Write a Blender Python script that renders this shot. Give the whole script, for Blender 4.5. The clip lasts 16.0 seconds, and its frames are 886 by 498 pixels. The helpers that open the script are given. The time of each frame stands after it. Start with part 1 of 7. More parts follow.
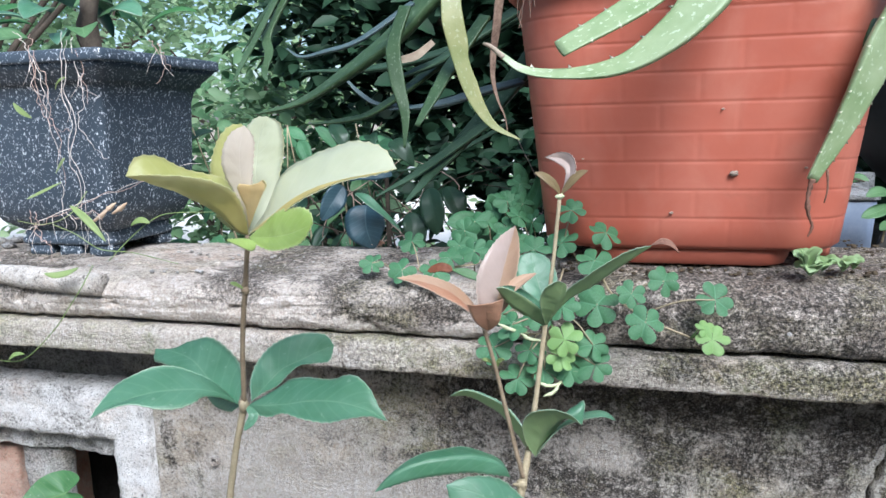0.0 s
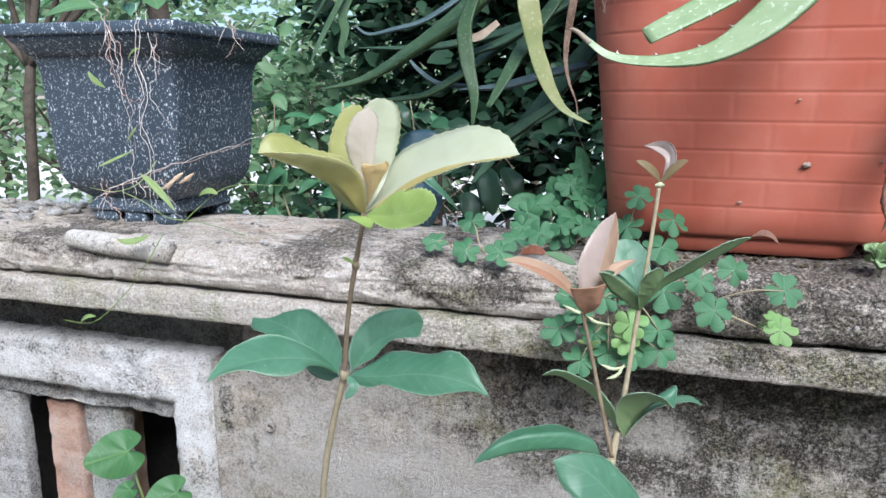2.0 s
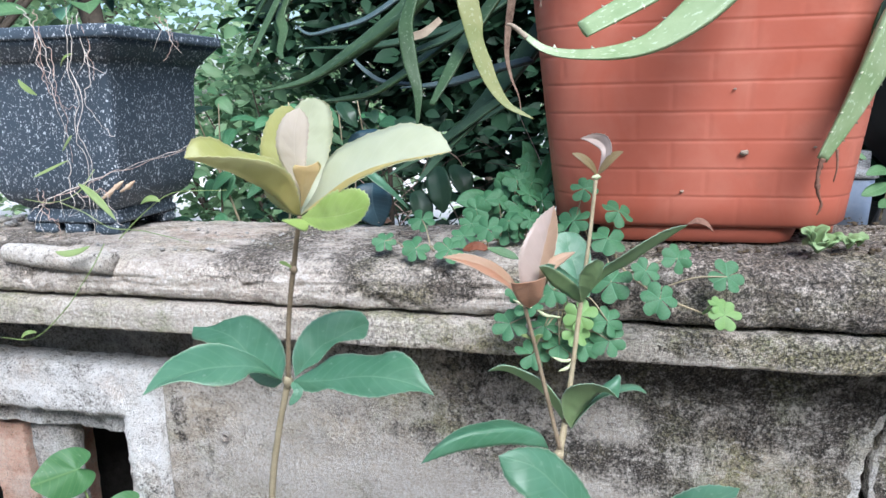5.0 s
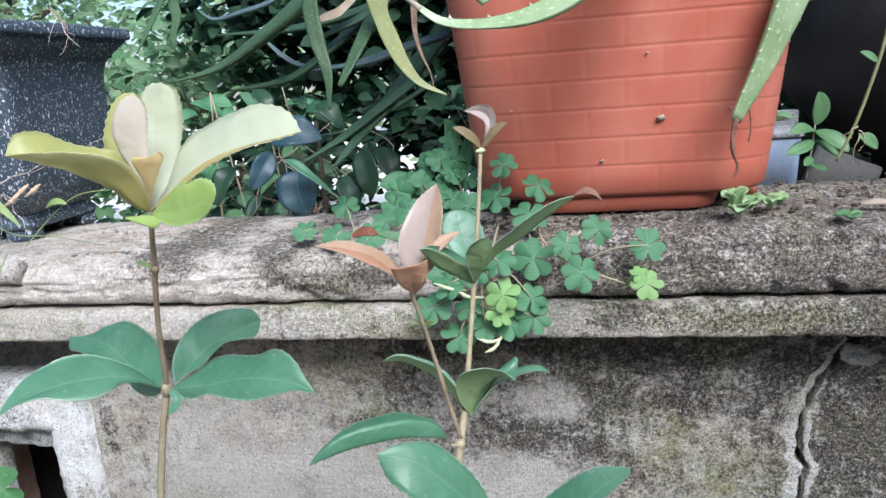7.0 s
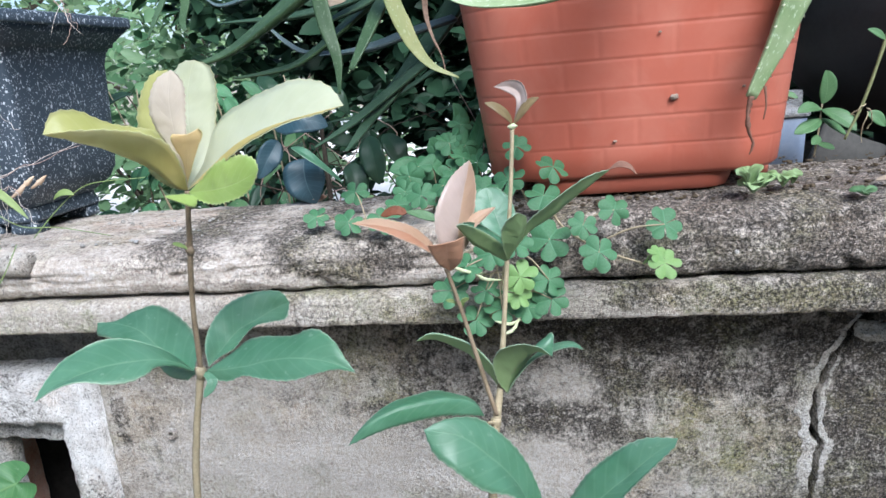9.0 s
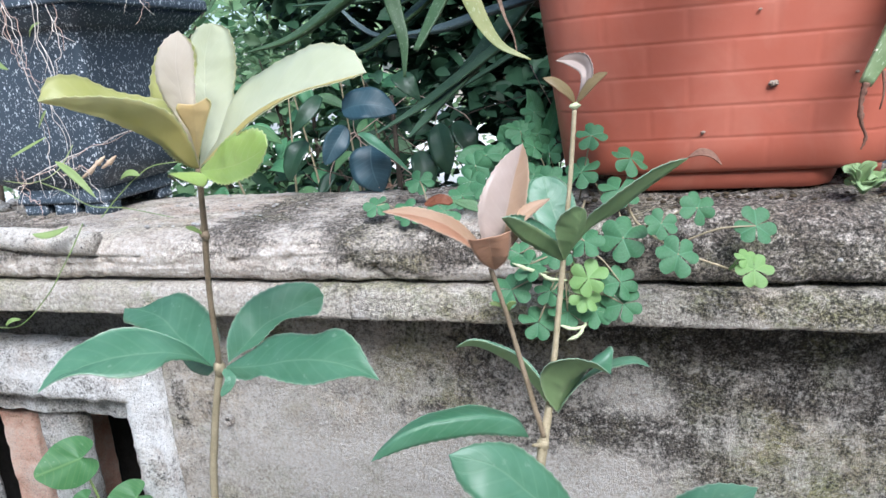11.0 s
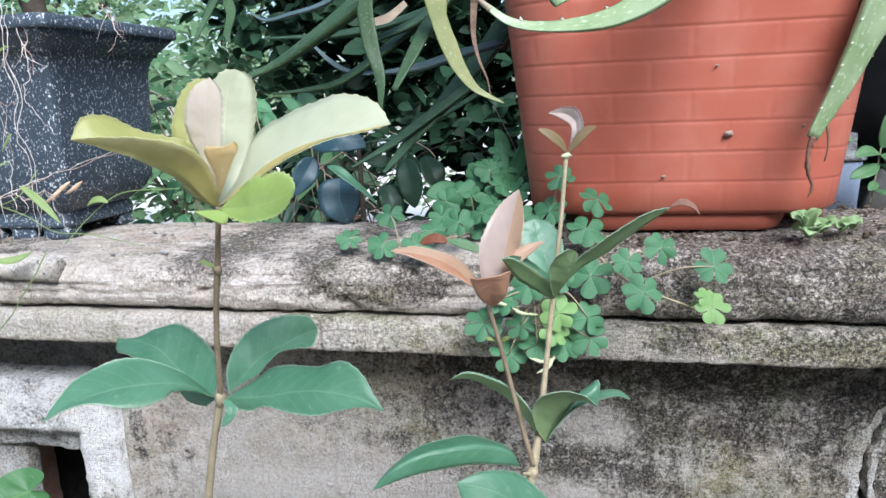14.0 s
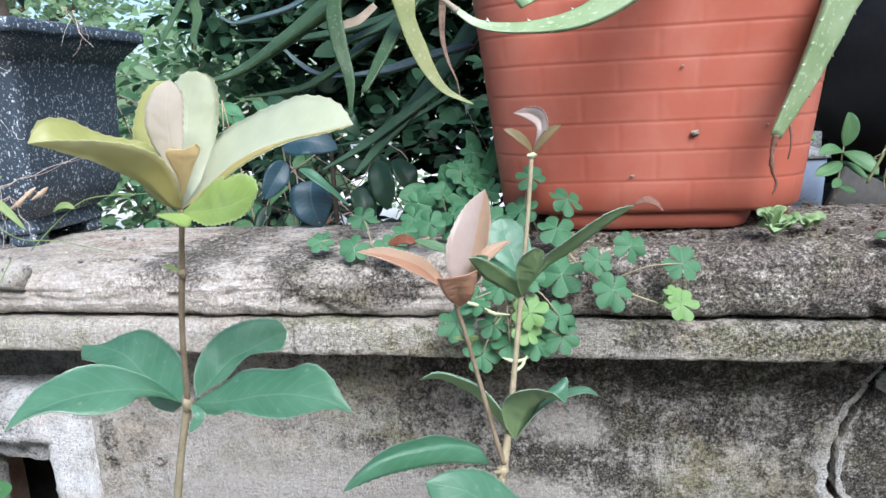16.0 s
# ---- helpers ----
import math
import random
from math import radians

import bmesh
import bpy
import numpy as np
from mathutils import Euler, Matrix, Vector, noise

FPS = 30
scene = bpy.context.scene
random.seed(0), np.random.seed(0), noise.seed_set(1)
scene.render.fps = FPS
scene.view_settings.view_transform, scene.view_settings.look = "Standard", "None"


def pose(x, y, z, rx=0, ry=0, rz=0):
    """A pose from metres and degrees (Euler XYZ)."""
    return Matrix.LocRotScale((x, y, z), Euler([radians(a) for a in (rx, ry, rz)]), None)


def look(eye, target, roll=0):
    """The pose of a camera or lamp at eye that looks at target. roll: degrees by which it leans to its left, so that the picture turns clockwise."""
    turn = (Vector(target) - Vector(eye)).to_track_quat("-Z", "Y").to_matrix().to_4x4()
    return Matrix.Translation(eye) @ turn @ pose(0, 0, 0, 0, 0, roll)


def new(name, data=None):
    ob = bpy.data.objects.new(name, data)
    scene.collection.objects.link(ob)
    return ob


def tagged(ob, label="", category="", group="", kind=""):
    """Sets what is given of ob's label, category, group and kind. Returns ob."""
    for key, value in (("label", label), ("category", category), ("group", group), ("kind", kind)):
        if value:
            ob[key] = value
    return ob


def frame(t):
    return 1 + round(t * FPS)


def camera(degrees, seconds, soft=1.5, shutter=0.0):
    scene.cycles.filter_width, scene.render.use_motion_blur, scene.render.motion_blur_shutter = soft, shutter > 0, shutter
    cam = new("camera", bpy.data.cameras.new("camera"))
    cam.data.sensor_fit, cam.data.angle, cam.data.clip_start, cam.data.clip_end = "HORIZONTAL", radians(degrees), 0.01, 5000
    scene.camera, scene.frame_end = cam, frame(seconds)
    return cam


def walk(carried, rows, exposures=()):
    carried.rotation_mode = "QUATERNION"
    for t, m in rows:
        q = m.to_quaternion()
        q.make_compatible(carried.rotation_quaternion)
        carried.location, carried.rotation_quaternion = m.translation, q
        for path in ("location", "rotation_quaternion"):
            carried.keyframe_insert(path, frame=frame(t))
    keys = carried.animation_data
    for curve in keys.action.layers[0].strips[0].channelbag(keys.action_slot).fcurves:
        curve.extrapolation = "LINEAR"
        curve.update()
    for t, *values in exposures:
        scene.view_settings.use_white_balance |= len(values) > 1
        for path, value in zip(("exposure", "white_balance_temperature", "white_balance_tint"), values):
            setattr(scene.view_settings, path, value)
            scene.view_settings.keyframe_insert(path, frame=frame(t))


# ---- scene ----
cam = camera(64.3, 16.0)
PATH = [
    (0, (0.02, 0.01, 0.803), (-0.037, 1.976, 0.441), -1.4),
    (0.5, (0.014, 0.0, 0.804), (-0.056, 1.97, 0.466), -1.7),
    (1, (-0.001, -0.008, 0.808), (-0.066, 1.959, 0.454), -0.1),
    (1.5, (-0.019, -0.006, 0.809), (-0.153, 1.955, 0.438), 1.2),
    (2, (-0.017, -0.001, 0.807), (-0.144, 1.95, 0.384), 0.3),
    (2.5, (-0.021, 0.0, 0.808), (-0.148, 1.949, 0.377), 1.1),
    (3, (-0.019, -0.002, 0.808), (-0.117, 1.955, 0.405), 0.7),
    (5.3, (-0.002, 0.004, 0.806), (0.012, 1.955, 0.364), -2.0),
    (5.5, (0.009, 0.012, 0.805), (0.023, 1.948, 0.305), -3.4),
    (6, (0.051, 0.031, 0.795), (0.078, 1.944, 0.212), -6.9),
    (6.5, (0.049, 0.035, 0.793), (0.112, 1.96, 0.253), -6.1),
    (7, (0.032, 0.02, 0.801), (0.116, 1.96, 0.321), -4.3),
    (7.5, (0.023, 0.02, 0.799), (0.118, 1.959, 0.319), -4.2),
    (8, (0.016, 0.023, 0.796), (0.083, 1.961, 0.307), -4.6),
    (8.2, (0.011, 0.021, 0.796), (0.09, 1.957, 0.3), -4.8),
    (10.3, (0.032, 0.035, 0.791), (0.142, 1.966, 0.281), -5.3),
    (10.5, (0.037, 0.041, 0.789), (0.093, 1.975, 0.283), -4.7),
    (11, (0.029, 0.06, 0.785), (-0.1, 1.991, 0.28), -4.7),
    (11.5, (0.004, 0.061, 0.788), (-0.057, 1.991, 0.269), -1.7),
    (12, (-0.001, 0.06, 0.788), (-0.02, 1.996, 0.287), -1.2),
    (12.5, (-0.001, 0.052, 0.794), (0.004, 1.999, 0.334), -1.4),
    (13, (0.013, 0.055, 0.795), (0.062, 1.993, 0.304), -2.7),
    (13.5, (0.011, 0.045, 0.795), (0.045, 1.997, 0.361), -2.0),
    (14, (0.007, 0.044, 0.794), (0.036, 1.996, 0.361), -2.5),
    (14.5, (0.006, 0.05, 0.791), (0.049, 1.995, 0.326), -2.5),
    (15, (0.006, 0.046, 0.793), (0.076, 1.995, 0.35), -2.5),
    (15.5, (0.009, 0.042, 0.795), (0.093, 1.993, 0.36), -3.1),
    (16, (0.011, 0.043, 0.793), (0.106, 1.994, 0.364), -2.9),
]
walk(cam, [(t, look(eye, target, roll)) for t, eye, target, roll in PATH],
     exposures=((0, 0.98), (1.0, 0.92), (3.2, 0.92), (5.3, 1.02), (16, 1.02)))

# ---- world, sun, exposure ----
world = bpy.data.worlds.new("world")
scene.world = world
world.use_nodes = True
wt = world.node_tree
sky = wt.nodes.new("ShaderNodeTexSky")
sky.sky_type = "NISHITA"
sky.sun_disc = False
sky.sun_elevation, sky.sun_rotation = radians(43), radians(165)
sky.air_density, sky.dust_density, sky.ozone_density = 1.0, 2.2, 1.0
wt.links.new(sky.outputs[0], wt.nodes["Background"].inputs[0])
wt.nodes["Background"].inputs[1].default_value = 0.105
sun_data = bpy.data.lights.new("sun", "SUN")
sun_data.energy, sun_data.angle, sun_data.color = 3.7, radians(36), (1.0, 0.98, 0.95)
sun = new("sun", sun_data)
sun.matrix_world = look((0.7, -2.0, 3.1), (0, 0.6, 0.6))
scene.view_settings.use_white_balance = True
scene.view_settings.white_balance_temperature = 5760

# ---- materials ----


def node_mat(name, rough=0.6):
    m = bpy.data.materials.new(name)
    m.use_nodes = True
    nt = m.node_tree
    b = nt.nodes["Principled BSDF"]
    b.inputs["Roughness"].default_value = rough
    return m, nt, b


def nd(nt, kind, **values):
    n = nt.nodes.new(kind)
    for k, v in values.items():
        n.inputs[k.replace("_", " ")].default_value = v
    return n


def noise_tex(nt, coord, scale, detail=4.0, rough=0.55, dist=0.0):
    n = nd(nt, "ShaderNodeTexNoise", Scale=scale, Detail=detail, Roughness=rough, Distortion=dist)
    nt.links.new(coord, n.inputs["Vector"])
    return n.outputs["Fac"]


def ramp(nt, fac, stops):
    r = nt.nodes.new("ShaderNodeValToRGB")
    e = r.color_ramp.elements
    while len(e) < len(stops):
        e.new(0.5)
    for el, (p, c) in zip(e, stops):
        el.position = p
        el.color = (*c, 1) if len(c) == 3 else (c[0], c[0], c[0], 1)
    nt.links.new(fac, r.inputs[0])
    return r.outputs[0]


def mix(nt, fac, a, b, mode="MIX"):
    m = nt.nodes.new("ShaderNodeMix")
    m.data_type, m.blend_type = "RGBA", mode
    for sock, val in ((m.inputs[0], fac), (m.inputs[6], a), (m.inputs[7], b)):
        if isinstance(val, bpy.types.NodeSocket):
            nt.links.new(val, sock)
        elif isinstance(val, (int, float)):
            sock.default_value = val
        else:
            sock.default_value = (*val, 1)
    return m.outputs[2]


def math_node(nt, op, a, b=0.0):
    m = nt.nodes.new("ShaderNodeMath")
    m.operation = op
    for sock, val in zip(m.inputs, (a, b)):
        if isinstance(val, bpy.types.NodeSocket):
            nt.links.new(val, sock)
        else:
            sock.default_value = val
    return m.outputs[0]


def bump(nt, b, height, strength, distance):
    n = nd(nt, "ShaderNodeBump", Strength=strength, Distance=distance)
    nt.links.new(height, n.inputs["Height"])
    nt.links.new(n.outputs[0], b.inputs["Normal"])


def coords(nt, which="Object"):
    return nt.nodes.new("ShaderNodeTexCoord").outputs[which]


def shifted(nt, coord, offset, scale=(1, 1, 1)):
    m = nt.nodes.new("ShaderNodeMapping")
    m.inputs["Location"].default_value = offset
    m.inputs["Scale"].default_value = scale
    nt.links.new(coord, m.inputs["Vector"])
    return m.outputs[0]


def blots(nt, coord, spots):
    """Ragged stains and painted shade: each (along, up, half width, half height, strength), summed."""
    wn = nd(nt, "ShaderNodeTexNoise", Scale=26.0, Detail=5.0, Roughness=0.7)
    nt.links.new(coord, wn.inputs["Vector"])
    lean = nt.nodes.new("ShaderNodeVectorMath")
    lean.operation = "MULTIPLY_ADD"
    lean.inputs[1].default_value, lean.inputs[2].default_value = (0.045, 0.0, 0.045), (-0.0225, 0.0, -0.0225)
    nt.links.new(wn.outputs["Color"], lean.inputs[0])
    add = nt.nodes.new("ShaderNodeVectorMath")
    add.operation = "ADD"
    nt.links.new(coord, add.inputs[0])
    nt.links.new(lean.outputs[0], add.inputs[1])
    total = None
    for u, z, ru, rz, amount in spots:
        q = shifted(nt, add.outputs[0], (-u / ru, 0, -z / rz), (1 / ru, 0, 1 / rz))
        far = nt.nodes.new("ShaderNodeVectorMath")
        far.operation = "LENGTH"
        nt.links.new(q, far.inputs[0])
        fall = nd(nt, "ShaderNodeMapRange", From_Min=1.25, From_Max=0.35, To_Min=0.0, To_Max=amount)
        fall.interpolation_type = "SMOOTHSTEP"
        nt.links.new(far.outputs["Value"], fall.inputs["Value"])
        total = fall.outputs[0] if total is None else math_node(nt, "ADD", total, fall.outputs[0])
    return total


def concrete(name, pale, grey, soot, soot_at, warm=(0.50, 0.36, 0.25), moss=0.25, shift=0.0, drift=0.0, drift_from=0.0, bumps=1.0, layer=0.3, drift_most=0.05, spread=0.10, flecks=0.0, flow=(0.35, 1, 2.6), pits=0.8, cover=0.72, peel=0.0, least=-0.06, black=(), ochre=(), rust=(), lime=(), grain=0.8):
    """Old lime-washed concrete: pale skin, grey body, stippled black mould in patches, ochre stains."""
    m, nt, b = node_mat(name, 0.92)
    here = coords(nt)
    c = shifted(nt, here, (shift, shift * 0.7, shift * 1.3))
    big = noise_tex(nt, shifted(nt, c, (0, 0, 0), (1, 1, 1.5)), 6.5, 5, 0.6, 0.5)
    mid = noise_tex(nt, shifted(nt, c, (3, 1, 2), (0.8, 1, 1.2)), 28.0, 6, 0.70, 0.4)
    lay = noise_tex(nt, shifted(nt, c, (1, 6, 4), flow), 34.0, 6, 0.75, 0.5)
    blot = noise_tex(nt, shifted(nt, c, (4, 2, 7)), 95.0, 5, 0.75, 0.3)
    speck = noise_tex(nt, c, 330.0, 4, 0.75)
    grit = noise_tex(nt, shifted(nt, c, (2, 2, 2)), 560.0, 3, 0.7)
    fine = noise_tex(nt, shifted(nt, c, (7, 5, 3)), 300.0, 4, 0.85)
    col = mix(nt, ramp(nt, mid, [(0.40, (0,)), (0.62, (1,))]), pale, grey)
    col = mix(nt, ramp(nt, noise_tex(nt, shifted(nt, c, (9, 4, 1)), 10, 5, 0.65), [(0.50, (0,)), (0.70, (0.6,))]), col, warm)
    s = math_node(nt, "ADD", math_node(nt, "MULTIPLY", big, 1.3), math_node(nt, "MULTIPLY", mid, 0.8))
    s = math_node(nt, "ADD", s, math_node(nt, "MULTIPLY", lay, layer))
    s = math_node(nt, "DIVIDE", s, 2.1 + layer)
    s = math_node(nt, "ADD", s, math_node(nt, "MULTIPLY", math_node(nt, "SUBTRACT", blot, 0.5), 0.10))
    if drift:
        sep = nt.nodes.new("ShaderNodeSeparateXYZ")
        nt.links.new(here, sep.inputs[0])
        g = math_node(nt, "MULTIPLY", math_node(nt, "SUBTRACT", sep.outputs[0], drift_from), drift)
        clamp = nd(nt, "ShaderNodeClamp", Min=least, Max=drift_most)
        nt.links.new(g, clamp.inputs[0])
        s = math_node(nt, "ADD", s, clamp.outputs[0])
    if black:
        s = math_node(nt, "ADD", s, blots(nt, here, black))
    film = ramp(nt, s, [(soot_at - spread, (0,)), (soot_at + spread, (1,))])
    green = noise_tex(nt, shifted(nt, c, (5, 8, 3)), 13, 5, 0.65)
    if rust:
        col = mix(nt, math_node(nt, "MULTIPLY", blots(nt, here, rust), ramp(nt, lay, [(0.35, (0.35,)), (0.6, (1,))])), col, (0.52, 0.34, 0.24))
    col = mix(nt, math_node(nt, "MULTIPLY", film, cover), col, soot)
    lichen = math_node(nt, "MULTIPLY", ramp(nt, green, [(0.50, (0,)), (0.63, (1,))]), moss)
    if ochre:
        lichen = math_node(nt, "ADD", lichen, math_node(nt, "MULTIPLY", blots(nt, here, ochre), ramp(nt, blot, [(0.40, (0.15,)), (0.58, (1,))])))
    col = mix(nt, lichen, col, mix(nt, ramp(nt, mid, [(0.4, (0,)), (0.6, (1,))]), (0.23, 0.25, 0.11), (0.37, 0.34, 0.16)))
    if peel:
        flake = noise_tex(nt, shifted(nt, c, (6, 3, 9), (0.8, 1, 1.3)), 62.0, 6, 0.78, 0.6)
        col = mix(nt, ramp(nt, flake, [(0.53, (0,)), (0.58, (peel,))]), col, pale)
        col = mix(nt, ramp(nt, flake, [(0.40, (peel,)), (0.46, (0,))]), col, mix(nt, 0.55, grey, soot))
    fleck = math_node(nt, "ADD", math_node(nt, "MULTIPLY", speck, 0.62), math_node(nt, "MULTIPLY", blot, 0.38))
    fleck = math_node(nt, "ADD", fleck, math_node(nt, "MULTIPLY", film, 0.10))
    col = mix(nt, ramp(nt, fleck, [(0.570 - flecks, (0,)), (0.655 - flecks, (0.85,))]), col, (0.030, 0.027, 0.022))
    col = mix(nt, ramp(nt, grit, [(0.34, (pits,)), (0.43, (0,))]), col, (0.05, 0.045, 0.038))
    col = mix(nt, ramp(nt, grit, [(0.535, (0,)), (0.63, (0.6,))]), col, mix(nt, 0.6, col, pale))
    if lime:
        skin = math_node(nt, "MULTIPLY", blots(nt, here, lime), ramp(nt, math_node(nt, "ADD", math_node(nt, "MULTIPLY", blot, 0.45), math_node(nt, "MULTIPLY", mid, 0.55)), [(0.40, (0.15,)), (0.54, (1,))]))
        col = mix(nt, skin, col, mix(nt, ramp(nt, speck, [(0.42, (0.35,)), (0.55, (0,))]), pale, grey))
    col = mix(nt, math_node(nt, "ADD", math_node(nt, "MULTIPLY", film, grain * 0.55), grain * 0.45), col, ramp(nt, fine, [(0.39, (0.06,)), (0.49, (0.54,)), (0.60, (0.98,))]), "OVERLAY")
    nt.links.new(col, b.inputs["Base Color"])
    h = math_node(nt, "ADD", math_node(nt, "MULTIPLY", mid, 0.6), math_node(nt, "ADD", math_node(nt, "MULTIPLY", blot, 0.9), math_node(nt, "MULTIPLY", lay, 1.8 * layer)))
    h = math_node(nt, "ADD", h, math_node(nt, "ADD", math_node(nt, "MULTIPLY", speck, 1.2), math_node(nt, "ADD", math_node(nt, "MULTIPLY", grit, 0.8), math_node(nt, "MULTIPLY", fine, 1.3))))
    bump(nt, b, h, 1.0 * bumps, 0.004)
    return m


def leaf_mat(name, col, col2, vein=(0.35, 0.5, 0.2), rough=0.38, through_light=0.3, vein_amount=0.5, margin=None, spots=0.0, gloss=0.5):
    """A leaf blade: mottled green, pale midrib and side veins along its own length, some light through it."""
    m, nt, b = node_mat(name, rough)
    b.inputs["Specular IOR Level"].default_value = gloss
    uv = coords(nt, "UV")
    ob = coords(nt)
    sep = nt.nodes.new("ShaderNodeSeparateXYZ")
    nt.links.new(uv, sep.inputs[0])
    s, t = sep.outputs[0], sep.outputs[1]
    side = math_node(nt, "ABSOLUTE", math_node(nt, "SUBTRACT", t, 0.5))
    rib = ramp(nt, side, [(0.0, (1,)), (0.010, (0.9,)), (0.024, (0,))])
    wavy = math_node(nt, "SINE", math_node(nt, "MULTIPLY", math_node(nt, "SUBTRACT", s, math_node(nt, "MULTIPLY", side, 0.32)), 66.0))
    lat = ramp(nt, math_node(nt, "ADD", wavy, math_node(nt, "MULTIPLY", noise_tex(nt, ob, 90, 2), 0.25)), [(0.94, (0,)), (1.12, (0.32,))])
    n1 = noise_tex(nt, ob, 40, 4, 0.6)
    rnd = nt.nodes.new("ShaderNodeObjectInfo").outputs["Random"]
    c = mix(nt, ramp(nt, n1, [(0.35, (0,)), (0.7, (1,))]), col, col2)
    c = mix(nt, math_node(nt, "MULTIPLY", rnd, 0.35), c, col2)
    v = math_node(nt, "MULTIPLY", math_node(nt, "MAXIMUM", rib, lat), vein_amount)
    c = mix(nt, v, c, vein)
    if spots:
        sp = noise_tex(nt, ob, 260, 2, 0.5)
        c = mix(nt, ramp(nt, sp, [(0.68, (0,)), (0.74, (spots,))]), c, (0.75, 0.78, 0.7))
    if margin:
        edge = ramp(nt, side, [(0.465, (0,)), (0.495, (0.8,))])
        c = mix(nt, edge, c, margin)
    nt.links.new(c, b.inputs["Base Color"])
    bump(nt, b, math_node(nt, "ADD", math_node(nt, "MULTIPLY", v, -1.0), math_node(nt, "MULTIPLY", n1, 0.5)), 0.35, 0.0012)
    tr = nt.nodes.new("ShaderNodeBsdfTranslucent")
    gam = nd(nt, "ShaderNodeGamma", Gamma=0.38)
    nt.links.new(c, gam.inputs[0])
    nt.links.new(gam.outputs[0], tr.inputs[0])
    ms = nt.nodes.new("ShaderNodeMixShader")
    ms.inputs[0].default_value = through_light
    nt.links.new(b.outputs[0], ms.inputs[1])
    nt.links.new(tr.outputs[0], ms.inputs[2])
    nt.links.new(ms.outputs[0], nt.nodes["Material Output"].inputs[0])
    return m


def plain(name, a, c2, rough=0.6, scale=30.0, bumps=0.3, spec=0.5):
    """Two tones mottled at two scales."""
    m, nt, b = node_mat(name, rough)
    c = coords(nt)
    n1, n2 = noise_tex(nt, c, scale, 5, 0.65), noise_tex(nt, c, scale * 7, 4, 0.7)
    f = math_node(nt, "ADD", math_node(nt, "MULTIPLY", n1, 0.6), math_node(nt, "MULTIPLY", n2, 0.4))
    nt.links.new(mix(nt, ramp(nt, f, [(0.36, (0,)), (0.64, (1,))]), a, c2), b.inputs["Base Color"])
    b.inputs["Specular IOR Level"].default_value = spec
    bump(nt, b, f, bumps, 0.002)
    return m


def foliage(name, col, col2, rough=0.45, through_light=0.35):
    """Many small leaves in one mesh, each island its own tone."""
    m, nt, b = node_mat(name, rough)
    b.inputs["Specular IOR Level"].default_value = 0.22
    isl = nt.nodes.new("ShaderNodeNewGeometry").outputs["Random Per Island"]
    c = mix(nt, isl, col, col2)
    c = mix(nt, ramp(nt, noise_tex(nt, coords(nt), 5, 3), [(0.4, (0,)), (0.65, (0.5,))]), c, col2)
    nt.links.new(c, b.inputs["Base Color"])
    tr = nt.nodes.new("ShaderNodeBsdfTranslucent")
    nt.links.new(c, tr.inputs[0])
    ms = nt.nodes.new("ShaderNodeMixShader")
    ms.inputs[0].default_value = through_light
    nt.links.new(b.outputs[0], ms.inputs[1])
    nt.links.new(tr.outputs[0], ms.inputs[2])
    nt.links.new(ms.outputs[0], nt.nodes["Material Output"].inputs[0])
    return m


def terracotta_mat():
    m, nt, b = node_mat("terracotta plastic", 0.46)
    c = coords(nt)
    n1, n2 = noise_tex(nt, c, 9, 5, 0.6), noise_tex(nt, c, 60, 5, 0.7)
    col = mix(nt, ramp(nt, n1, [(0.35, (0,)), (0.7, (1,))]), (0.365, 0.092, 0.054), (0.41, 0.118, 0.075))
    dust = ramp(nt, noise_tex(nt, shifted(nt, c, (2, 5, 1), (1.1, 1, 0.9)), 11, 6, 0.6, 0.6), [(0.48, (0,)), (0.72, (0.17,))])
    col = mix(nt, dust, col, (0.62, 0.36, 0.27))
    grime = ramp(nt, noise_tex(nt, shifted(nt, c, (7, 1, 4)), 18, 6, 0.75, 0.4), [(0.58, (0,)), (0.8, (0.35,))])
    col = mix(nt, grime, col, (0.22, 0.08, 0.05))
    nt.links.new(col, b.inputs["Base Color"])
    nt.links.new(ramp(nt, n2, [(0.3, (0.40,)), (0.7, (0.58,))]), b.inputs["Roughness"])
    bump(nt, b, n2, 0.12, 0.001)
    return m


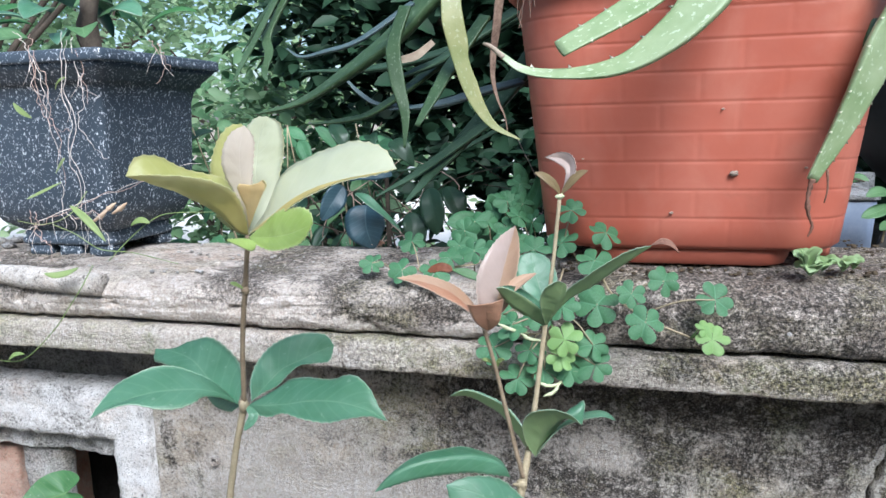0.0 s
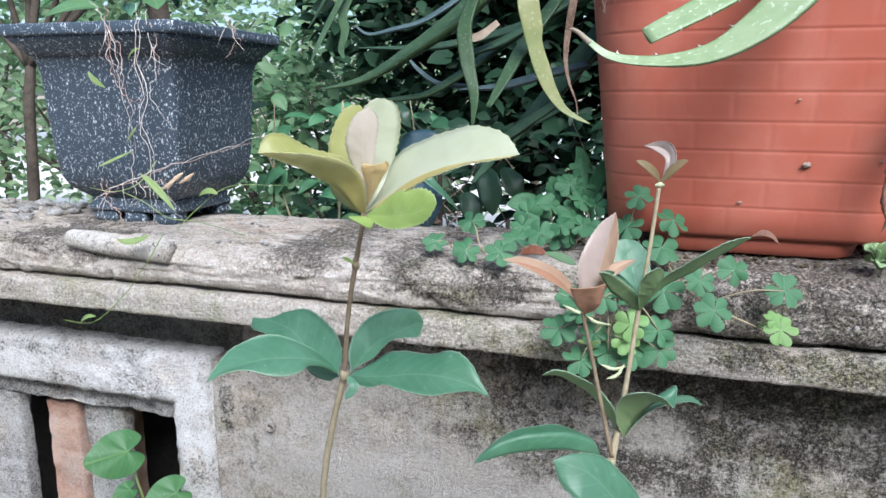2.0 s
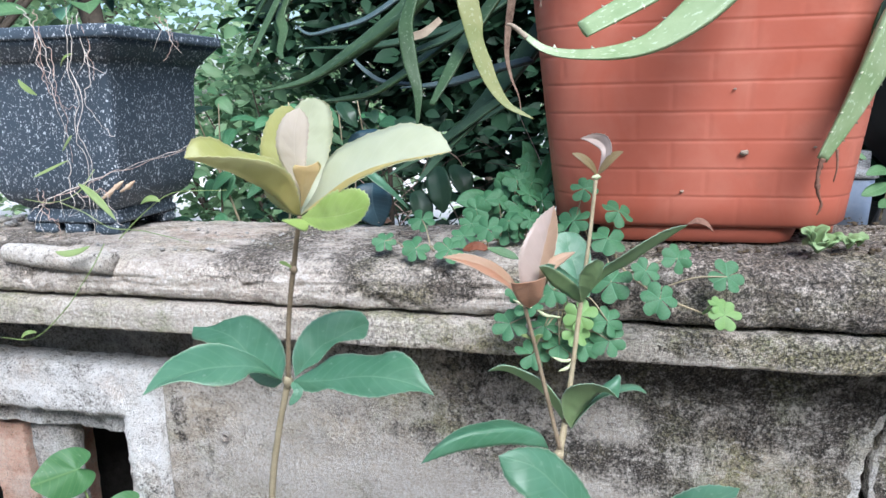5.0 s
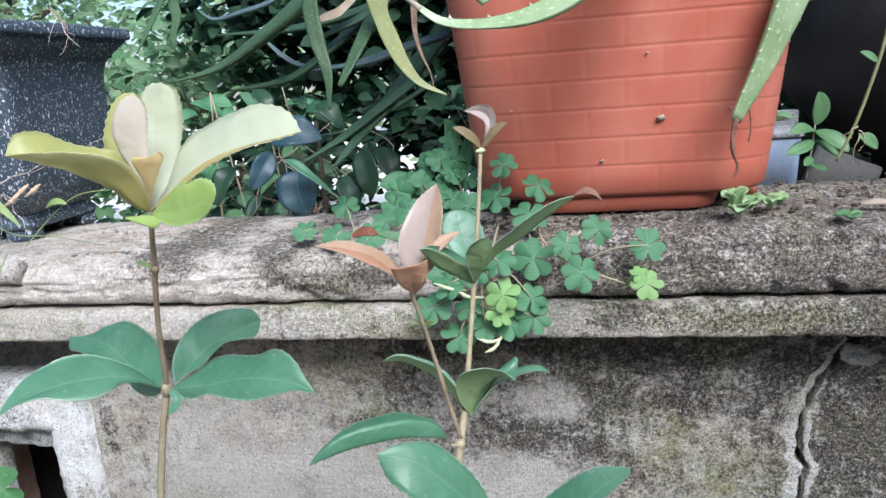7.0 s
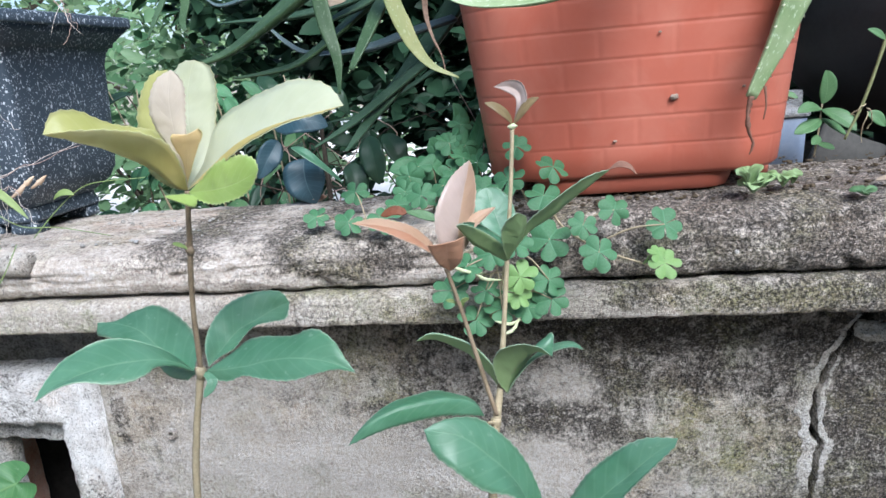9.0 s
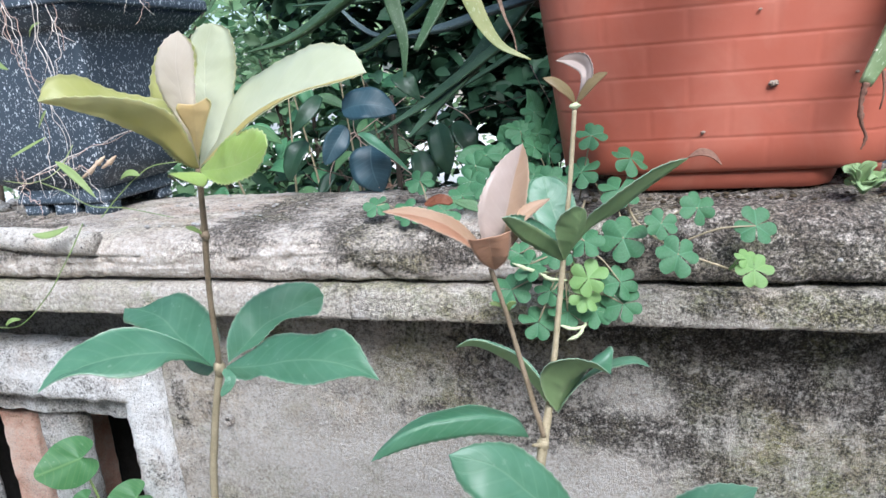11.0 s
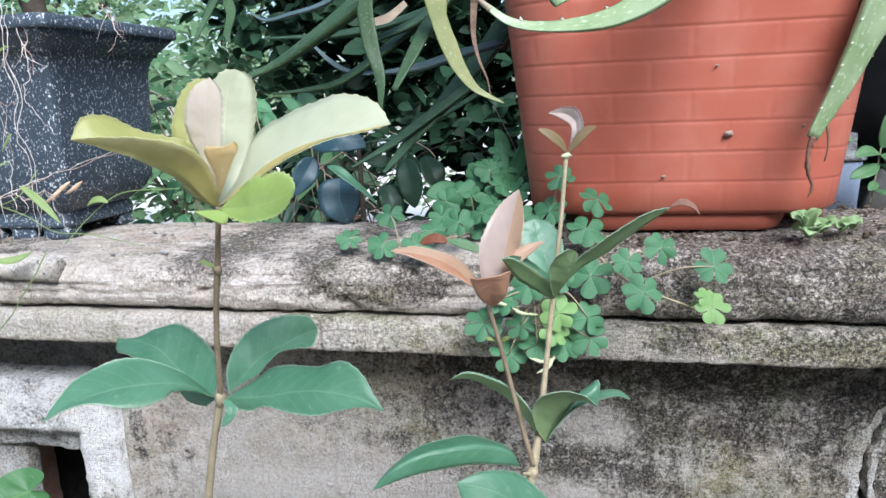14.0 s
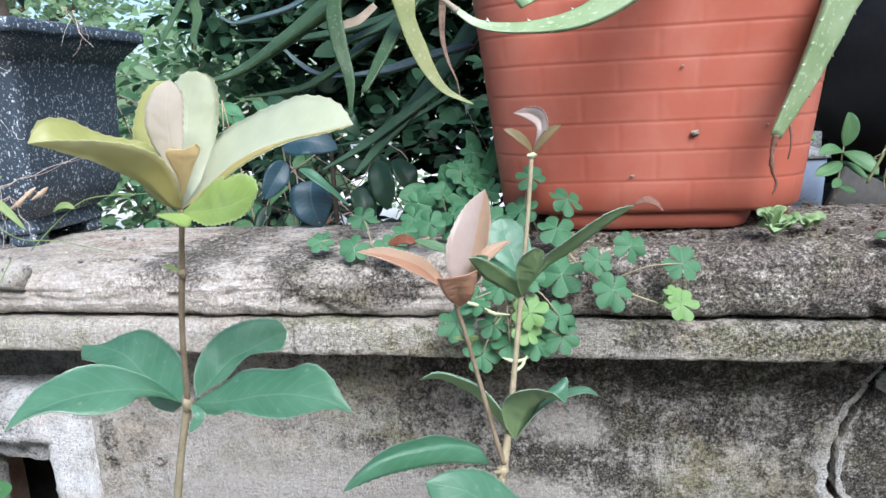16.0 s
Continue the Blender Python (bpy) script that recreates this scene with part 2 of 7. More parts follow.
def speckled_mat():
    m, nt, b = node_mat("speckled black plastic", 0.5)
    c = shifted(nt, coords(nt), (0, 0, 0), (1.0, 1.0, 0.62))
    warp = nt.nodes.new("ShaderNodeVectorMath")
    warp.operation = "ADD"
    wn = nd(nt, "ShaderNodeTexNoise", Scale=320.0, Detail=2.0)
    nt.links.new(c, wn.inputs["Vector"])
    sc = nt.nodes.new("ShaderNodeVectorMath")
    sc.operation = "SCALE"
    sc.inputs["Scale"].default_value = 0.004
    nt.links.new(wn.outputs["Color"], sc.inputs[0])
    nt.links.new(c, warp.inputs[0])
    nt.links.new(sc.outputs[0], warp.inputs[1])
    total = None
    for scale, size in ((380.0, 0.27), (640.0, 0.26)):
        v = nd(nt, "ShaderNodeTexVoronoi", Scale=scale)
        nt.links.new(warp.outputs[0], v.inputs["Vector"])
        sepc = nt.nodes.new("ShaderNodeSeparateColor")
        nt.links.new(v.outputs["Color"], sepc.inputs[0])
        lim = math_node(nt, "MULTIPLY", math_node(nt, "POWER", sepc.outputs[0], 2.2), size * 1.6)
        d = math_node(nt, "LESS_THAN", v.outputs["Distance"], lim)
        total = d if total is None else math_node(nt, "MAXIMUM", total, d)
    n1 = noise_tex(nt, coords(nt), 10, 5, 0.6)
    base = mix(nt, n1, (0.030, 0.044, 0.060), (0.050, 0.070, 0.092))
    col = mix(nt, math_node(nt, "MULTIPLY", total, 0.85), base, (0.62, 0.66, 0.70))
    nt.links.new(col, b.inputs["Base Color"])
    bump(nt, b, noise_tex(nt, coords(nt), 90, 4, 0.7), 0.15, 0.001)
    return m


M_SLAB = concrete("weathered capping", (0.70, 0.625, 0.55), (0.47, 0.40, 0.33), (0.080, 0.061, 0.044), 0.562, warm=(0.56, 0.40, 0.28), moss=0.3, drift=0.60, drift_from=0.06, bumps=0.85, layer=1.1, drift_most=0.105, spread=0.05, flecks=0.010, pits=0.35, cover=0.80, peel=0.55, least=-0.028,
                  black=((-0.20, 0.643, 0.055, 0.014, 0.15), (-0.09, 0.634, 0.045, 0.020, 0.13), (-0.01, 0.628, 0.060, 0.024, 0.19), (-0.14, 0.654, 0.13, 0.010, 0.10), (-0.06, 0.645, 0.05, 0.010, 0.08), (-0.50, 0.642, 0.12, 0.016, 0.17), (-0.36, 0.640, 0.05, 0.010, 0.06), (0.10, 0.636, 0.05, 0.03, 0.05), (0.30, 0.64, 0.26, 0.05, 0.06), (-0.145, 0.634, 0.03, 0.016, -0.03), (-0.24, 0.632, 0.06, 0.010, 0.07), (-0.30, 0.626, 0.08, 0.018, -0.03)),
                  lime=((-0.145, 0.634, 0.05, 0.018, 0.8), (-0.30, 0.626, 0.14, 0.022, 0.8), (-0.06, 0.611, 0.26, 0.006, 0.7), (-0.46, 0.628, 0.12, 0.020, 0.35), (-0.05, 0.640, 0.03, 0.010, 0.5), (0.12, 0.612, 0.03, 0.006, 0.5)),
                  rust=((-0.30, 0.662, 0.14, 0.012, 0.6), (-0.15, 0.664, 0.09, 0.012, 0.5), (0.40, 0.67, 0.12, 0.012, 0.35)))
M_BAND = concrete("lime-washed band", (0.68, 0.62, 0.55), (0.42, 0.365, 0.29), (0.11, 0.092, 0.064), 0.540, moss=0.8, shift=4.0, drift=0.24, drift_from=-0.05, bumps=0.9, layer=0.8, spread=0.09, flecks=0.020, pits=0.6, cover=0.8, peel=0.5,
                  black=((-0.55, 0.585, 0.10, 0.02, 0.06), (0.45, 0.585, 0.07, 0.04, 0.16), (0.30, 0.590, 0.12, 0.02, 0.05), (0.16, 0.590, 0.035, 0.02, -0.09), (0.25, 0.574, 0.07, 0.008, -0.10), (-0.25, 0.585, 0.14, 0.02, -0.05)),
                  lime=((-0.32, 0.585, 0.28, 0.020, 0.85), (-0.04, 0.590, 0.06, 0.012, 0.5), (0.16, 0.590, 0.032, 0.016, 0.8), (0.25, 0.573, 0.09, 0.006, 0.8)),
                  ochre=((0.02, 0.583, 0.09, 0.016, 0.75), (0.29, 0.588, 0.05, 0.014, 0.75), (0.37, 0.588, 0.06, 0.016, 0.8), (0.21, 0.590, 0.03, 0.012, 0.6), (0.10, 0.585, 0.05, 0.014, 0.5)))
M_PANEL = concrete("mouldy render with band shade", (0.76, 0.705, 0.635), (0.47, 0.41, 0.34), (0.066, 0.052, 0.038), 0.532, warm=(0.58, 0.44, 0.26), moss=0.55, shift=8.0, drift=0.25, drift_from=0.02, bumps=1.1, layer=0.8, drift_most=0.040, spread=0.060, flecks=0.024, flow=(2.0, 1, 0.42), pits=0.3, cover=0.86, peel=0.50,
                   # first two black blots: mould plus the band's shade, painted on the panel
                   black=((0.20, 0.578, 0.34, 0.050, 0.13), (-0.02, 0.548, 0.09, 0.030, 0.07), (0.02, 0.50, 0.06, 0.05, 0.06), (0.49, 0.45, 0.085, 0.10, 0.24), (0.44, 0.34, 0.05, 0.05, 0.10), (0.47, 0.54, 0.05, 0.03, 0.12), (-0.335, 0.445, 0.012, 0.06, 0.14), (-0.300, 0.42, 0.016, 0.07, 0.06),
                          (0.156, 0.478, 0.040, 0.024, -0.10), (-0.07, 0.39, 0.11, 0.06, -0.10), (0.11, 0.385, 0.09, 0.05, -0.10), (-0.19, 0.40, 0.07, 0.08, -0.05), (0.28, 0.46, 0.06, 0.04, -0.02)),
                   lime=((-0.07, 0.385, 0.14, 0.065, 0.85), (0.11, 0.375, 0.10, 0.05, 0.85), (0.156, 0.478, 0.042, 0.024, 0.7), (-0.21, 0.38, 0.10, 0.09, 0.7), (-0.17, 0.485, 0.09, 0.04, 0.5), (0.30, 0.37, 0.08, 0.02, 0.4)),
                   ochre=((0.30, 0.415, 0.10, 0.055, 0.55), (0.215, 0.475, 0.022, 0.03, 0.6), (0.34, 0.36, 0.08, 0.03, 0.6)))
M_LIP = concrete("pale broken render", (0.72, 0.69, 0.64), (0.56, 0.53, 0.48), (0.18, 0.165, 0.14), 0.53, moss=0.2, shift=5.0, bumps=0.9, flecks=0.02)
# recess tone: mould and the capping's shade mixed into one darker colour
M_RECESS = concrete("mouldy shade-dark render", (0.46, 0.44, 0.41), (0.30, 0.29, 0.27), (0.055, 0.052, 0.047), 0.50, moss=0.15, shift=9.0)
M_BEAM = concrete("flaking limewash", (0.92, 0.91, 0.89), (0.76, 0.73, 0.69), (0.13, 0.12, 0.105), 0.548, moss=0.1, shift=12.0, spread=0.10, flecks=0.012, bumps=0.8, peel=0.45,
                  black=((-0.64, 0.492, 0.10, 0.008, 0.10), (-0.47, 0.497, 0.05, 0.006, 0.10), (-0.375, 0.35, 0.02, 0.03, 0.08), (-0.37, 0.43, 0.04, 0.08, -0.08), (-0.52, 0.475, 0.06, 0.02, -0.06)))
M_BLOCK = concrete("grey block concrete", (0.68, 0.67, 0.65), (0.52, 0.50, 0.47), (0.09, 0.082, 0.072), 0.55, moss=0.15, shift=15.0)
M_BRICK = concrete("orange brick", (0.92, 0.66, 0.52), (0.80, 0.44, 0.30), (0.42, 0.22, 0.15), 0.62, warm=(0.90, 0.78, 0.68), moss=0.0, shift=18.0, bumps=1.2, grain=0.35, pits=0.4, flecks=-0.03)
M_SOIL = plain("dark soil and moss", (0.035, 0.027, 0.018), (0.11, 0.085, 0.055), 0.95, 60, 1.0, 0.2)
M_STUB = concrete("pale mortar pipe", (0.80, 0.75, 0.69), (0.66, 0.61, 0.54), (0.26, 0.22, 0.18), 0.58, moss=0.05, shift=21.0, bumps=0.8, grain=0.45, flecks=-0.01)
M_TERRA = terracotta_mat()
M_BLACK = speckled_mat()
M_DARKPOT = plain("dull black plastic", (0.008, 0.008, 0.009), (0.02, 0.02, 0.022), 0.55, 20, 0.2)
M_MUD = plain("dry mud", (0.14, 0.09, 0.06), (0.42, 0.35, 0.29), 0.95, 300, 0.8, 0.2)
# near ground is unseen; paled to bounce light onto leaf undersides
M_GROUND = plain("pale dry garden earth", (0.27, 0.23, 0.18), (0.39, 0.34, 0.27), 0.95, 9, 0.8, 0.2)
M_PAVE = plain("pale paving", (0.62, 0.60, 0.56), (0.72, 0.70, 0.66), 0.9, 6, 0.3, 0.2)
M_CRATE = plain("blue plastic", (0.17, 0.22, 0.31), (0.24, 0.29, 0.37), 0.45, 25, 0.2)
M_HOLLOW = plain("near-black hollow shade", (0.012, 0.011, 0.010), (0.028, 0.026, 0.024), 0.95, 60, 1.0, 0.1)
M_GREYBLOCK = concrete("pale grey block", (0.52, 0.54, 0.56), (0.42, 0.44, 0.46), (0.2, 0.2, 0.2), 0.58, moss=0.1, shift=27.0)
M_WHITE = concrete("whitewashed block", (0.78, 0.77, 0.74), (0.62, 0.60, 0.57), (0.2, 0.19, 0.17), 0.57, moss=0.05, shift=25.0)
M_SHUT = plain("unseen wall render", (0.42, 0.39, 0.34), (0.52, 0.49, 0.44), 0.9, 5, 0.4, 0.2)
M_SLATE = plain("grey slate", (0.035, 0.035, 0.033), (0.075, 0.073, 0.068), 0.8, 18, 0.6, 0.3)
M_STEM = plain("young tan-green bark", (0.24, 0.20, 0.12), (0.38, 0.32, 0.21), 0.65, 160, 0.4)
M_STEMB = plain("grey-brown stem", (0.18, 0.13, 0.08), (0.30, 0.23, 0.15), 0.65, 160, 0.4)
M_STEMPALE = plain("pale tan stem", (0.27, 0.22, 0.125), (0.43, 0.36, 0.235), 0.65, 160, 0.4)
M_VINE = plain("olive-green vine stem", (0.11, 0.13, 0.05), (0.19, 0.20, 0.09), 0.6, 120, 0.3)
M_BARK = plain("grey-brown bark", (0.045, 0.036, 0.028), (0.11, 0.09, 0.07), 0.9, 30, 0.8, 0.2)
M_DRY = plain("dry straw", (0.42, 0.30, 0.20), (0.58, 0.46, 0.34), 0.8, 90, 0.4, 0.3)
M_DRYPINK = plain("pinkish dead roots", (0.38, 0.25, 0.20), (0.55, 0.42, 0.36), 0.8, 120, 0.4, 0.3)
M_DRYPALE = plain("bleached roots", (0.55, 0.48, 0.42), (0.70, 0.64, 0.58), 0.8, 120, 0.4, 0.3)
M_CREAM = plain("cream-green buds", (0.42, 0.48, 0.26), (0.58, 0.60, 0.40), 0.7, 200, 0.5, 0.3)
M_DEAD = plain("dead brown leaf", (0.10, 0.045, 0.03), (0.24, 0.13, 0.09), 0.8, 90, 0.5, 0.3)
M_DEADBROWN = plain("withered brown leaf", (0.075, 0.045, 0.032), (0.27, 0.19, 0.14), 0.85, 70, 0.6, 0.3)
M_DEADPALE = plain("grey-beige dead leaf", (0.24, 0.19, 0.14), (0.36, 0.30, 0.23), 0.8, 90, 0.4, 0.3)
M_RUST = plain("rust-red dead leaf", (0.11, 0.033, 0.016), (0.20, 0.07, 0.03), 0.6, 90, 0.3, 0.3)
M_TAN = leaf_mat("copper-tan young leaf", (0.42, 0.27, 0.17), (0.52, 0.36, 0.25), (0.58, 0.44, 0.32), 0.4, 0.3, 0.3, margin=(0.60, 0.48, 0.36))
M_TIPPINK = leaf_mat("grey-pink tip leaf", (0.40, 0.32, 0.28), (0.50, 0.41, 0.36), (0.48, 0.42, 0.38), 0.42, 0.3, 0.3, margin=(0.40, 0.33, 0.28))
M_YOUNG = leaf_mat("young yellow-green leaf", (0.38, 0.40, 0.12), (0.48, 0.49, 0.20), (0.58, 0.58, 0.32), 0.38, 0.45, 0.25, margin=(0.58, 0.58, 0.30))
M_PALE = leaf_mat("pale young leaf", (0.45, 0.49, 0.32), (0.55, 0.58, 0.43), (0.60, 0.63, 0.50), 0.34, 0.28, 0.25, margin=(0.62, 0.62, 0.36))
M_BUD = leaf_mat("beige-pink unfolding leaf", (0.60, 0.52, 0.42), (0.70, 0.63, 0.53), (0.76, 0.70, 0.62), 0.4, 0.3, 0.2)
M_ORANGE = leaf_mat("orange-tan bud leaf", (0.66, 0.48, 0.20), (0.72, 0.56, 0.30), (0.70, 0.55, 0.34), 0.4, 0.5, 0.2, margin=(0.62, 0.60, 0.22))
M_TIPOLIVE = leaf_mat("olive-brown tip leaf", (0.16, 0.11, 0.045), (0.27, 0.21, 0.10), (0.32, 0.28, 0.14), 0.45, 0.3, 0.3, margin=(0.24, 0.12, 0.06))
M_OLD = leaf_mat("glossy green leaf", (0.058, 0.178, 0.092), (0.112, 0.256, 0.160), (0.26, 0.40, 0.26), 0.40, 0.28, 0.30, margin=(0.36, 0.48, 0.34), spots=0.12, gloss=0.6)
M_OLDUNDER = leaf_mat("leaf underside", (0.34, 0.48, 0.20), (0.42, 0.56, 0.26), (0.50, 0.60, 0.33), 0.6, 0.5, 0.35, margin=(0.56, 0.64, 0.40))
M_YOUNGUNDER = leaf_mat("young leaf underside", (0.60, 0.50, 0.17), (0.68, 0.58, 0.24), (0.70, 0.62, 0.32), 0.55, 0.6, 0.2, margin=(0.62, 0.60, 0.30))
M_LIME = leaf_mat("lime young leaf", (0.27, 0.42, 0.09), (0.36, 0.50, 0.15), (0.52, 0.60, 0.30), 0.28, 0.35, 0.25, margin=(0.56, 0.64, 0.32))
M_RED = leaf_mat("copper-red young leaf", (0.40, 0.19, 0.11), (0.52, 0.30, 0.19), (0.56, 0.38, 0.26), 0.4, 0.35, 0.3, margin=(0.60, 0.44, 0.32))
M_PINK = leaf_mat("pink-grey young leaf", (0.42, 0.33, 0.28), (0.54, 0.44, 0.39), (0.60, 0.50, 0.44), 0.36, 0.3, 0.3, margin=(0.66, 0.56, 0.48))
M_CLOVER = leaf_mat("clover leaflet", (0.027, 0.110, 0.042), (0.066, 0.185, 0.080), (0.15, 0.33, 0.20), 0.6, 0.11, 0.35)
M_CLOVERLIME = leaf_mat("lime clover leaflet", (0.17, 0.34, 0.10), (0.24, 0.40, 0.13), (0.32, 0.5, 0.2), 0.5, 0.35, 0.35)
M_WEED = leaf_mat("weed leaf", (0.070, 0.165, 0.062), (0.125, 0.245, 0.110), (0.3, 0.46, 0.24), 0.5, 0.3, 0.4)
M_TARO = leaf_mat("taro leaf", (0.038, 0.145, 0.042), (0.070, 0.20, 0.065), (0.24, 0.38, 0.15), 0.42, 0.3, 0.4, spots=0.15)
M_GRASS = leaf_mat("grass blade", (0.18, 0.28, 0.08), (0.30, 0.38, 0.14), (0.42, 0.48, 0.24), 0.5, 0.35, 0.3)
M_BLUELEAF = leaf_mat("dark blue-green leaf", (0.014, 0.040, 0.055), (0.026, 0.064, 0.084), (0.07, 0.13, 0.15), 0.5, 0.05, 0.5)
M_DARKLEAF = leaf_mat("dark green leaf", (0.014, 0.040, 0.022), (0.026, 0.066, 0.034), (0.05, 0.10, 0.05), 0.45, 0.15, 0.3)


def aloe_mat(name, a, c2, spot=0.6, gloss=0.5):
    m, nt, b = node_mat(name, 0.42)
    b.inputs["Specular IOR Level"].default_value = gloss
    c = coords(nt)
    n1 = noise_tex(nt, c, 25, 5, 0.6)
    col = mix(nt, ramp(nt, n1, [(0.35, (0,)), (0.68, (1,))]), a, c2)
    sp = noise_tex(nt, shifted(nt, coords(nt, "UV"), (0, 0, 0), (46, 16, 1)), 1.0, 2, 0.5)
    col = mix(nt, ramp(nt, sp, [(0.60, (0,)), (0.68, (spot,))]), col, (0.62, 0.70, 0.56))
    nt.links.new(col, b.inputs["Base Color"])
    bump(nt, b, noise_tex(nt, c, 220, 4, 0.7), 0.25, 0.001)
    return m


M_ALOE = aloe_mat("pale spotted aloe", (0.17, 0.25, 0.11), (0.28, 0.35, 0.20), 0.42)
M_ALOEGREEN = aloe_mat("green aloe", (0.030, 0.062, 0.025), (0.052, 0.094, 0.042), 0.12, 0.35)
M_ALOEDARK = aloe_mat("dusky aloe stem", (0.026, 0.056, 0.032), (0.050, 0.088, 0.055), 0.06, 0.2)
M_ALOEYELLOW = aloe_mat("yellowing aloe", (0.17, 0.20, 0.07), (0.27, 0.27, 0.12), 0.2)
M_ALOEBLUE = aloe_mat("blue-grey waxy aloe", (0.045, 0.075, 0.080), (0.075, 0.110, 0.115), 0.15, 0.4)
M_TEETH = plain("pale aloe teeth", (0.62, 0.62, 0.46), (0.70, 0.68, 0.52), 0.5, 200, 0.2)
M_LEAFLIGHT = foliage("sunlit small leaves", (0.15, 0.27, 0.12), (0.34, 0.46, 0.27), 0.5, 0.45)
M_LEAFMID = foliage("garden leaves", (0.05, 0.13, 0.06), (0.18, 0.29, 0.15))
# dark green taken down near black: the leaf colour holds the shade there
M_LEAFDARK = foliage("shade-dark shrub leaves", (0.007, 0.024, 0.013), (0.024, 0.058, 0.030), 0.55, 0.12)

# ---- building helpers ----
WALL = pose(0, 0.690, 0, 0, 0, -13.1)   # the wall's own frame: x along it, y into it


def W(u, v, z):
    return WALL @ Vector((u, v, z))


def mesh_of(name, data, mat, smooth=True):
    verts, faces = data[0], data[1]
    me = bpy.data.meshes.new(name)
    me.from_pydata([tuple(v) for v in verts], [], faces)
    if len(data) > 2 and data[2] is not None:
        layer = me.uv_layers.new(name="UVMap")
        idx = np.empty(len(me.loops), dtype=np.int32)
        me.loops.foreach_get("vertex_index", idx)
        layer.data.foreach_set("uv", np.asarray(data[2], dtype=np.float32)[idx].ravel())
    me.materials.append(mat)
    if smooth:
        me.polygons.foreach_set("use_smooth", [True] * len(me.polygons))
    me.update()
    return me


def thing(name, base, label, category, group="", kind=""):
    ob = new(name)
    ob.empty_display_size = 0.02
    ob.matrix_basis = Matrix.Translation(base)
    return tagged(ob, label, category, group, kind)


def part(name, data, mat, parent, label="", smooth=True):
    """One mesh, in world places, under a thing or under a part."""
    ob = new(name, data if isinstance(data, bpy.types.Mesh) else mesh_of(name, data, mat, smooth))
    ob.parent = parent
    if parent.parent is None:
        ob.matrix_parent_inverse = parent.matrix_basis.inverted()
    if label:
        ob["label"] = label
    return ob


def solo(name, data, mat, label, category, kind="", group="", smooth=True, m=None):
    ob = new(name, mesh_of(name, data, mat, smooth))
    if m is not None:
        ob.matrix_basis = m
    return tagged(ob, label, category, group, kind)


def merged(*sets):
    verts, faces, uvs = [], [], []
    for s in sets:
        k = len(verts)
        verts += list(s[0])
        faces += [tuple(i + k for i in f) for f in s[1]]
        uvs += list(s[2]) if len(s) > 2 and s[2] is not None else [(0.5, 0.5)] * len(s[0])
    return verts, faces, uvs


def spline(points, n):
    """Points along a smooth line through the given ones."""
    p = [Vector(q) for q in points]
    if len(p) == 2:
        return [p[0].lerp(p[1], i / (n - 1)) for i in range(n)]
    p = [2 * p[0] - p[1]] + p + [2 * p[-1] - p[-2]]
    knot = [0.0]
    for u, v in zip(p, p[1:]):
        knot.append(knot[-1] + max((v - u).length, 1e-9) ** 0.5)
    out, segs = [], len(p) - 3
    for i in range(n):
        x = i / (n - 1) * segs
        k = min(int(x), segs - 1)
        t0, t1, t2, t3 = knot[k:k + 4]
        t = t1 + (x - k) * (t2 - t1)
        q = p[k:k + 4]
        a1 = q[0].lerp(q[1], (t - t0) / (t1 - t0))
        a2 = q[1].lerp(q[2], (t - t1) / (t2 - t1))
        a3 = q[2].lerp(q[3], (t - t2) / (t3 - t2))
        out.append(a1.lerp(a2, (t - t0) / (t2 - t0)).lerp(a2.lerp(a3, (t - t1) / (t3 - t1)), (t - t1) / (t2 - t1)))
    return out


def tube(points, radii, sides=8, n=24, rough=0.0, seed=0):
    """A round stem along a smooth line, its radius going through the given values."""
    line = spline(points, n)
    r = np.interp(np.linspace(0, 1, n), np.linspace(0, 1, len(radii)), radii)
    verts, faces, uvs = [], [], []
    side = None
    for i, c in enumerate(line):
        t = (line[min(i + 1, n - 1)] - line[max(i - 1, 0)]).normalized()
        if side is None:
            side = t.cross(Vector((0.3, 0.9, 0.2))).normalized()
        side = (side - t * side.dot(t)).normalized()
        up = t.cross(side)
        for k in range(sides):
            a = 2 * math.pi * k / sides
            w = r[i] * (1 + rough * noise.noise(Vector((i * 0.7 + seed, k * 1.3, seed * 3.1))))
            verts.append(c + (side * math.cos(a) + up * math.sin(a)) * w)
            uvs.append((i / (n - 1), k / sides))
    for i in range(n - 1):
        for k in range(sides):
            j = (k + 1) % sides
            faces.append((i * sides + k, i * sides + j, (i + 1) * sides + j, (i + 1) * sides + k))
    faces.append(tuple(range(sides))[::-1])
    faces.append(tuple((n - 1) * sides + k for k in range(sides)))
    return verts, faces, uvs


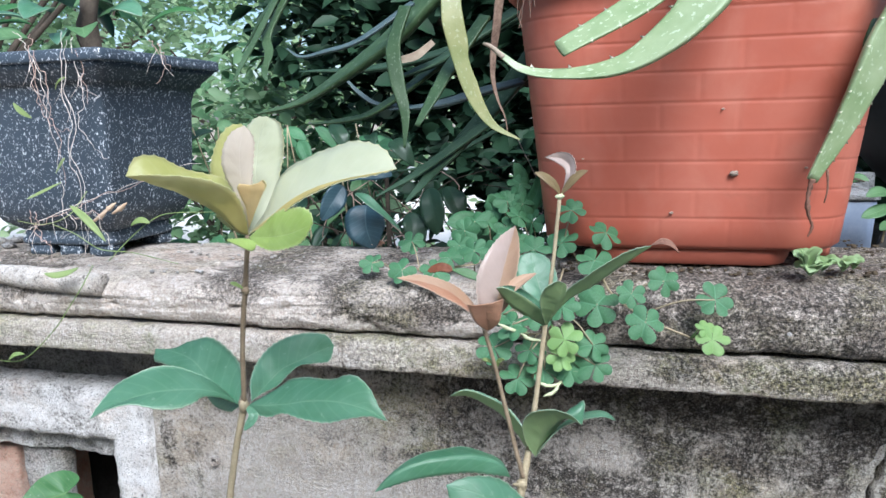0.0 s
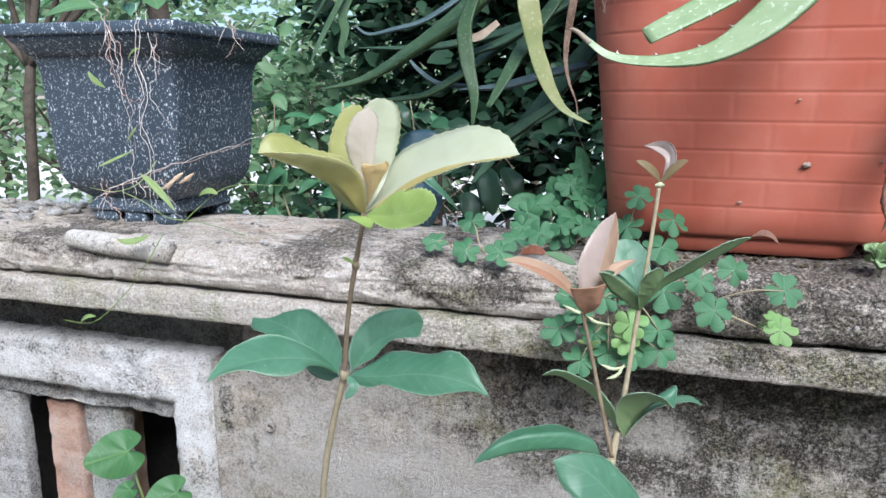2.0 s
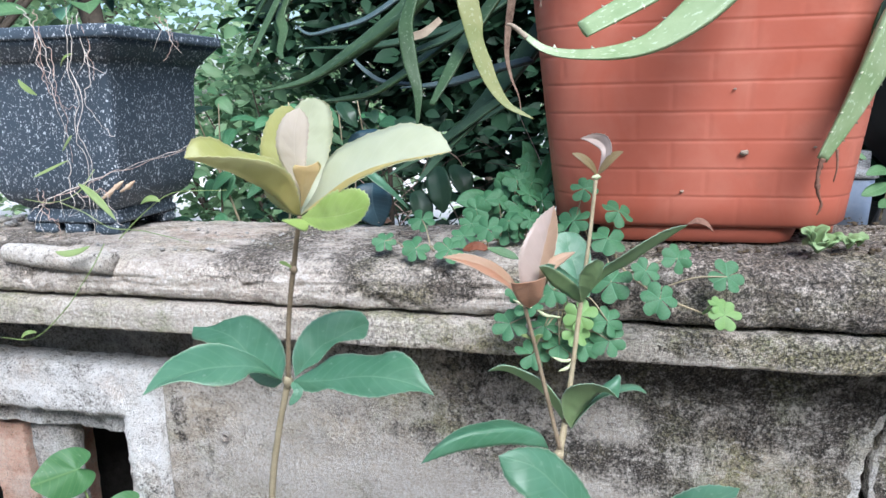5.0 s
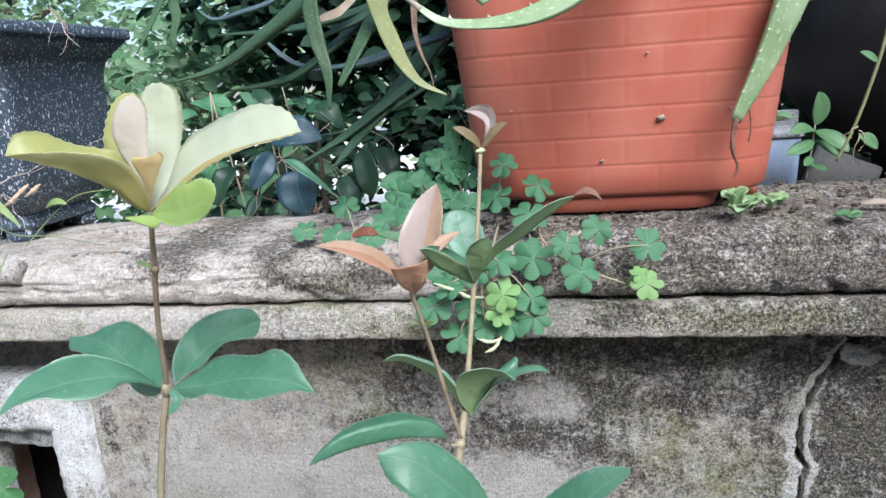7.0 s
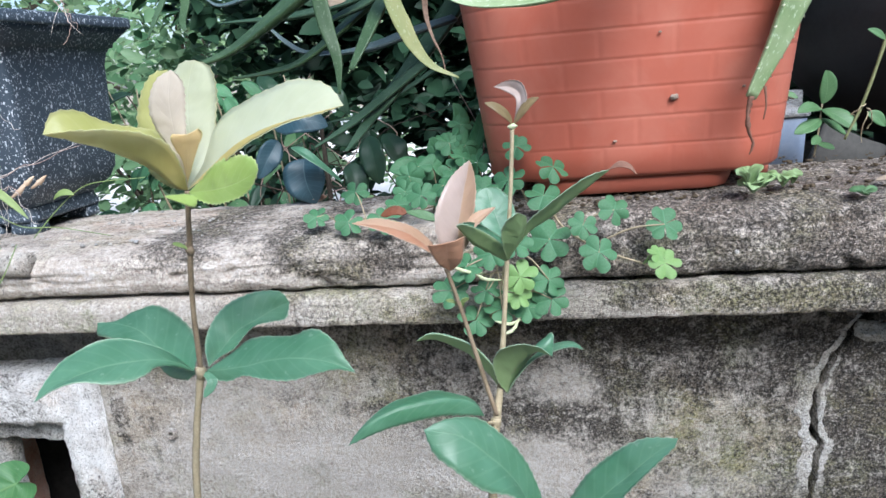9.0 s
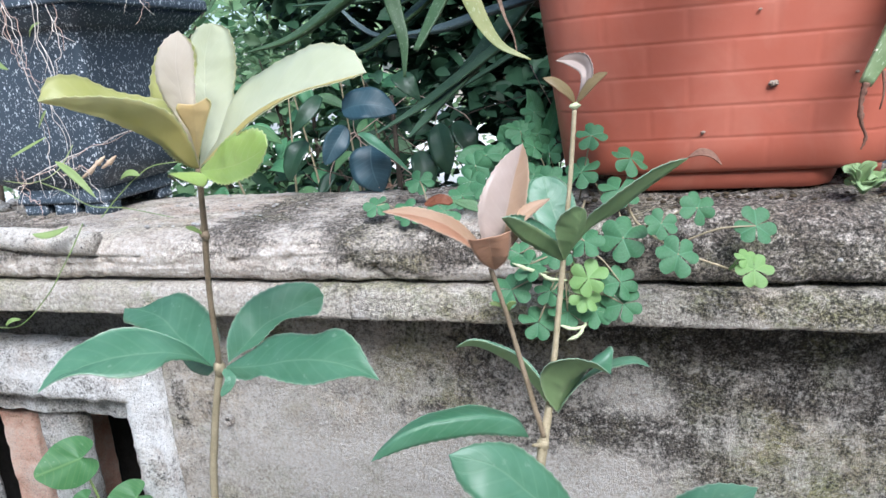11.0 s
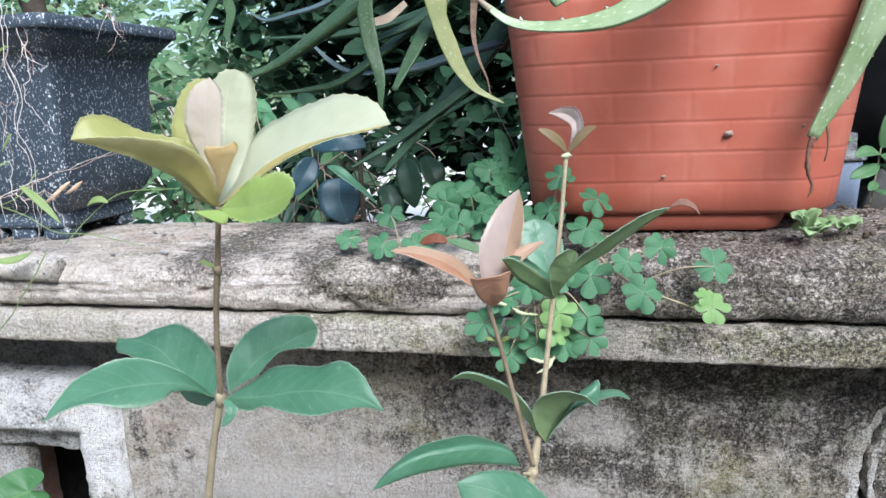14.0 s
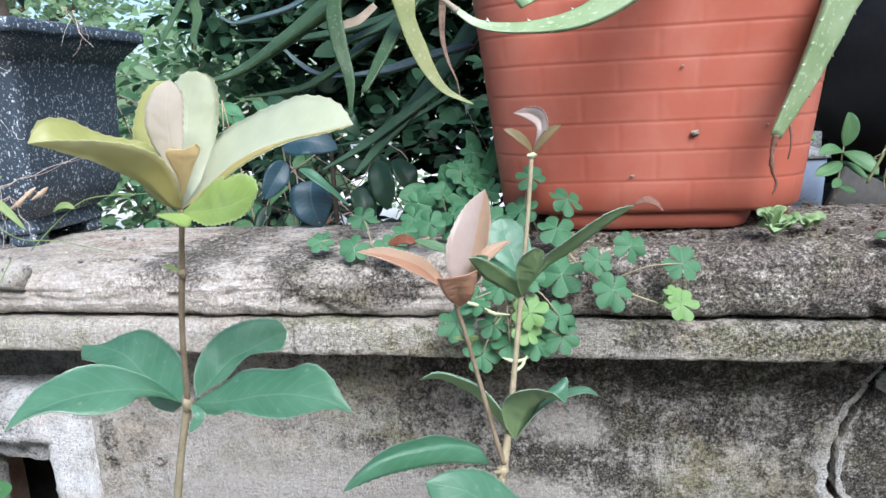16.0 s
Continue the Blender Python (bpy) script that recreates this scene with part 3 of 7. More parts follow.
def blade(base, mid, tip, width, face, fold=0.25, cup=0.0, serr=0.0, wide=0.5, blunt=0.75, nl=34, nw=8, wave=0.0, seed=0, thick=0.0004):
    """A leaf along base, mid, tip. face: where its upper side looks; fold: how far the halves rise from the midrib."""
    b, m, t = Vector(base), Vector(mid), Vector(tip)
    c = 2 * m - 0.5 * (b + t)
    f = Vector(face).normalized()
    power = math.log(0.5) / math.log(wide)
    top, faces, uvs, under = [], [], [], []
    for i in range(nl + 1):
        s = i / nl
        p = b * (1 - s) ** 2 + c * 2 * s * (1 - s) + t * s * s
        d = ((c - b) * (1 - s) + (t - c) * s).normalized()
        side = d.cross(f).normalized()
        up = side.cross(d).normalized()
        w = width / 2 * max(math.sin(math.pi * s ** power), 0.0) ** blunt + width * 0.02
        if serr and 0.12 < s < 0.97:
            w *= 1 + serr * ((i % 3) - 1)
        for k in range(nw + 1):
            x = 2 * k / nw - 1
            rise = fold * abs(x) + cup * x * x + wave * math.sin(s * 11 + seed + (2 if x > 0 else 0)) * abs(x)
            v = p + side * (w * x) + up * (w * rise + thick)
            top.append(v)
            under.append(v - up * thick * 2)
            uvs.append((s, k / nw))
    q = nw + 1
    n = len(top)
    for i in range(nl):
        for k in range(nw):
            a = i * q + k
            faces.append((a, a + 1, a + q + 1, a + q))
            faces.append((n + a, n + a + q, n + a + q + 1, n + a + 1))
        for a, z in ((i * q, i * q + q), (i * q + q + nw, i * q + nw)):
            faces.append((a, z, n + z, n + a))
    return top + under, faces, uvs + uvs


def sweep(profile, a0, a1, step, amp, axis="u", seed=0.0, rate=18.0, chip=0.0):
    """A closed outline drawn out along the wall (axis u: outline in v, z) or upwards (axis z: outline in u, v), with a worn, uneven surface."""
    n = max(2, int(round((a1 - a0) / step)) + 1)
    verts, faces = [], []
    cx = sum(p[0] for p in profile) / len(profile)
    cy = sum(p[1] for p in profile) / len(profile)
    k = len(profile)
    for i in range(n):
        a = a0 + (a1 - a0) * i / (n - 1)
        for x, y in profile:
            q = Vector((a, x, y)) if axis == "u" else Vector((x, y, a))
            s = Vector((seed, seed * 2.1, -seed))
            d = amp * (noise.fractal(q * rate + s, 1.0, 2.0, 4))
            if chip:
                d -= chip * max(0.0, noise.noise(q * rate * 2.3 - s) - 0.28)
            r = Vector((x - cx, y - cy))
            out = r.normalized() if r.length else r
            x2, y2 = x + out[0] * d, y + out[1] * d
            verts.append(Vector((a, x2, y2)) if axis == "u" else Vector((x2, y2, a)))
    for i in range(n - 1):
        for j in range(k):
            l = (j + 1) % k
            faces.append((i * k + j, (i + 1) * k + j, (i + 1) * k + l, i * k + l))
    faces.append(tuple(range(k)))
    faces.append(tuple((n - 1) * k + j for j in range(k))[::-1])
    return verts, faces, None


def rounded(x0, x1, y0, y1, r, step=0.006):
    """A rounded rectangle, its sides cut into short lengths."""
    out = []
    for cx, cy, a0 in ((x1 - r, y0 + r, -90), (x1 - r, y1 - r, 0), (x0 + r, y1 - r, 90), (x0 + r, y0 + r, 180)):
        cuts = min(24, max(4, int(r / 0.0025)))
        for i in range(cuts + 1):
            a = radians(a0 + 90 * i / cuts)
            out.append((cx + r * math.cos(a), cy + r * math.sin(a)))
    full = []
    for (ax, ay), (bx, by) in zip(out, out[1:] + out[:1]):
        d = math.hypot(bx - ax, by - ay)
        m = max(1, int(d / step))
        full += [(ax + (bx - ax) * i / m, ay + (by - ay) * i / m) for i in range(m)]
    return full


def dense(points, step):
    """A closed outline with its corners softened and its sides cut into short lengths."""
    full = []
    for (ax, ay), (bx, by) in zip(points, points[1:] + points[:1]):
        d = math.hypot(bx - ax, by - ay)
        m = max(1, int(d / step))
        full += [(ax + (bx - ax) * i / m, ay + (by - ay) * i / m) for i in range(m)]
    for _ in range(2):
        k = len(full)
        full = [((full[i - 1][0] + 2 * full[i][0] + full[(i + 1) % k][0]) / 4, (full[i - 1][1] + 2 * full[i][1] + full[(i + 1) % k][1]) / 4) for i in range(k)]
    return full


def lump(center, radius, seed, squash=(1, 1, 1), n=10):
    """A small uneven clod."""
    verts, faces = [], []
    for i in range(n + 1):
        a = math.pi * i / n
        for k in range(n):
            b = 2 * math.pi * k / n
            d = Vector((math.sin(a) * math.cos(b), math.sin(a) * math.sin(b), math.cos(a)))
            r = radius * (1 + 0.45 * noise.noise(d * 1.7 + Vector((seed, seed, seed))))
            verts.append(Vector(center) + Vector([d[j] * r * squash[j] for j in range(3)]))
    for i in range(n):
        for k in range(n):
            j = (k + 1) % n
            faces.append((i * n + k, (i + 1) * n + k, (i + 1) * n + j, i * n + j))
    return verts, faces, None


def lathe_square(levels, half_w, half_d, corner, per=28):
    """Loops of a rounded rectangle, each level (grow, z): a pot's wall from its bottom up, then down the inside."""
    verts, faces = [], []
    loop = rounded(-half_w, half_w, -half_d, half_d, corner, (half_w + half_d) * 4 / (per * 4))
    k = len(loop)
    for grow, z in levels:
        for x, y in loop:
            verts.append(Vector((x * (1 + grow / half_w), y * (1 + grow / half_d), z)))
    for i in range(len(levels) - 1):
        for j in range(k):
            l = (j + 1) % k
            faces.append((i * k + j, i * k + l, (i + 1) * k + l, (i + 1) * k + j))
    faces.append(tuple(range(k))[::-1])
    faces.append(tuple((len(levels) - 1) * k + j for j in range(k)))
    return verts, faces, None


def moved(data, m):
    return [m @ Vector(v) for v in data[0]], data[1], data[2] if len(data) > 2 else None


# ---- ground and distance ----
def ground_sheet():
    n = 90
    xs = np.concatenate([-np.geomspace(300, 2.2, 12), np.linspace(-2, 2, n), np.geomspace(2.2, 300, 12)])
    ys = np.concatenate([-np.geomspace(300, 2.2, 12), np.linspace(-2, 4, n), np.geomspace(4.2, 400, 12)])
    verts = []
    for y in ys:
        for x in xs:
            near = max(0.0, 1 - math.hypot(x, y - 1) / 5)
            verts.append((x, y, 0.035 * near * noise.fractal(Vector((x * 3, y * 3, 0)), 1, 2, 4) - 0.01))
    k = len(xs)
    faces = [(j * k + i, j * k + i + 1, (j + 1) * k + i + 1, (j + 1) * k + i) for j in range(len(ys) - 1) for i in range(k - 1)]
    return verts, faces, None


solo("ground", ground_sheet(), M_GROUND, "pale dry garden earth round the low wall", "ground", "structure")


def paving(y0, y1):
    verts = [(-60, y0, 0.035), (60, y0, 0.035), (60, y1, 0.035), (-60, y1, 0.035), (-60, y0, -0.1), (60, y0, -0.1), (60, y1, -0.1), (-60, y1, -0.1)]
    return verts, [(0, 1, 2, 3), (0, 4, 5, 1), (1, 5, 6, 2), (2, 6, 7, 3), (3, 7, 4, 0)], None


solo("pavement", paving(4.2, 16.0), M_PAVE, "pale sunlit paving beyond the garden shrubs", "pavement", "structure", smooth=False)

# unseen wall behind the camera, added to block low sky and bounce light
solo("wall_lightblock", ([(-7, -1.9, -0.05), (7, -1.9, -0.05), (7, -1.9, 2.3), (-7, -1.9, 2.3), (-7, -2.1, -0.05), (7, -2.1, -0.05), (7, -2.1, 2.3), (-7, -2.1, 2.3)],
                    [(3, 2, 1, 0), (4, 5, 6, 7), (2, 3, 7, 6), (0, 4, 7, 3), (1, 2, 6, 5), (0, 1, 5, 4)], None), M_SHUT, "unseen plain pale wall added to hold back low sky light", "wall", "structure", smooth=False)

# ---- the wall ----


def worn(data, amp, rate):
    """Fine pitting of an old surface, across all of it."""
    out = []
    for v in data[0]:
        q = v * rate
        n1 = noise.noise(q)
        layer = noise.noise(Vector((v.x * 22, v.y * 8, v.z * 210)))
        v = v + Vector((0, amp * 1.1 * layer, 0))
        out.append(v + Vector((0.0, n1, noise.noise(q + Vector((9, 2, 5))))) * amp + Vector((0, amp * 1.5 * max(0.0, noise.noise(q * 0.45) - 0.25), 0)))
    return out, data[1], None


CAP = dense([(-0.046, 0.604), (-0.054, 0.606), (-0.057, 0.616), (-0.056, 0.640), (-0.050, 0.653), (-0.034, 0.6605), (0.0, 0.664), (0.10, 0.664), (0.17, 0.658), (0.20, 0.640), (0.20, 0.604)], 0.0028)


def cap_top(u):
    """The height of the capping, worn lower towards the speckled planter."""
    k = min(max((u + 0.10) / 0.24, 0.0), 1.0)
    return 0.6505 + 0.0135 * k * k * (3 - 2 * k)


def levelled(data):
    out = []
    for v in data[0]:
        k = max(0.0, (v.z - 0.615) / 0.049)
        ledge = 0.0
        for line, at in ((0.634, 2.0), (0.6455, 7.0), (0.622, 11.0)):
            up = line + 0.004 * noise.noise(Vector((v.x * 7, at, 0))) - 0.04 * v.x * (line - 0.60)
            ledge = max(ledge, min(1.0, max(0.0, noise.noise(Vector((v.x * 8, at, 3))) * 3 + 0.3)) * math.exp(-((v.z - up) / 0.0016) ** 2))
        v = v + Vector((0, 0.0035 * ledge if v.y < 0 else 0.0, 0))
        out.append(Vector((v.x + (0.006 * noise.noise(Vector((v.y * 40, v.z * 60, 2)))), v.y, v.z - k * (0.664 - cap_top(v.x)))))
    return out, data[1], None


for a0, a1, sd in ((-0.95, -0.0968, 3.0), (-0.0962, 0.75, 3.0)):
    solo("wall_capping", levelled(worn(sweep(CAP, a0, a1, 0.0032, 0.0036, "u", sd, 26.0, 0.012), 0.0015, 130)), M_SLAB, "weathered grey concrete capping slab, blackened and mossy", "wall", "structure", m=WALL)
BAND = dense([(-0.0615, 0.5702), (-0.0635, 0.5722), (-0.0635, 0.596), (-0.058, 0.6015), (0.19, 0.6015), (0.19, 0.5705)], 0.0022)
for a0, a1 in ((-0.95, -0.0859), (-0.0851, 0.75)):
    solo("wall_band", worn(sweep(BAND, a0, a1, 0.0032, 0.0018, "u", 7.0, 24.0, 0.006), 0.0010, 140), M_BAND, "pale lime-washed moulding under the capping", "wall", "structure", m=WALL)


def panel(u0f, u1f, z0, z1, depth, nu, nz, seed):
    """A rendered panel between two side lines that may wander with height."""
    front, faces = [], []
    for j in range(nz + 1):
        z = z0 + (z1 - z0) * j / nz
        a, b = u0f(z), u1f(z)
        for i in range(nu + 1):
            u = a + (b - a) * i / nu
            q = Vector((u, 0, z))
            front.append(Vector((u, -0.004 * noise.fractal(q * 16 + Vector((seed, 0, 0)), 1, 2, 5), z)))
    k = nu + 1
    n = len(front)
    verts = front + [v + Vector((0, depth, 0)) for v in front]
    for j in range(nz):
        for i in range(nu):
            a = j * k + i
            faces += [(a, a + 1, a + k + 1, a + k), (n + a, n + a + k, n + a + k + 1, n + a + 1)]
        for i, flip in ((0, False), (nu, True)):
            a = j * k + i
            f = (a, a + k, n + a + k, n + a)
            faces.append(f[::-1] if flip else f)
    for i in range(nu):
        a = nz * k + i
        faces += [(a, a + 1, n + a + 1, n + a), (i, n + i, n + i + 1, i + 1)]
    return verts, faces, None


def crack_line(z):
    """How the crack wanders as it climbs."""
    base = np.interp(z, [0.0, 0.30, 0.38, 0.406, 0.434, 0.46, 0.494, 0.522, 0.56], [0.37, 0.385, 0.392, 0.396, 0.390, 0.391, 0.399, 0.416, 0.440])
    return base + 0.0035 * noise.noise(Vector((z * 90, 3.3, 0))) + 0.0015 * noise.noise(Vector((z * 300, 7.1, 0)))


def crack_gap(z):
    return 0.0026 + 0.0030 * abs(noise.noise(Vector((z * 55, 1.1, 0)))) + 0.004 * max(0.0, (z - 0.50) / 0.07)


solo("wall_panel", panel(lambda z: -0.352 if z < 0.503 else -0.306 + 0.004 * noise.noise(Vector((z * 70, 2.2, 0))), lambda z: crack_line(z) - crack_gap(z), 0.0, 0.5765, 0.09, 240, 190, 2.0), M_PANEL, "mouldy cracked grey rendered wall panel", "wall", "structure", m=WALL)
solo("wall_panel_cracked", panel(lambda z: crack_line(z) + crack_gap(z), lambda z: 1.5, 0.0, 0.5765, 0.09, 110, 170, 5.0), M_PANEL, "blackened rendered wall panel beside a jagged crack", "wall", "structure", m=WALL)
def lip(side, wide, z0, z1, nz, seed):
    """Pale broken render along one side of the crack, a little proud of the panel."""
    verts, faces = [], []
    for j in range(nz + 1):
        z = z0 + (z1 - z0) * j / nz
        w = wide * (0.8 + 0.7 * noise.fractal(Vector((z * 45, side * 3, 2)), 1, 2, 4)) * min(1, 0.3 + 9 * (z1 - z), 0.3 + 9 * (z - z0) + 1)
        edge = crack_line(z) + side * (crack_gap(z) + 0.0003)
        for f, d in ((0, 0.030), (0.0, 0.0004), (0.06, -0.0006), (0.3, -0.0007), (0.5, -0.0007), (0.7, -0.0006), (0.88, -0.0004), (1.0, 0.0012)):
            u = edge + side * f * max(w, 0.002)
            skin = -0.004 * noise.fractal(Vector((u * 16 + seed, 0, z * 16)), 1, 2, 5)
            verts.append(Vector((u, skin + d, z)))
    for j in range(nz):
        for k in range(7):
            q = (j * 8 + k, j * 8 + k + 1, (j + 1) * 8 + k + 1, (j + 1) * 8 + k)
            faces.append(q if side > 0 else q[::-1])
    return verts, faces, None


solo("wall_crack_lip", lip(-1, 0.015, 0.30, 0.545, 160, 2.0), M_LIP, "pale broken render along the crack", "wall", "structure", m=WALL)
solo("wall_crack_lip", lip(1, 0.010, 0.30, 0.505, 140, 5.0), M_LIP, "pale broken render beyond the crack", "wall", "structure", m=WALL)
solo("render_fragment", lump((0.4345, -0.001, 0.5295), 0.0125, 4, (1.3, 0.55, 0.75), 14), M_LIP, "pale loose fragment of render wedged in the crack", "fragment", m=WALL)
# backing sheet: the darkness of the unlit hollow is put into its colour
solo("wall_hollow_dark", sweep(rounded(0.165, 0.19, 0.0, 0.566, 0.004, 0.05), -0.95, 0.75, 0.2, 0.0), M_HOLLOW, "near-black sheet for the unlit hollow behind the wall openings", "wall", "structure", m=WALL)


def portal(u0, u1, z1, open_u, open_z, depth, step, seed):
    """One rendered piece that frames an opening: a beam above and an upright at its end."""
    nu, nz = int((u1 - u0) / step), int(z1 / step)
    bm = bmesh.new()
    grid = {}
    for i in range(nu + 1):
        for j in range(nz + 1):
            u, z = u0 + (u1 - u0) * i / nu, z1 * j / nz
            q = Vector((u, seed, z))
            v = -0.012 - 0.003 * noise.fractal(q * 30, 1, 2, 5) - 0.0012 * noise.noise(q * 150)
            ragged = 0.0045 * noise.fractal(q * 55 + Vector((4, 0, 0)), 1, 2, 4)
            grid[i, j] = (u, z, v, ragged)
    made = {}

    def vert(i, j):
        if (i, j) not in made:
            u, z, v, ragged = grid[i, j]
            near_u, near_z = max(0.0, 1 - abs(u - open_u) / 0.012) if z < open_z + 0.006 else 0.0, max(0.0, 1 - abs(z - open_z) / 0.012) if u < open_u + 0.006 else 0.0
            top = max(0.0, 1 - (z1 - z) / 0.01)
            made[i, j] = bm.verts.new((u + ragged * near_u, v + 0.005 * max(near_u, near_z, top) ** 2, z + ragged * (near_z + 0.5 * top)))
        return made[i, j]

    for i in range(nu):
        for j in range(nz):
            u, z = u0 + (u1 - u0) * (i + 0.5) / nu, z1 * (j + 0.5) / nz
            if u < open_u and z < open_z:
                continue
            bm.faces.new((vert(i, j), vert(i + 1, j), vert(i + 1, j + 1), vert(i, j + 1)))
    edges = [e for e in bm.edges if e.is_boundary]
    got = bmesh.ops.extrude_edge_only(bm, edges=edges)["geom"]
    for v in got:
        if isinstance(v, bmesh.types.BMVert):
            v.co.y = depth
    bm.verts.index_update()
    data = [v.co.copy() for v in bm.verts], [tuple(x.index for x in f.verts) for f in bm.faces], None
    bm.free()
    return data


solo("wall_portal", portal(-1.0, -0.3535, 0.505, -0.4015, 0.4415, 0.095, 0.0045, 4.0), M_BEAM, "flaking whitewashed concrete beam and upright round the openings", "wall", "structure", m=WALL)
solo("wall_lintel", worn(sweep(rounded(0.010, 0.12, 0.412, 0.4405, 0.003), -0.95, -0.404, 0.005, 0.004, "u", 6.0, 40.0, 0.010), 0.001, 150), M_BLOCK, "rough grey inner edge over the openings", "wall", "structure", m=WALL)
solo("wall_recess", worn(sweep(rounded(0.03, 0.095, 0.500, 0.569, 0.004), -0.95, -0.300, 0.006, 0.003, "u", 8.0, 30.0), 0.001, 150), M_RECESS, "mouldy recess under the capping, darkened for its shade", "wall", "structure", m=WALL)
solo("wall_end", sweep(rounded(0.0, 0.19, 0.0, 0.569, 0.01, 0.05), -1.7, -1.0, 0.05, 0.002, "u", 2.0, 20.0), M_PANEL, "plain mouldy end of the low wall", "wall", "structure", m=WALL)
solo("wall_capping_end", sweep(rounded(-0.056, 0.2, 0.5705, 0.662, 0.012, 0.05), -1.7, -0.952, 0.05, 0.002, "u", 2.0, 20.0), M_SLAB, "weathered capping at the wall's end", "wall", "structure", m=WALL)
solo("wall_capping_far", sweep(rounded(-0.056, 0.2, 0.5705, 0.662, 0.012, 0.05), 0.752, 1.5, 0.05, 0.002, "u", 2.0, 20.0), M_SLAB, "weathered capping at the wall's far end", "wall", "structure", m=WALL)
screen = thing("wall_screen", W(-0.8, 0.05, 0), "grey pierced concrete block screen with an orange brick", "wall", kind="structure")
for u0, u1, v0, v1 in ((-0.572, -0.511, 0.020, 0.046), (-0.76, -0.678, 0.016, 0.040), (-0.86, -0.79, 0.018, 0.040)):
    part("block", moved(sweep(rounded(u0, u1, v0, v1, 0.006), 0.0, 0.4118, 0.008, 0.003, "z", u0 * 9, 34.0, 0.006), WALL), M_BLOCK, screen)
part("brick", moved(sweep(rounded(-0.640, -0.588, 0.026, 0.150, 0.004), 0.0, 0.4000, 0.008, 0.002, "z", 2.0, 50.0, 0.004), WALL), M_BRICK, screen, "worn orange brick")


def ring(u, z, r):
    verts, faces = [], []
    prof = [(r * 1.9, 0.001), (r * 1.6, -0.004), (r * 1.1, -0.004), (r, 0.002), (r * 0.9, 0.012), (0.0004, 0.012)]
    for i, (a, d) in enumerate(prof):
        for k in range(18):
            b = 2 * math.pi * k / 18
            verts.append(W(u + a * math.cos(b), d - 0.003, z + a * math.sin(b)))
    for i in range(len(prof) - 1):
        for k in range(18):
            j = (k + 1) % 18
            faces.append((i * 18 + k, i * 18 + j, (i + 1) * 18 + j, (i + 1) * 18 + k))
    return verts, faces, None


solo("wall_plug", ring(-0.273, 0.427, 0.0034), M_BLOCK, "small drilled plug hole in the rendered wall", "plug hole", "structure")

# the broken stub of pipe bedded in the capping
stub = thing("pipe_stub", W(-0.41, -0.05, 0.645), "broken pale mortar pipe stub bedded in the capping", "pipe")
part("pipe", tube([W(-0.486, -0.053, 0.649), W(-0.43, -0.055, 0.646), W(-0.352, -0.057, 0.642)], [0.010, 0.0125, 0.0128, 0.0118], 16, 40, 0.08, 4), M_STUB, stub)

# ---- terracotta planter ----
POT_U, POT_V = 0.229, 0.112


def brick_pot(half_w, half_d, corner, z0, z1, flare):
    """The moulded brick courses: a rounded square wall that widens upwards, with shallow joints."""
    loop = rounded(-half_w, half_w, -half_d, half_d, corner, 0.0016)
    dist, run = [0.0], 0.0
    for (ax, ay), (bx, by) in zip(loop, loop[1:] + loop[:1]):
        run += math.hypot(bx - ax, by - ay)
        dist.append(run)
    # start counting where the front's middle lies
    start = min(range(len(loop)), key=lambda i: abs(loop[i][0]) + (10 if loop[i][1] > 0 else 0))
    rows = [z0 + 0.0285 + 0.0252 * k for k in range(int((z1 - z0) / 0.0252))]
    zs = sorted({z0, z0 + 0.0015, z0 + 0.004, z1} | {r + d for r in rows if r < z1 - 0.003 for d in (-0.0060, -0.0036, -0.0022, -0.0012, 0.0, 0.0009, 0.0020, 0.0034, 0.0060)} | {r + 0.0126 for r in rows if r + 0.0126 < z1})
    verts, faces = [], []
    n = len(loop)
    for z in zs:
        near = min(abs(z - r) for r in rows)
        row = sum(1 for r in rows if r < z)
        groove = 0.00034 * max(0.0, 1 - near / 0.0022) - 0.00016 * min(1.0, near / 0.010) ** 0.5
        lip = -0.0002 if 0.0004 < min((z - r for r in rows if z >= r - 1e-6), default=1) < 0.0024 else 0.0
        for i, (x, y) in enumerate(loop):
            s = dist[i] - dist[start]
            off = (s - (0.0025 if row % 2 else -0.0265)) % 0.0575
            off = min(off, 0.0575 - off)
            g = max(groove, 0.00036 * max(0.0, 1 - off / 0.0020) - 0.00016 * min(1.0, off / 0.006)) + lip
            k = 1 + flare * (z - z0) / half_w
            a, b = loop[i - 1], loop[(i + 1) % n]
            nx, ny = b[1] - a[1], a[0] - b[0]
            l = math.hypot(nx, ny) or 1
            edge = 0.004 * max(0.0, 1 - (z - z0) / 0.004)
            verts.append(W(POT_U + x * k - nx / l * (g + edge), POT_V + y * k - ny / l * (g + edge), z))
    for j in range(len(zs) - 1):
        for i in range(n):
            m = (i + 1) % n
            faces.append((j * n + i, j * n + m, (j + 1) * n + m, (j + 1) * n + i))
    faces.append(tuple(range(n))[::-1])
    return verts, faces, None


def at_pot(data):
    return moved(data, WALL @ Matrix.Translation((POT_U, POT_V, 0)))


terra = thing("terracotta_planter", W(POT_U, POT_V, 0.668), "square terracotta-orange plastic planter moulded with brick courses", "planter")
part("body", brick_pot(0.132, 0.114, 0.052, 0.683, 0.912, 0.115), M_TERRA, terra)
part("rim", at_pot(lathe_square([(0.023, 0.908), (0.035, 0.911), (0.037, 0.917), (0.037, 0.948), (0.034, 0.952), (0.027, 0.952), (0.024, 0.948), (0.023, 0.927)], 0.132, 0.114, 0.052)), M_TERRA, terra)
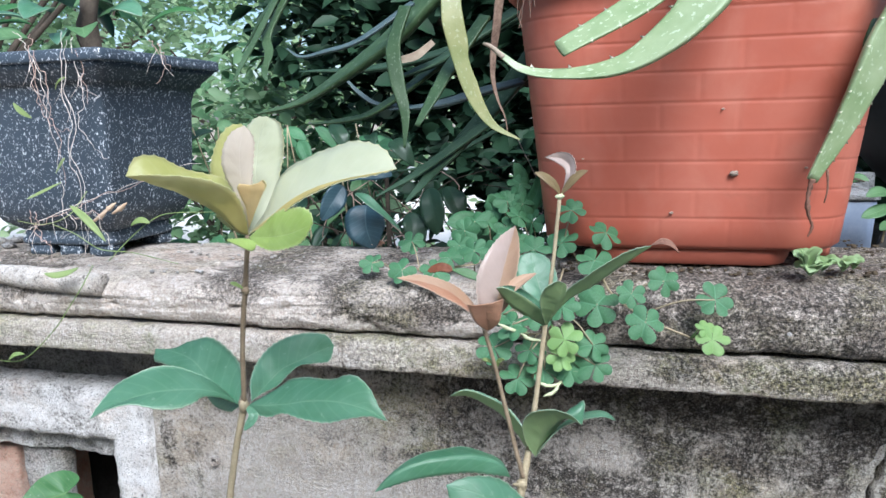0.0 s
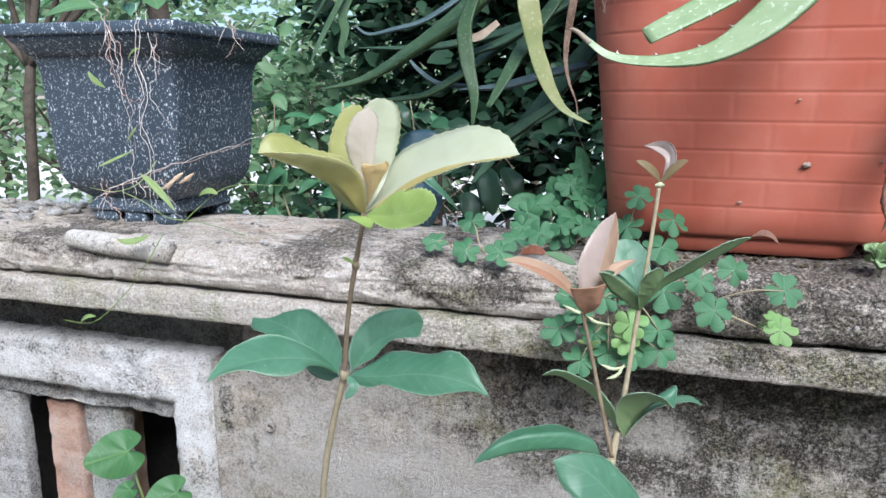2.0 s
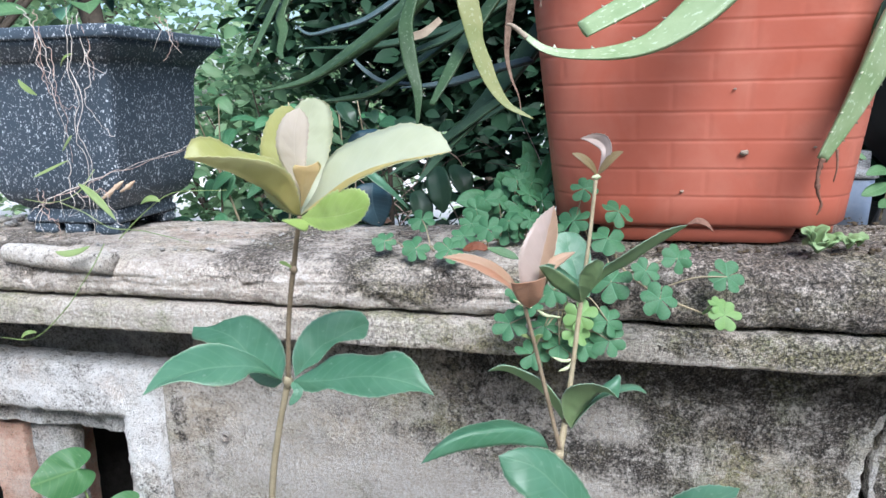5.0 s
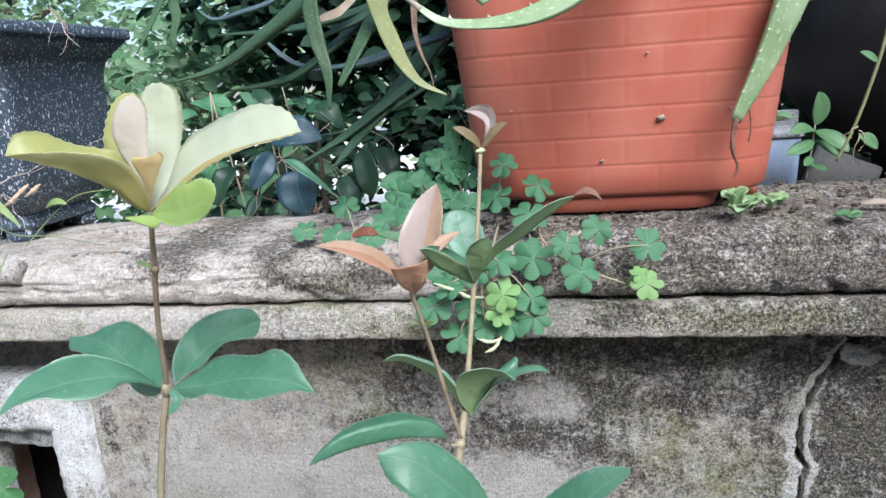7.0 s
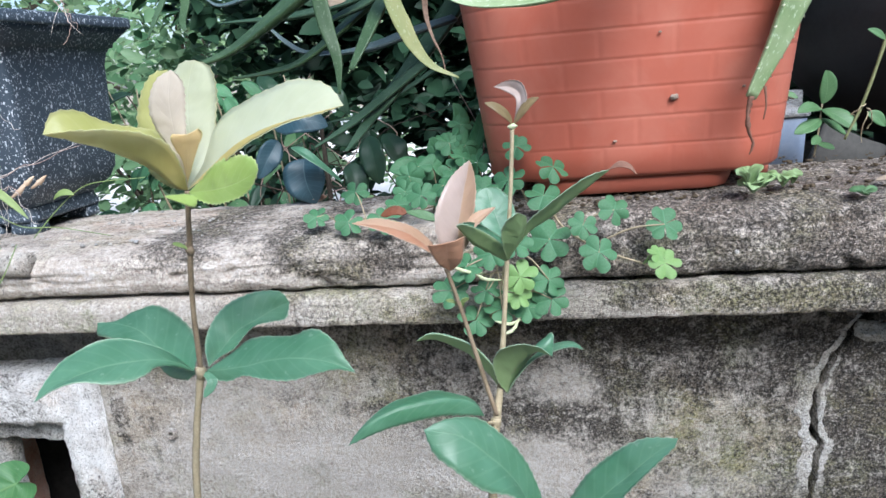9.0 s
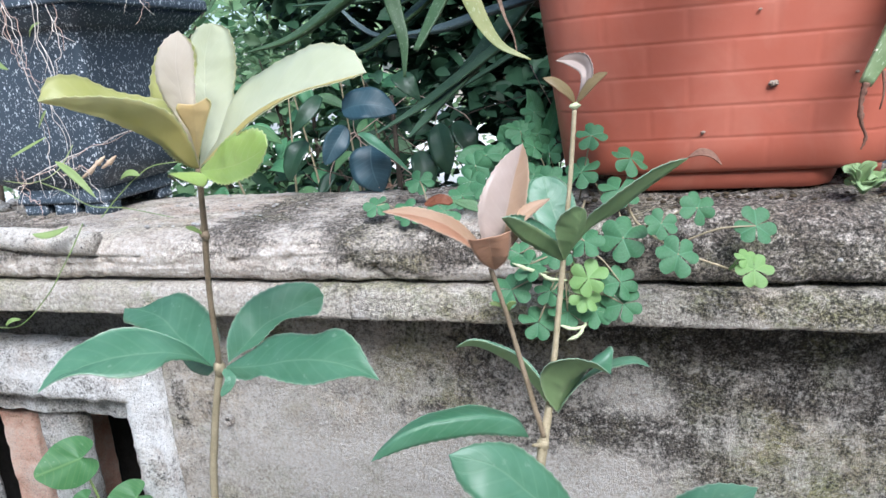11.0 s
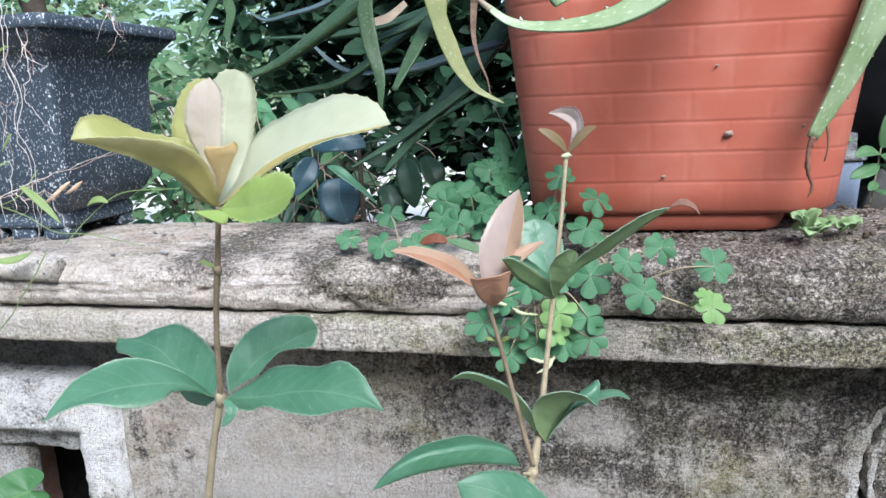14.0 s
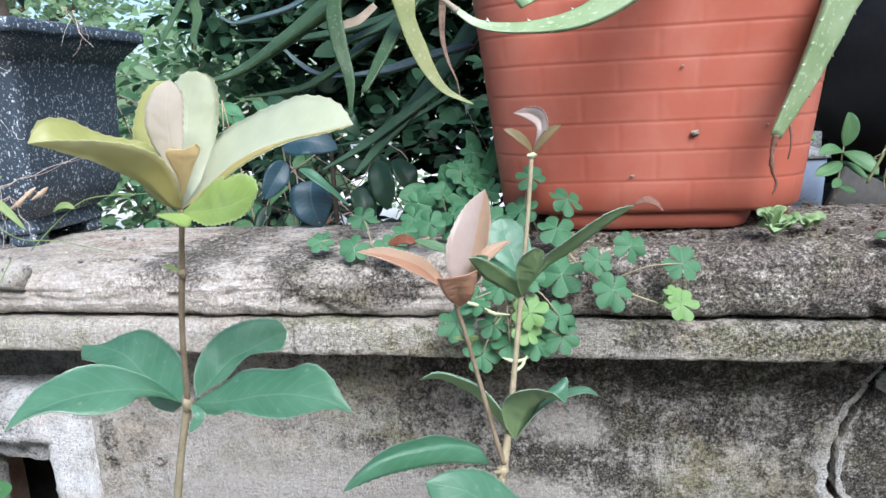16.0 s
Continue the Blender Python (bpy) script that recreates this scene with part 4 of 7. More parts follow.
part("foot_ring", at_pot(lathe_square([(-0.003, 0.6665), (0.0, 0.668), (0.004, 0.680), (0.003, 0.6835)], 0.086, 0.102, 0.026)), M_TERRA, terra)
part("foot", moved(lathe_square([(0, 0.6665), (0.001, 0.6835)], 0.016, 0.02, 0.006, 8), WALL @ Matrix.Translation((POT_U + 0.118, POT_V - 0.02, 0))), M_TERRA, terra)
part("soil", at_pot(lathe_square([(0.010, 0.86), (0.012, 0.922)], 0.132, 0.114, 0.052)), M_SOIL, terra, "dark potting soil")
for u, z, r, sd in ((0.262, 0.7515, 0.0030, 1.0), (0.212, 0.7165, 0.0015, 5.0), (0.25, 0.806, 0.0012, 7.0), (0.318, 0.756, 0.0012, 9.0), (0.135, 0.765, 0.001, 3.0)):
    part("mud_speck", lump(W(u, -0.004 - (z - 0.683) * 0.10, z), r, sd, (1.3, 0.6, 0.8), 8), M_MUD, terra, "dried grey mud speck")

# ---- aloe ----


def aloe_leaf(points, widths, thick, face, n=40, teeth=0.0, gap=0.012, sides=14, one_sided=0):
    """A fleshy leaf along a line: flat or hollow above, round below, with a toothed edge."""
    line = spline(points, n)
    w = np.interp(np.linspace(0, 1, n), np.linspace(0, 1, len(widths)), widths)
    f = Vector(face).normalized()
    verts, faces, uvs, edges, spikes, spike_faces = [], [], [], [], [], []
    for i, c in enumerate(line):
        t = (line[min(i + 1, n - 1)] - line[max(i - 1, 0)]).normalized()
        side = t.cross(f).normalized()
        up = side.cross(t).normalized()
        for k in range(sides):
            a = 2 * math.pi * k / sides
            x, y = math.cos(a), math.sin(a)
            y = y * (0.25 if y > 0 else 1.0) + 0.25 * abs(x) ** 2
            wob = 1 + 0.05 * noise.noise(c * 60 + Vector((k, 0, 0)))
            verts.append(c + side * (x * w[i] / 2 * wob) + up * (y * w[i] * thick * wob))
            uvs.append((i / (n - 1), k / sides))
        edges.append((c + side * w[i] / 2 + up * w[i] * thick * 0.25, c - side * w[i] / 2 + up * w[i] * thick * 0.25, side, t))
    for i in range(n - 1):
        for k in range(sides):
            j = (k + 1) % sides
            faces.append((i * sides + k, (i + 1) * sides + k, (i + 1) * sides + j, i * sides + j))
    faces.append(tuple(range(sides)))
    faces.append(tuple((n - 1) * sides + k for k in range(sides))[::-1])
    if teeth:
        run, last = 0.0, line[0]
        for i in range(1, n - 2):
            run += (line[i] - last).length
            last = line[i]
            if run > gap:
                run = 0.0
                for p, sign in ((edges[i][0], 1), (edges[i][1], -1)):
                    if one_sided and sign != one_sided:
                        continue
                    s, t = edges[i][2] * sign, edges[i][3]
                    k = len(spikes)
                    spikes += [p - t * teeth * 0.6 - s * 0.001, p + t * teeth * 0.6 - s * 0.001, p + f * teeth * 0.35 - s * 0.0006, p - f * teeth * 0.35 - s * 0.0006, p + s * teeth + t * teeth * 0.5]
                    spike_faces += [(k, k + 2, k + 4), (k + 2, k + 1, k + 4), (k + 1, k + 3, k + 4), (k + 3, k, k + 4)]
    return verts, faces, uvs, (spikes, spike_faces, None)


def add_aloe(data, mat, parent, label=""):
    leaf = part("leaf", data[:3], mat, parent, label)
    if data[3][0]:
        tagged(part("teeth", data[3], M_TEETH if mat is M_ALOE else M_ALOEGREEN, leaf, "small marginal teeth"), kind="stuff")


aloe = thing("aloe_plant", W(POT_U, POT_V, 0.92), "overgrown aloe with drooping spotted toothed leaves, some yellowing", "aloe plant")
HEART = W(POT_U, POT_V, 0.915)
add_aloe(aloe_leaf([(0.235, 0.585, 0.960), (0.201, 0.515, 0.911), (0.185, 0.50, 0.880), (0.162, 0.495, 0.856), (0.129, 0.495, 0.836), (0.094, 0.50, 0.831), (0.0635, 0.506, 0.835), (0.0455, 0.508, 0.8475)], [0.036, 0.036, 0.033, 0.026, 0.0155, 0.0090, 0.0060, 0.0036], 0.40, (-0.35, -0.75, 0.6), 60, 0.0030, 0.026, one_sided=1), M_ALOE, aloe, "pale spotted leaf curling up at the tip")
add_aloe(aloe_leaf([(0.225, 0.57, 0.955), (0.173, 0.515, 0.900), (0.139, 0.505, 0.875), (0.087, 0.50, 0.847)], [0.022, 0.022, 0.020, 0.014], 0.30, (-0.3, -0.8, 0.5), 36, 0.0020, 0.018), M_ALOE, aloe, "broken-off pale leaf")
add_aloe(aloe_leaf([(0.05, 0.69, 0.96), (0.016, 0.665, 0.920), (0.0142, 0.66, 0.891), (0.0189, 0.66, 0.8685), (0.0209, 0.66, 0.855), (0.0285, 0.66, 0.8323), (0.0379, 0.66, 0.8117), (0.0504, 0.66, 0.7957), (0.0737, 0.66, 0.7831)], [0.016, 0.0160, 0.0195, 0.0185, 0.0145, 0.0150, 0.0112, 0.0066, 0.0012], 0.34, (0.1, -1, 0.2), 64), M_ALOEYELLOW, aloe, "yellowing hanging leaf, swollen and pinched")
add_aloe(aloe_leaf([(0.345, 0.60, 0.965), (0.367, 0.575, 0.906), (0.339, 0.57, 0.846), (0.318, 0.57, 0.796), (0.294, 0.57, 0.749)], [0.042, 0.040, 0.033, 0.023, 0.011], 0.34, (0.5, -0.8, 0.3), 40, 0.0022, 0.014), M_ALOE, aloe, "pale spotted leaf with a cut end")
add_aloe(aloe_leaf([(0.34, 0.64, 0.96), (0.362, 0.615, 0.899), (0.349, 0.60, 0.846), (0.332, 0.593, 0.795)], [0.024, 0.026, 0.022, 0.006], 0.3, (0.4, -0.8, 0.3), 30), M_ALOEGREEN, aloe)
part("dead_tip", tube([(0.294, 0.569, 0.750), (0.291, 0.568, 0.735), (0.293, 0.569, 0.722), (0.297, 0.570, 0.712), (0.294, 0.570, 0.704)], [0.0026, 0.0015, 0.0019, 0.0009, 0.0013, 0.0006], 7, 34, 0.7, 2), M_DEAD, aloe, "shrivelled dead leaf tip")
part("dead_tip", tube([(0.306, 0.571, 0.757), (0.307, 0.570, 0.742), (0.305, 0.570, 0.731)], [0.0012, 0.0008, 0.0006], 5, 12, 0.4, 5), M_DEAD, aloe)
part("dead_leaf", aloe_leaf([(0.075, 0.665, 0.96), (0.0577, 0.66, 0.9133), (0.0531, 0.66, 0.8824), (0.0502, 0.66, 0.860), (0.0496, 0.66, 0.8373), (0.0538, 0.66, 0.819), (0.0603, 0.66, 0.803), (0.0630, 0.661, 0.786)], [0.010, 0.0095, 0.0085, 0.0070, 0.0050, 0.0030, 0.0016, 0.0010], 0.40, (0.6, -0.8, 0.2), 60)[:3], M_DEADBROWN, aloe, "dry brown dead leaf")
part("dead_tip", tube([(0.0500, 0.5075, 0.8435), (0.0443, 0.508, 0.8488), (0.0395, 0.508, 0.8520), (0.0362, 0.508, 0.8530)], [0.0020, 0.0017, 0.0015, 0.0007], 8, 24, 0.3, 9), M_DEADPALE, aloe, "withered brown leaf tip")
# fine roots that dangle from under the planter's rim
rng_root = random.Random(61)
for k in range(6):
    x, z = 0.0690 + rng_root.uniform(-0.002, 0.002), 0.912
    pts = [(x, 0.552, z)]
    for j in range(rng_root.randint(3, 5)):
        x, z = x + rng_root.uniform(-0.0028, 0.0032), z - rng_root.uniform(0.007, 0.013)
        pts.append((x, 0.552 + rng_root.uniform(-0.003, 0.002), z))
    part("root", tube(pts, [0.0005, 0.0004, 0.0003], 4, 30, 0.8, k), M_DEADBROWN, aloe, "wispy dry root")
# stems and older leaves that lean out behind the planter
def back_leaf(pts, ws, mat):
    add_aloe(aloe_leaf(pts, ws, 0.38, (-0.2, -0.5, 0.85), 34, 0.0016, 0.014, 10), mat, aloe)


back_leaf([(0.12, 0.86, 1.00), (0.00, 0.85, 0.949), (-0.053, 0.85, 0.901), (-0.114, 0.85, 0.858), (-0.168, 0.85, 0.827), (-0.223, 0.85, 0.814)], [0.040, 0.038, 0.034, 0.024, 0.014, 0.002], M_ALOEGREEN)
back_leaf([(0.122, 0.900, 0.893), (0.083, 0.862, 0.844), (0.051, 0.823, 0.809), (0.018, 0.785, 0.775), (-0.008, 0.747, 0.751), (-0.021, 0.708, 0.738), (-0.033, 0.670, 0.727)], [0.0279, 0.0279, 0.0246, 0.0189, 0.0139, 0.0098, 0.0033], M_ALOEDARK)
back_leaf([(0.054, 0.800, 0.800), (0.007, 0.763, 0.770), (-0.028, 0.727, 0.748), (-0.063, 0.690, 0.731)], [0.0141, 0.0133, 0.0102, 0.0024], M_ALOEDARK)
back_leaf([(0.07, 0.92, 0.92), (0.002, 0.90, 0.875), (-0.037, 0.90, 0.847), (-0.068, 0.90, 0.826), (-0.098, 0.90, 0.810), (-0.131, 0.90, 0.804), (-0.170, 0.90, 0.801)], [0.020, 0.018, 0.016, 0.015, 0.012, 0.009, 0.003], M_ALOEGREEN)
back_leaf([(0.09, 0.90, 0.93), (0.032, 0.88, 0.894), (-0.005, 0.88, 0.872), (-0.034, 0.88, 0.861), (-0.059, 0.88, 0.851)], [0.019, 0.018, 0.016, 0.012, 0.004], M_ALOEDARK)
back_leaf([(0.046, 0.720, 0.900), (0.018, 0.703, 0.861), (0.009, 0.685, 0.847), (-0.004, 0.667, 0.824), (-0.019, 0.650, 0.798)], [0.0145, 0.0145, 0.0145, 0.0121, 0.0056], M_ALOEGREEN)
back_leaf([(-0.031, 0.720, 0.911), (-0.043, 0.712, 0.874), (-0.040, 0.705, 0.841), (-0.033, 0.698, 0.808), (-0.034, 0.690, 0.777)], [0.0145, 0.0153, 0.0145, 0.0094, 0.0026], M_ALOEGREEN)
back_leaf([(0.088, 0.800, 0.842), (0.041, 0.780, 0.831), (-0.002, 0.760, 0.819), (-0.052, 0.740, 0.814)], [0.0131, 0.0148, 0.0131, 0.0016], M_ALOEBLUE)
back_leaf([(-0.03, 0.82, 0.93), (-0.092, 0.80, 0.888), (-0.125, 0.80, 0.879), (-0.154, 0.80, 0.874), (-0.168, 0.80, 0.883)], [0.010, 0.009, 0.008, 0.005, 0.002], M_ALOEBLUE)
back_leaf([(-0.144, 0.680, 0.918), (-0.160, 0.653, 0.877), (-0.166, 0.627, 0.853), (-0.168, 0.600, 0.834)], [0.0068, 0.0068, 0.0053, 0.0015], M_ALOEGREEN)
back_leaf([(-0.136, 0.680, 0.918), (-0.153, 0.665, 0.879), (-0.148, 0.650, 0.864), (-0.149, 0.635, 0.847), (-0.144, 0.620, 0.839)], [0.0084, 0.0092, 0.0084, 0.0061, 0.0023], M_ALOEGREEN)
back_leaf([(-0.128, 0.92, 0.860), (-0.106, 0.92, 0.837), (-0.087, 0.92, 0.825), (-0.04, 0.93, 0.82)], [0.003, 0.007, 0.008, 0.008], M_ALOEBLUE)
back_leaf([(0.09, 0.96, 0.80), (0.039, 0.93, 0.773), (-0.024, 0.93, 0.744), (-0.073, 0.93, 0.737)], [0.009, 0.008, 0.006, 0.002], M_ALOEDARK)
back_leaf([(0.05, 0.86, 1.02), (-0.10, 0.86, 0.985), (-0.19, 0.86, 0.945), (-0.235, 0.86, 0.885)], [0.020, 0.018, 0.013, 0.002], M_ALOEGREEN)
back_leaf([(0.13, 0.98, 0.95), (0.02, 1.0, 0.90), (-0.09, 1.0, 0.875), (-0.20, 1.0, 0.872)], [0.022, 0.02, 0.016, 0.003], M_ALOEDARK)
back_leaf([(0.10, 0.90, 1.02), (0.02, 0.88, 0.99), (-0.06, 0.88, 0.985), (-0.15, 0.88, 0.96)], [0.026, 0.024, 0.018, 0.003], M_ALOEDARK)
part("dead_leaf", aloe_leaf([(-0.060, 0.86, 0.868), (-0.045, 0.86, 0.873), (-0.030, 0.86, 0.877), (-0.010, 0.86, 0.892)], [0.002, 0.010, 0.011, 0.008], 0.12, (-0.2, -0.9, 0.3), 24)[:3], M_DEADPALE, aloe, "curled tan dead leaf")
# the crown of the rosette, unseen above the planter, added to shade its top
for k in range(12):
    a = 6.283 * k / 12 + 0.35 * math.sin(k * 2.3)
    reach, rise = 0.20 + 0.07 * math.sin(k * 1.7), 0.17 + 0.08 * math.cos(k * 2.9)
    d = Vector((math.cos(a), math.sin(a), 0))
    add_aloe(aloe_leaf([HEART + d * 0.02, HEART + d * reach * 0.35 + Vector((0, 0, rise)), HEART + d * reach * 0.75 + Vector((0, 0, rise * 1.25)), HEART + d * reach * 1.15 + Vector((0, 0, rise * 0.95))], [0.045, 0.042, 0.030, 0.004], 0.34, tuple(d * -0.4 + Vector((0, 0, 0.9))), 24, 0.0024, 0.016, 10), M_ALOEGREEN if k % 3 else M_ALOE, aloe)
part("stem", tube([(0.12, 0.70, 0.93), (0.15, 0.86, 0.97), (0.15, 0.96, 0.92), (0.10, 0.98, 0.85)], [0.022, 0.022, 0.02, 0.014], 9, 24, 0.2, 3), M_BARK, aloe, "woody old aloe stem")

# ---- speckled planter ----
BU, BV = -0.490, 0.110
def at_black(data):
    return moved(data, WALL @ Matrix.Translation((BU, BV, 0)))


speck = thing("speckled_planter", W(BU, BV, 0.650), "square black plastic planter flecked with white", "planter")
part("body", at_black(lathe_square([(-0.028, 0.678), (-0.023, 0.682), (-0.010, 0.693), (-0.003, 0.708), (0.0, 0.735), (0.003, 0.79), (0.005, 0.832), (0.008, 0.845), (0.013, 0.854), (0.024, 0.866), (0.031, 0.874)], 0.090, 0.084, 0.008, 20)), M_BLACK, speck)
part("rim", at_black(lathe_square([(0.029, 0.873), (0.0325, 0.874), (0.033, 0.876), (0.033, 0.885), (0.031, 0.887), (0.022, 0.887), (0.020, 0.884), (0.014, 0.852)], 0.090, 0.084, 0.006, 20)), M_BLACK, speck)
part("plinth", at_black(lathe_square([(0.0, 0.663), (0.001, 0.665), (0.001, 0.670), (-0.002, 0.672), (-0.001, 0.678), (-0.003, 0.680)], 0.066, 0.062, 0.010, 20)), M_BLACK, speck)
for du in (-0.040, 0.004, 0.047):
    for dv in (-0.047, 0.047):
        part("foot", moved(lathe_square([(-0.002, 0.6485), (0.0, 0.650), (0.0, 0.656), (-0.001, 0.657), (0.001, 0.6635)], 0.017, 0.013, 0.004, 8), WALL @ Matrix.Translation((BU + du, BV + dv, 0))), M_BLACK, speck)
part("soil", at_black(lathe_square([(-0.012, 0.82), (0.004, 0.864)], 0.090, 0.084, 0.02, 20)), M_SOIL, speck, "dark potting soil")

bonsai = thing("potted_shrub", W(BU, BV, 0.876), "small leafy shrub with a dark trunk in the speckled planter", "shrub")
part("trunk", tube([W(BU + 0.02, BV, 0.87), W(BU + 0.015, BV, 0.93), W(BU + 0.03, BV + 0.01, 1.02), W(BU + 0.0, BV, 1.15)], [0.014, 0.012, 0.009, 0.005], 9, 22, 0.3, 6), M_BARK, bonsai)
rng = random.Random(4)
for i in range(26):
    a = rng.uniform(0, 6.28)
    r = rng.uniform(0.02, 0.09)
    z = rng.uniform(0.905, 1.05)
    b = W(BU + r * math.cos(a), BV + r * math.sin(a), z)
    d = Vector((math.cos(a - 0.23), math.sin(a - 0.23), rng.uniform(-0.5, 0.3))) * rng.uniform(0.045, 0.075)
    part("leaf", blade(b, b + d * 0.5 + Vector((0, 0, 0.008)), b + d, rng.uniform(0.022, 0.034), (rng.uniform(-0.4, 0.4), -0.4, 0.8), nl=10, nw=4), rng.choice((M_WEED, M_OLD, M_TARO)), bonsai)
part("leaf", blade(W(BU + 0.0, 0.03, 0.905), W(BU - 0.02, 0.012, 0.905), W(BU - 0.055, 0.0, 0.893), 0.030, (0.2, -0.5, 0.85), nl=14, nw=6), M_WEED, bonsai)

# ---- seedlings ----


def leaf(parent, mid, left, right, left_way, right_way, face, top, under, label="", teeth=0.00025, wave=0.03, n=40, m=5, bow=0.12):
    """A leaf blade on its midrib: the width of either half along it, the way each half spreads, and where the upper side looks."""
    line = spline(mid, n + 1)
    s = np.linspace(0, 1, n + 1)

    def along(values):
        v = list(values)
        v[0], ends = v[0] or v[1] * 0.7, 0.55 if v[-1] == 0 else 0.15
        v[-1] = v[-1] or v[-2] * 0.72
        w = np.array([p[0] for p in spline([(x, 0, 0) for x in v], n + 1)])
        for _ in range(6):
            w[1:-1] = (w[:-2] + 2 * w[1:-1] + w[2:]) / 4
        return np.maximum(w, 0) * np.minimum(1, s / 0.14) ** 0.9 * np.minimum(1, (1 - s) / 0.20 + (0.0 if ends > 0.5 else 0.6)) ** ends

    wl, wr = along(left), along(right)
    lw, rw, f = Vector(left_way).normalized(), Vector(right_way).normalized(), Vector(face).normalized()
    seed = mid[0][0] * 90 + mid[-1][2] * 50
    rows, uvs = [], []
    for i in range(n + 1):
        t = (line[min(i + 1, n)] - line[max(i - 1, 0)]).normalized()
        row = []
        for k in range(-m, m + 1):
            q = abs(k) / m
            way, w = (lw, wl[i]) if k < 0 else (rw, wr[i])
            way = (way - t * way.dot(t) * 0.6).normalized()
            up = t.cross(way)
            up = (up if up.dot(f) > 0 else -up).normalized()
            if abs(k) == m:
                w += teeth * (0.0 if i % 3 else 1.0) * (1 if 4 < i < n - 2 else 0)
            lift = bow * w * q * (1 - q) * 2 + wave * max(wl[i], wr[i]) * q * q * math.sin(s[i] * 13 + seed + (1.7 if k < 0 else 0)) + 0.0003 * noise.noise(Vector((s[i] * 9, k * 0.6, seed)))
            row.append((line[i] + way * (w * q) + up * lift, up))
            uvs.append((s[i], 0.5 + 0.5 * k / m))
        rows.append(row)
    q = 2 * m + 1
    flat = [p for row in rows for p in row]
    verts = [p + u * 0.00022 for p, u in flat] + [p - u * 0.00022 for p, u in flat]
    cnt = len(flat)
    a, b2, c2 = verts[0], verts[(n // 2) * q + m], verts[(n // 2) * q + m + 2]
    d2 = verts[(n // 2 + 1) * q + m]
    flip = (c2 - b2).cross(d2 - b2).dot(flat[(n // 2) * q + m + 2][1]) < 0
    upper, lower = [], []
    for i in range(n):
        for k in range(q - 1):
            e = i * q + k
            one, two = (e, e + 1, e + q + 1, e + q), (cnt + e, cnt + e + q, cnt + e + q + 1, cnt + e + 1)
            upper.append(one[::-1] if flip else one)
            lower.append(two[::-1] if flip else two)
    rim = []
    for i in range(n):
        for e in (i * q, i * q + q - 1):
            rim.append((e, e + q, cnt + e + q, cnt + e))
    ob = part("leaf", (verts, upper + lower + rim, uvs + uvs), top, parent, label)
    ob.data.materials.append(under)
    ob.data.polygons.foreach_set("material_index", [0] * len(upper) + [1] * len(lower) + [0] * len(rim))
    return ob


def rail_leaf(parent, mid, left, right, top, under, label="", teeth=0.00038, wave=0.02, bow=0.10, blunt=False, left_mat=None, right_mat=None, n=54, m=5):
    """A leaf blade between its midrib and its two margins; left and right as seen along the leaf from its upper side."""
    def even(points):
        fine = spline(points, 140)
        run = np.concatenate([[0], np.cumsum([(q - p).length for p, q in zip(fine, fine[1:])])])
        at = np.interp(np.linspace(0, run[-1], n + 1), run, np.arange(140))
        return [fine[int(x)].lerp(fine[min(int(x) + 1, 139)], x - int(x)) for x in at]

    line = even(mid)
    ends = [] if blunt else [mid[-1]]
    rails = [even([mid[0]] + list(e) + ends) for e in (left, right)]
    seed = mid[0][0] * 90 + mid[-1][2] * 50
    flat, uvs = [], []
    for i in range(n + 1):
        s = i / n
        t = (line[min(i + 1, n)] - line[max(i - 1, 0)]).normalized()
        across = rails[1][i] - rails[0][i]
        mean = across.cross(t)
        for k in range(-m, m + 1):
            q = abs(k) / m
            way = rails[0 if k < 0 else 1][i] - line[i]
            w = way.length
            up = (way.cross(t) * (-1 if k < 0 else 1))
            up = (up.normalized() * min(1, q * 2.5) + (mean.normalized() if mean.length > 1e-9 else up.normalized()) * max(0, 1 - q * 2.5))
            up = up.normalized() if up.length > 1e-9 else Vector((0, -1, 0))
            p = line[i] + way * q
            if abs(k) == m and w > 1e-6 and 3 < i < n - 1 and i % 3 == 0:
                p += way / w * teeth
            p += up * (bow * w * q * (1 - q) * 2 + wave * w * q * q * math.sin(s * 15 + seed + (1.7 if k < 0 else 0)) + min(0.0005, 0.04 * w) * noise.fractal(Vector((s * 11, k * 0.7, seed)), 1, 2, 3))
            flat.append((p, up))
            uvs.append((s, 0.5 + 0.5 * k / m))
    q = 2 * m + 1
    cnt = len(flat)
    verts = [p + u * 0.0002 for p, u in flat] + [p - u * 0.0002 for p, u in flat]
    upper, lower, idx = [], [], []
    for i in range(n):
        for k in range(q - 1):
            e = i * q + k
            upper.append((e, e + 1, e + q + 1, e + q))
            lower.append((cnt + e, cnt + e + q, cnt + e + q + 1, cnt + e + 1))
            idx.append(2 if k < m and left_mat else 3 if k >= m and right_mat else 0)
    rim = [(e, e + q, cnt + e + q, cnt + e) for i in range(n) for e in (i * q, i * q + q - 1)]
    if blunt:
        rim += [(n * q + k, n * q + k + 1, cnt + n * q + k + 1, cnt + n * q + k) for k in range(q - 1)]
    ob = part("leaf", (verts, upper + lower + rim, uvs + uvs), top, parent, label)
    ob.data.materials.append(under)
    ob.data.materials.append(left_mat or top)
    ob.data.materials.append(right_mat or top)
    ob.data.polygons.foreach_set("material_index", idx + [1] * len(lower) + [0] * len(rim))
    return ob


def stem(parent, pts, rad, mat, label=""):
    part("stem", tube(pts, rad, 9, 40, 0.16, len(pts) + pts[-1][0] * 20), mat, parent, label)


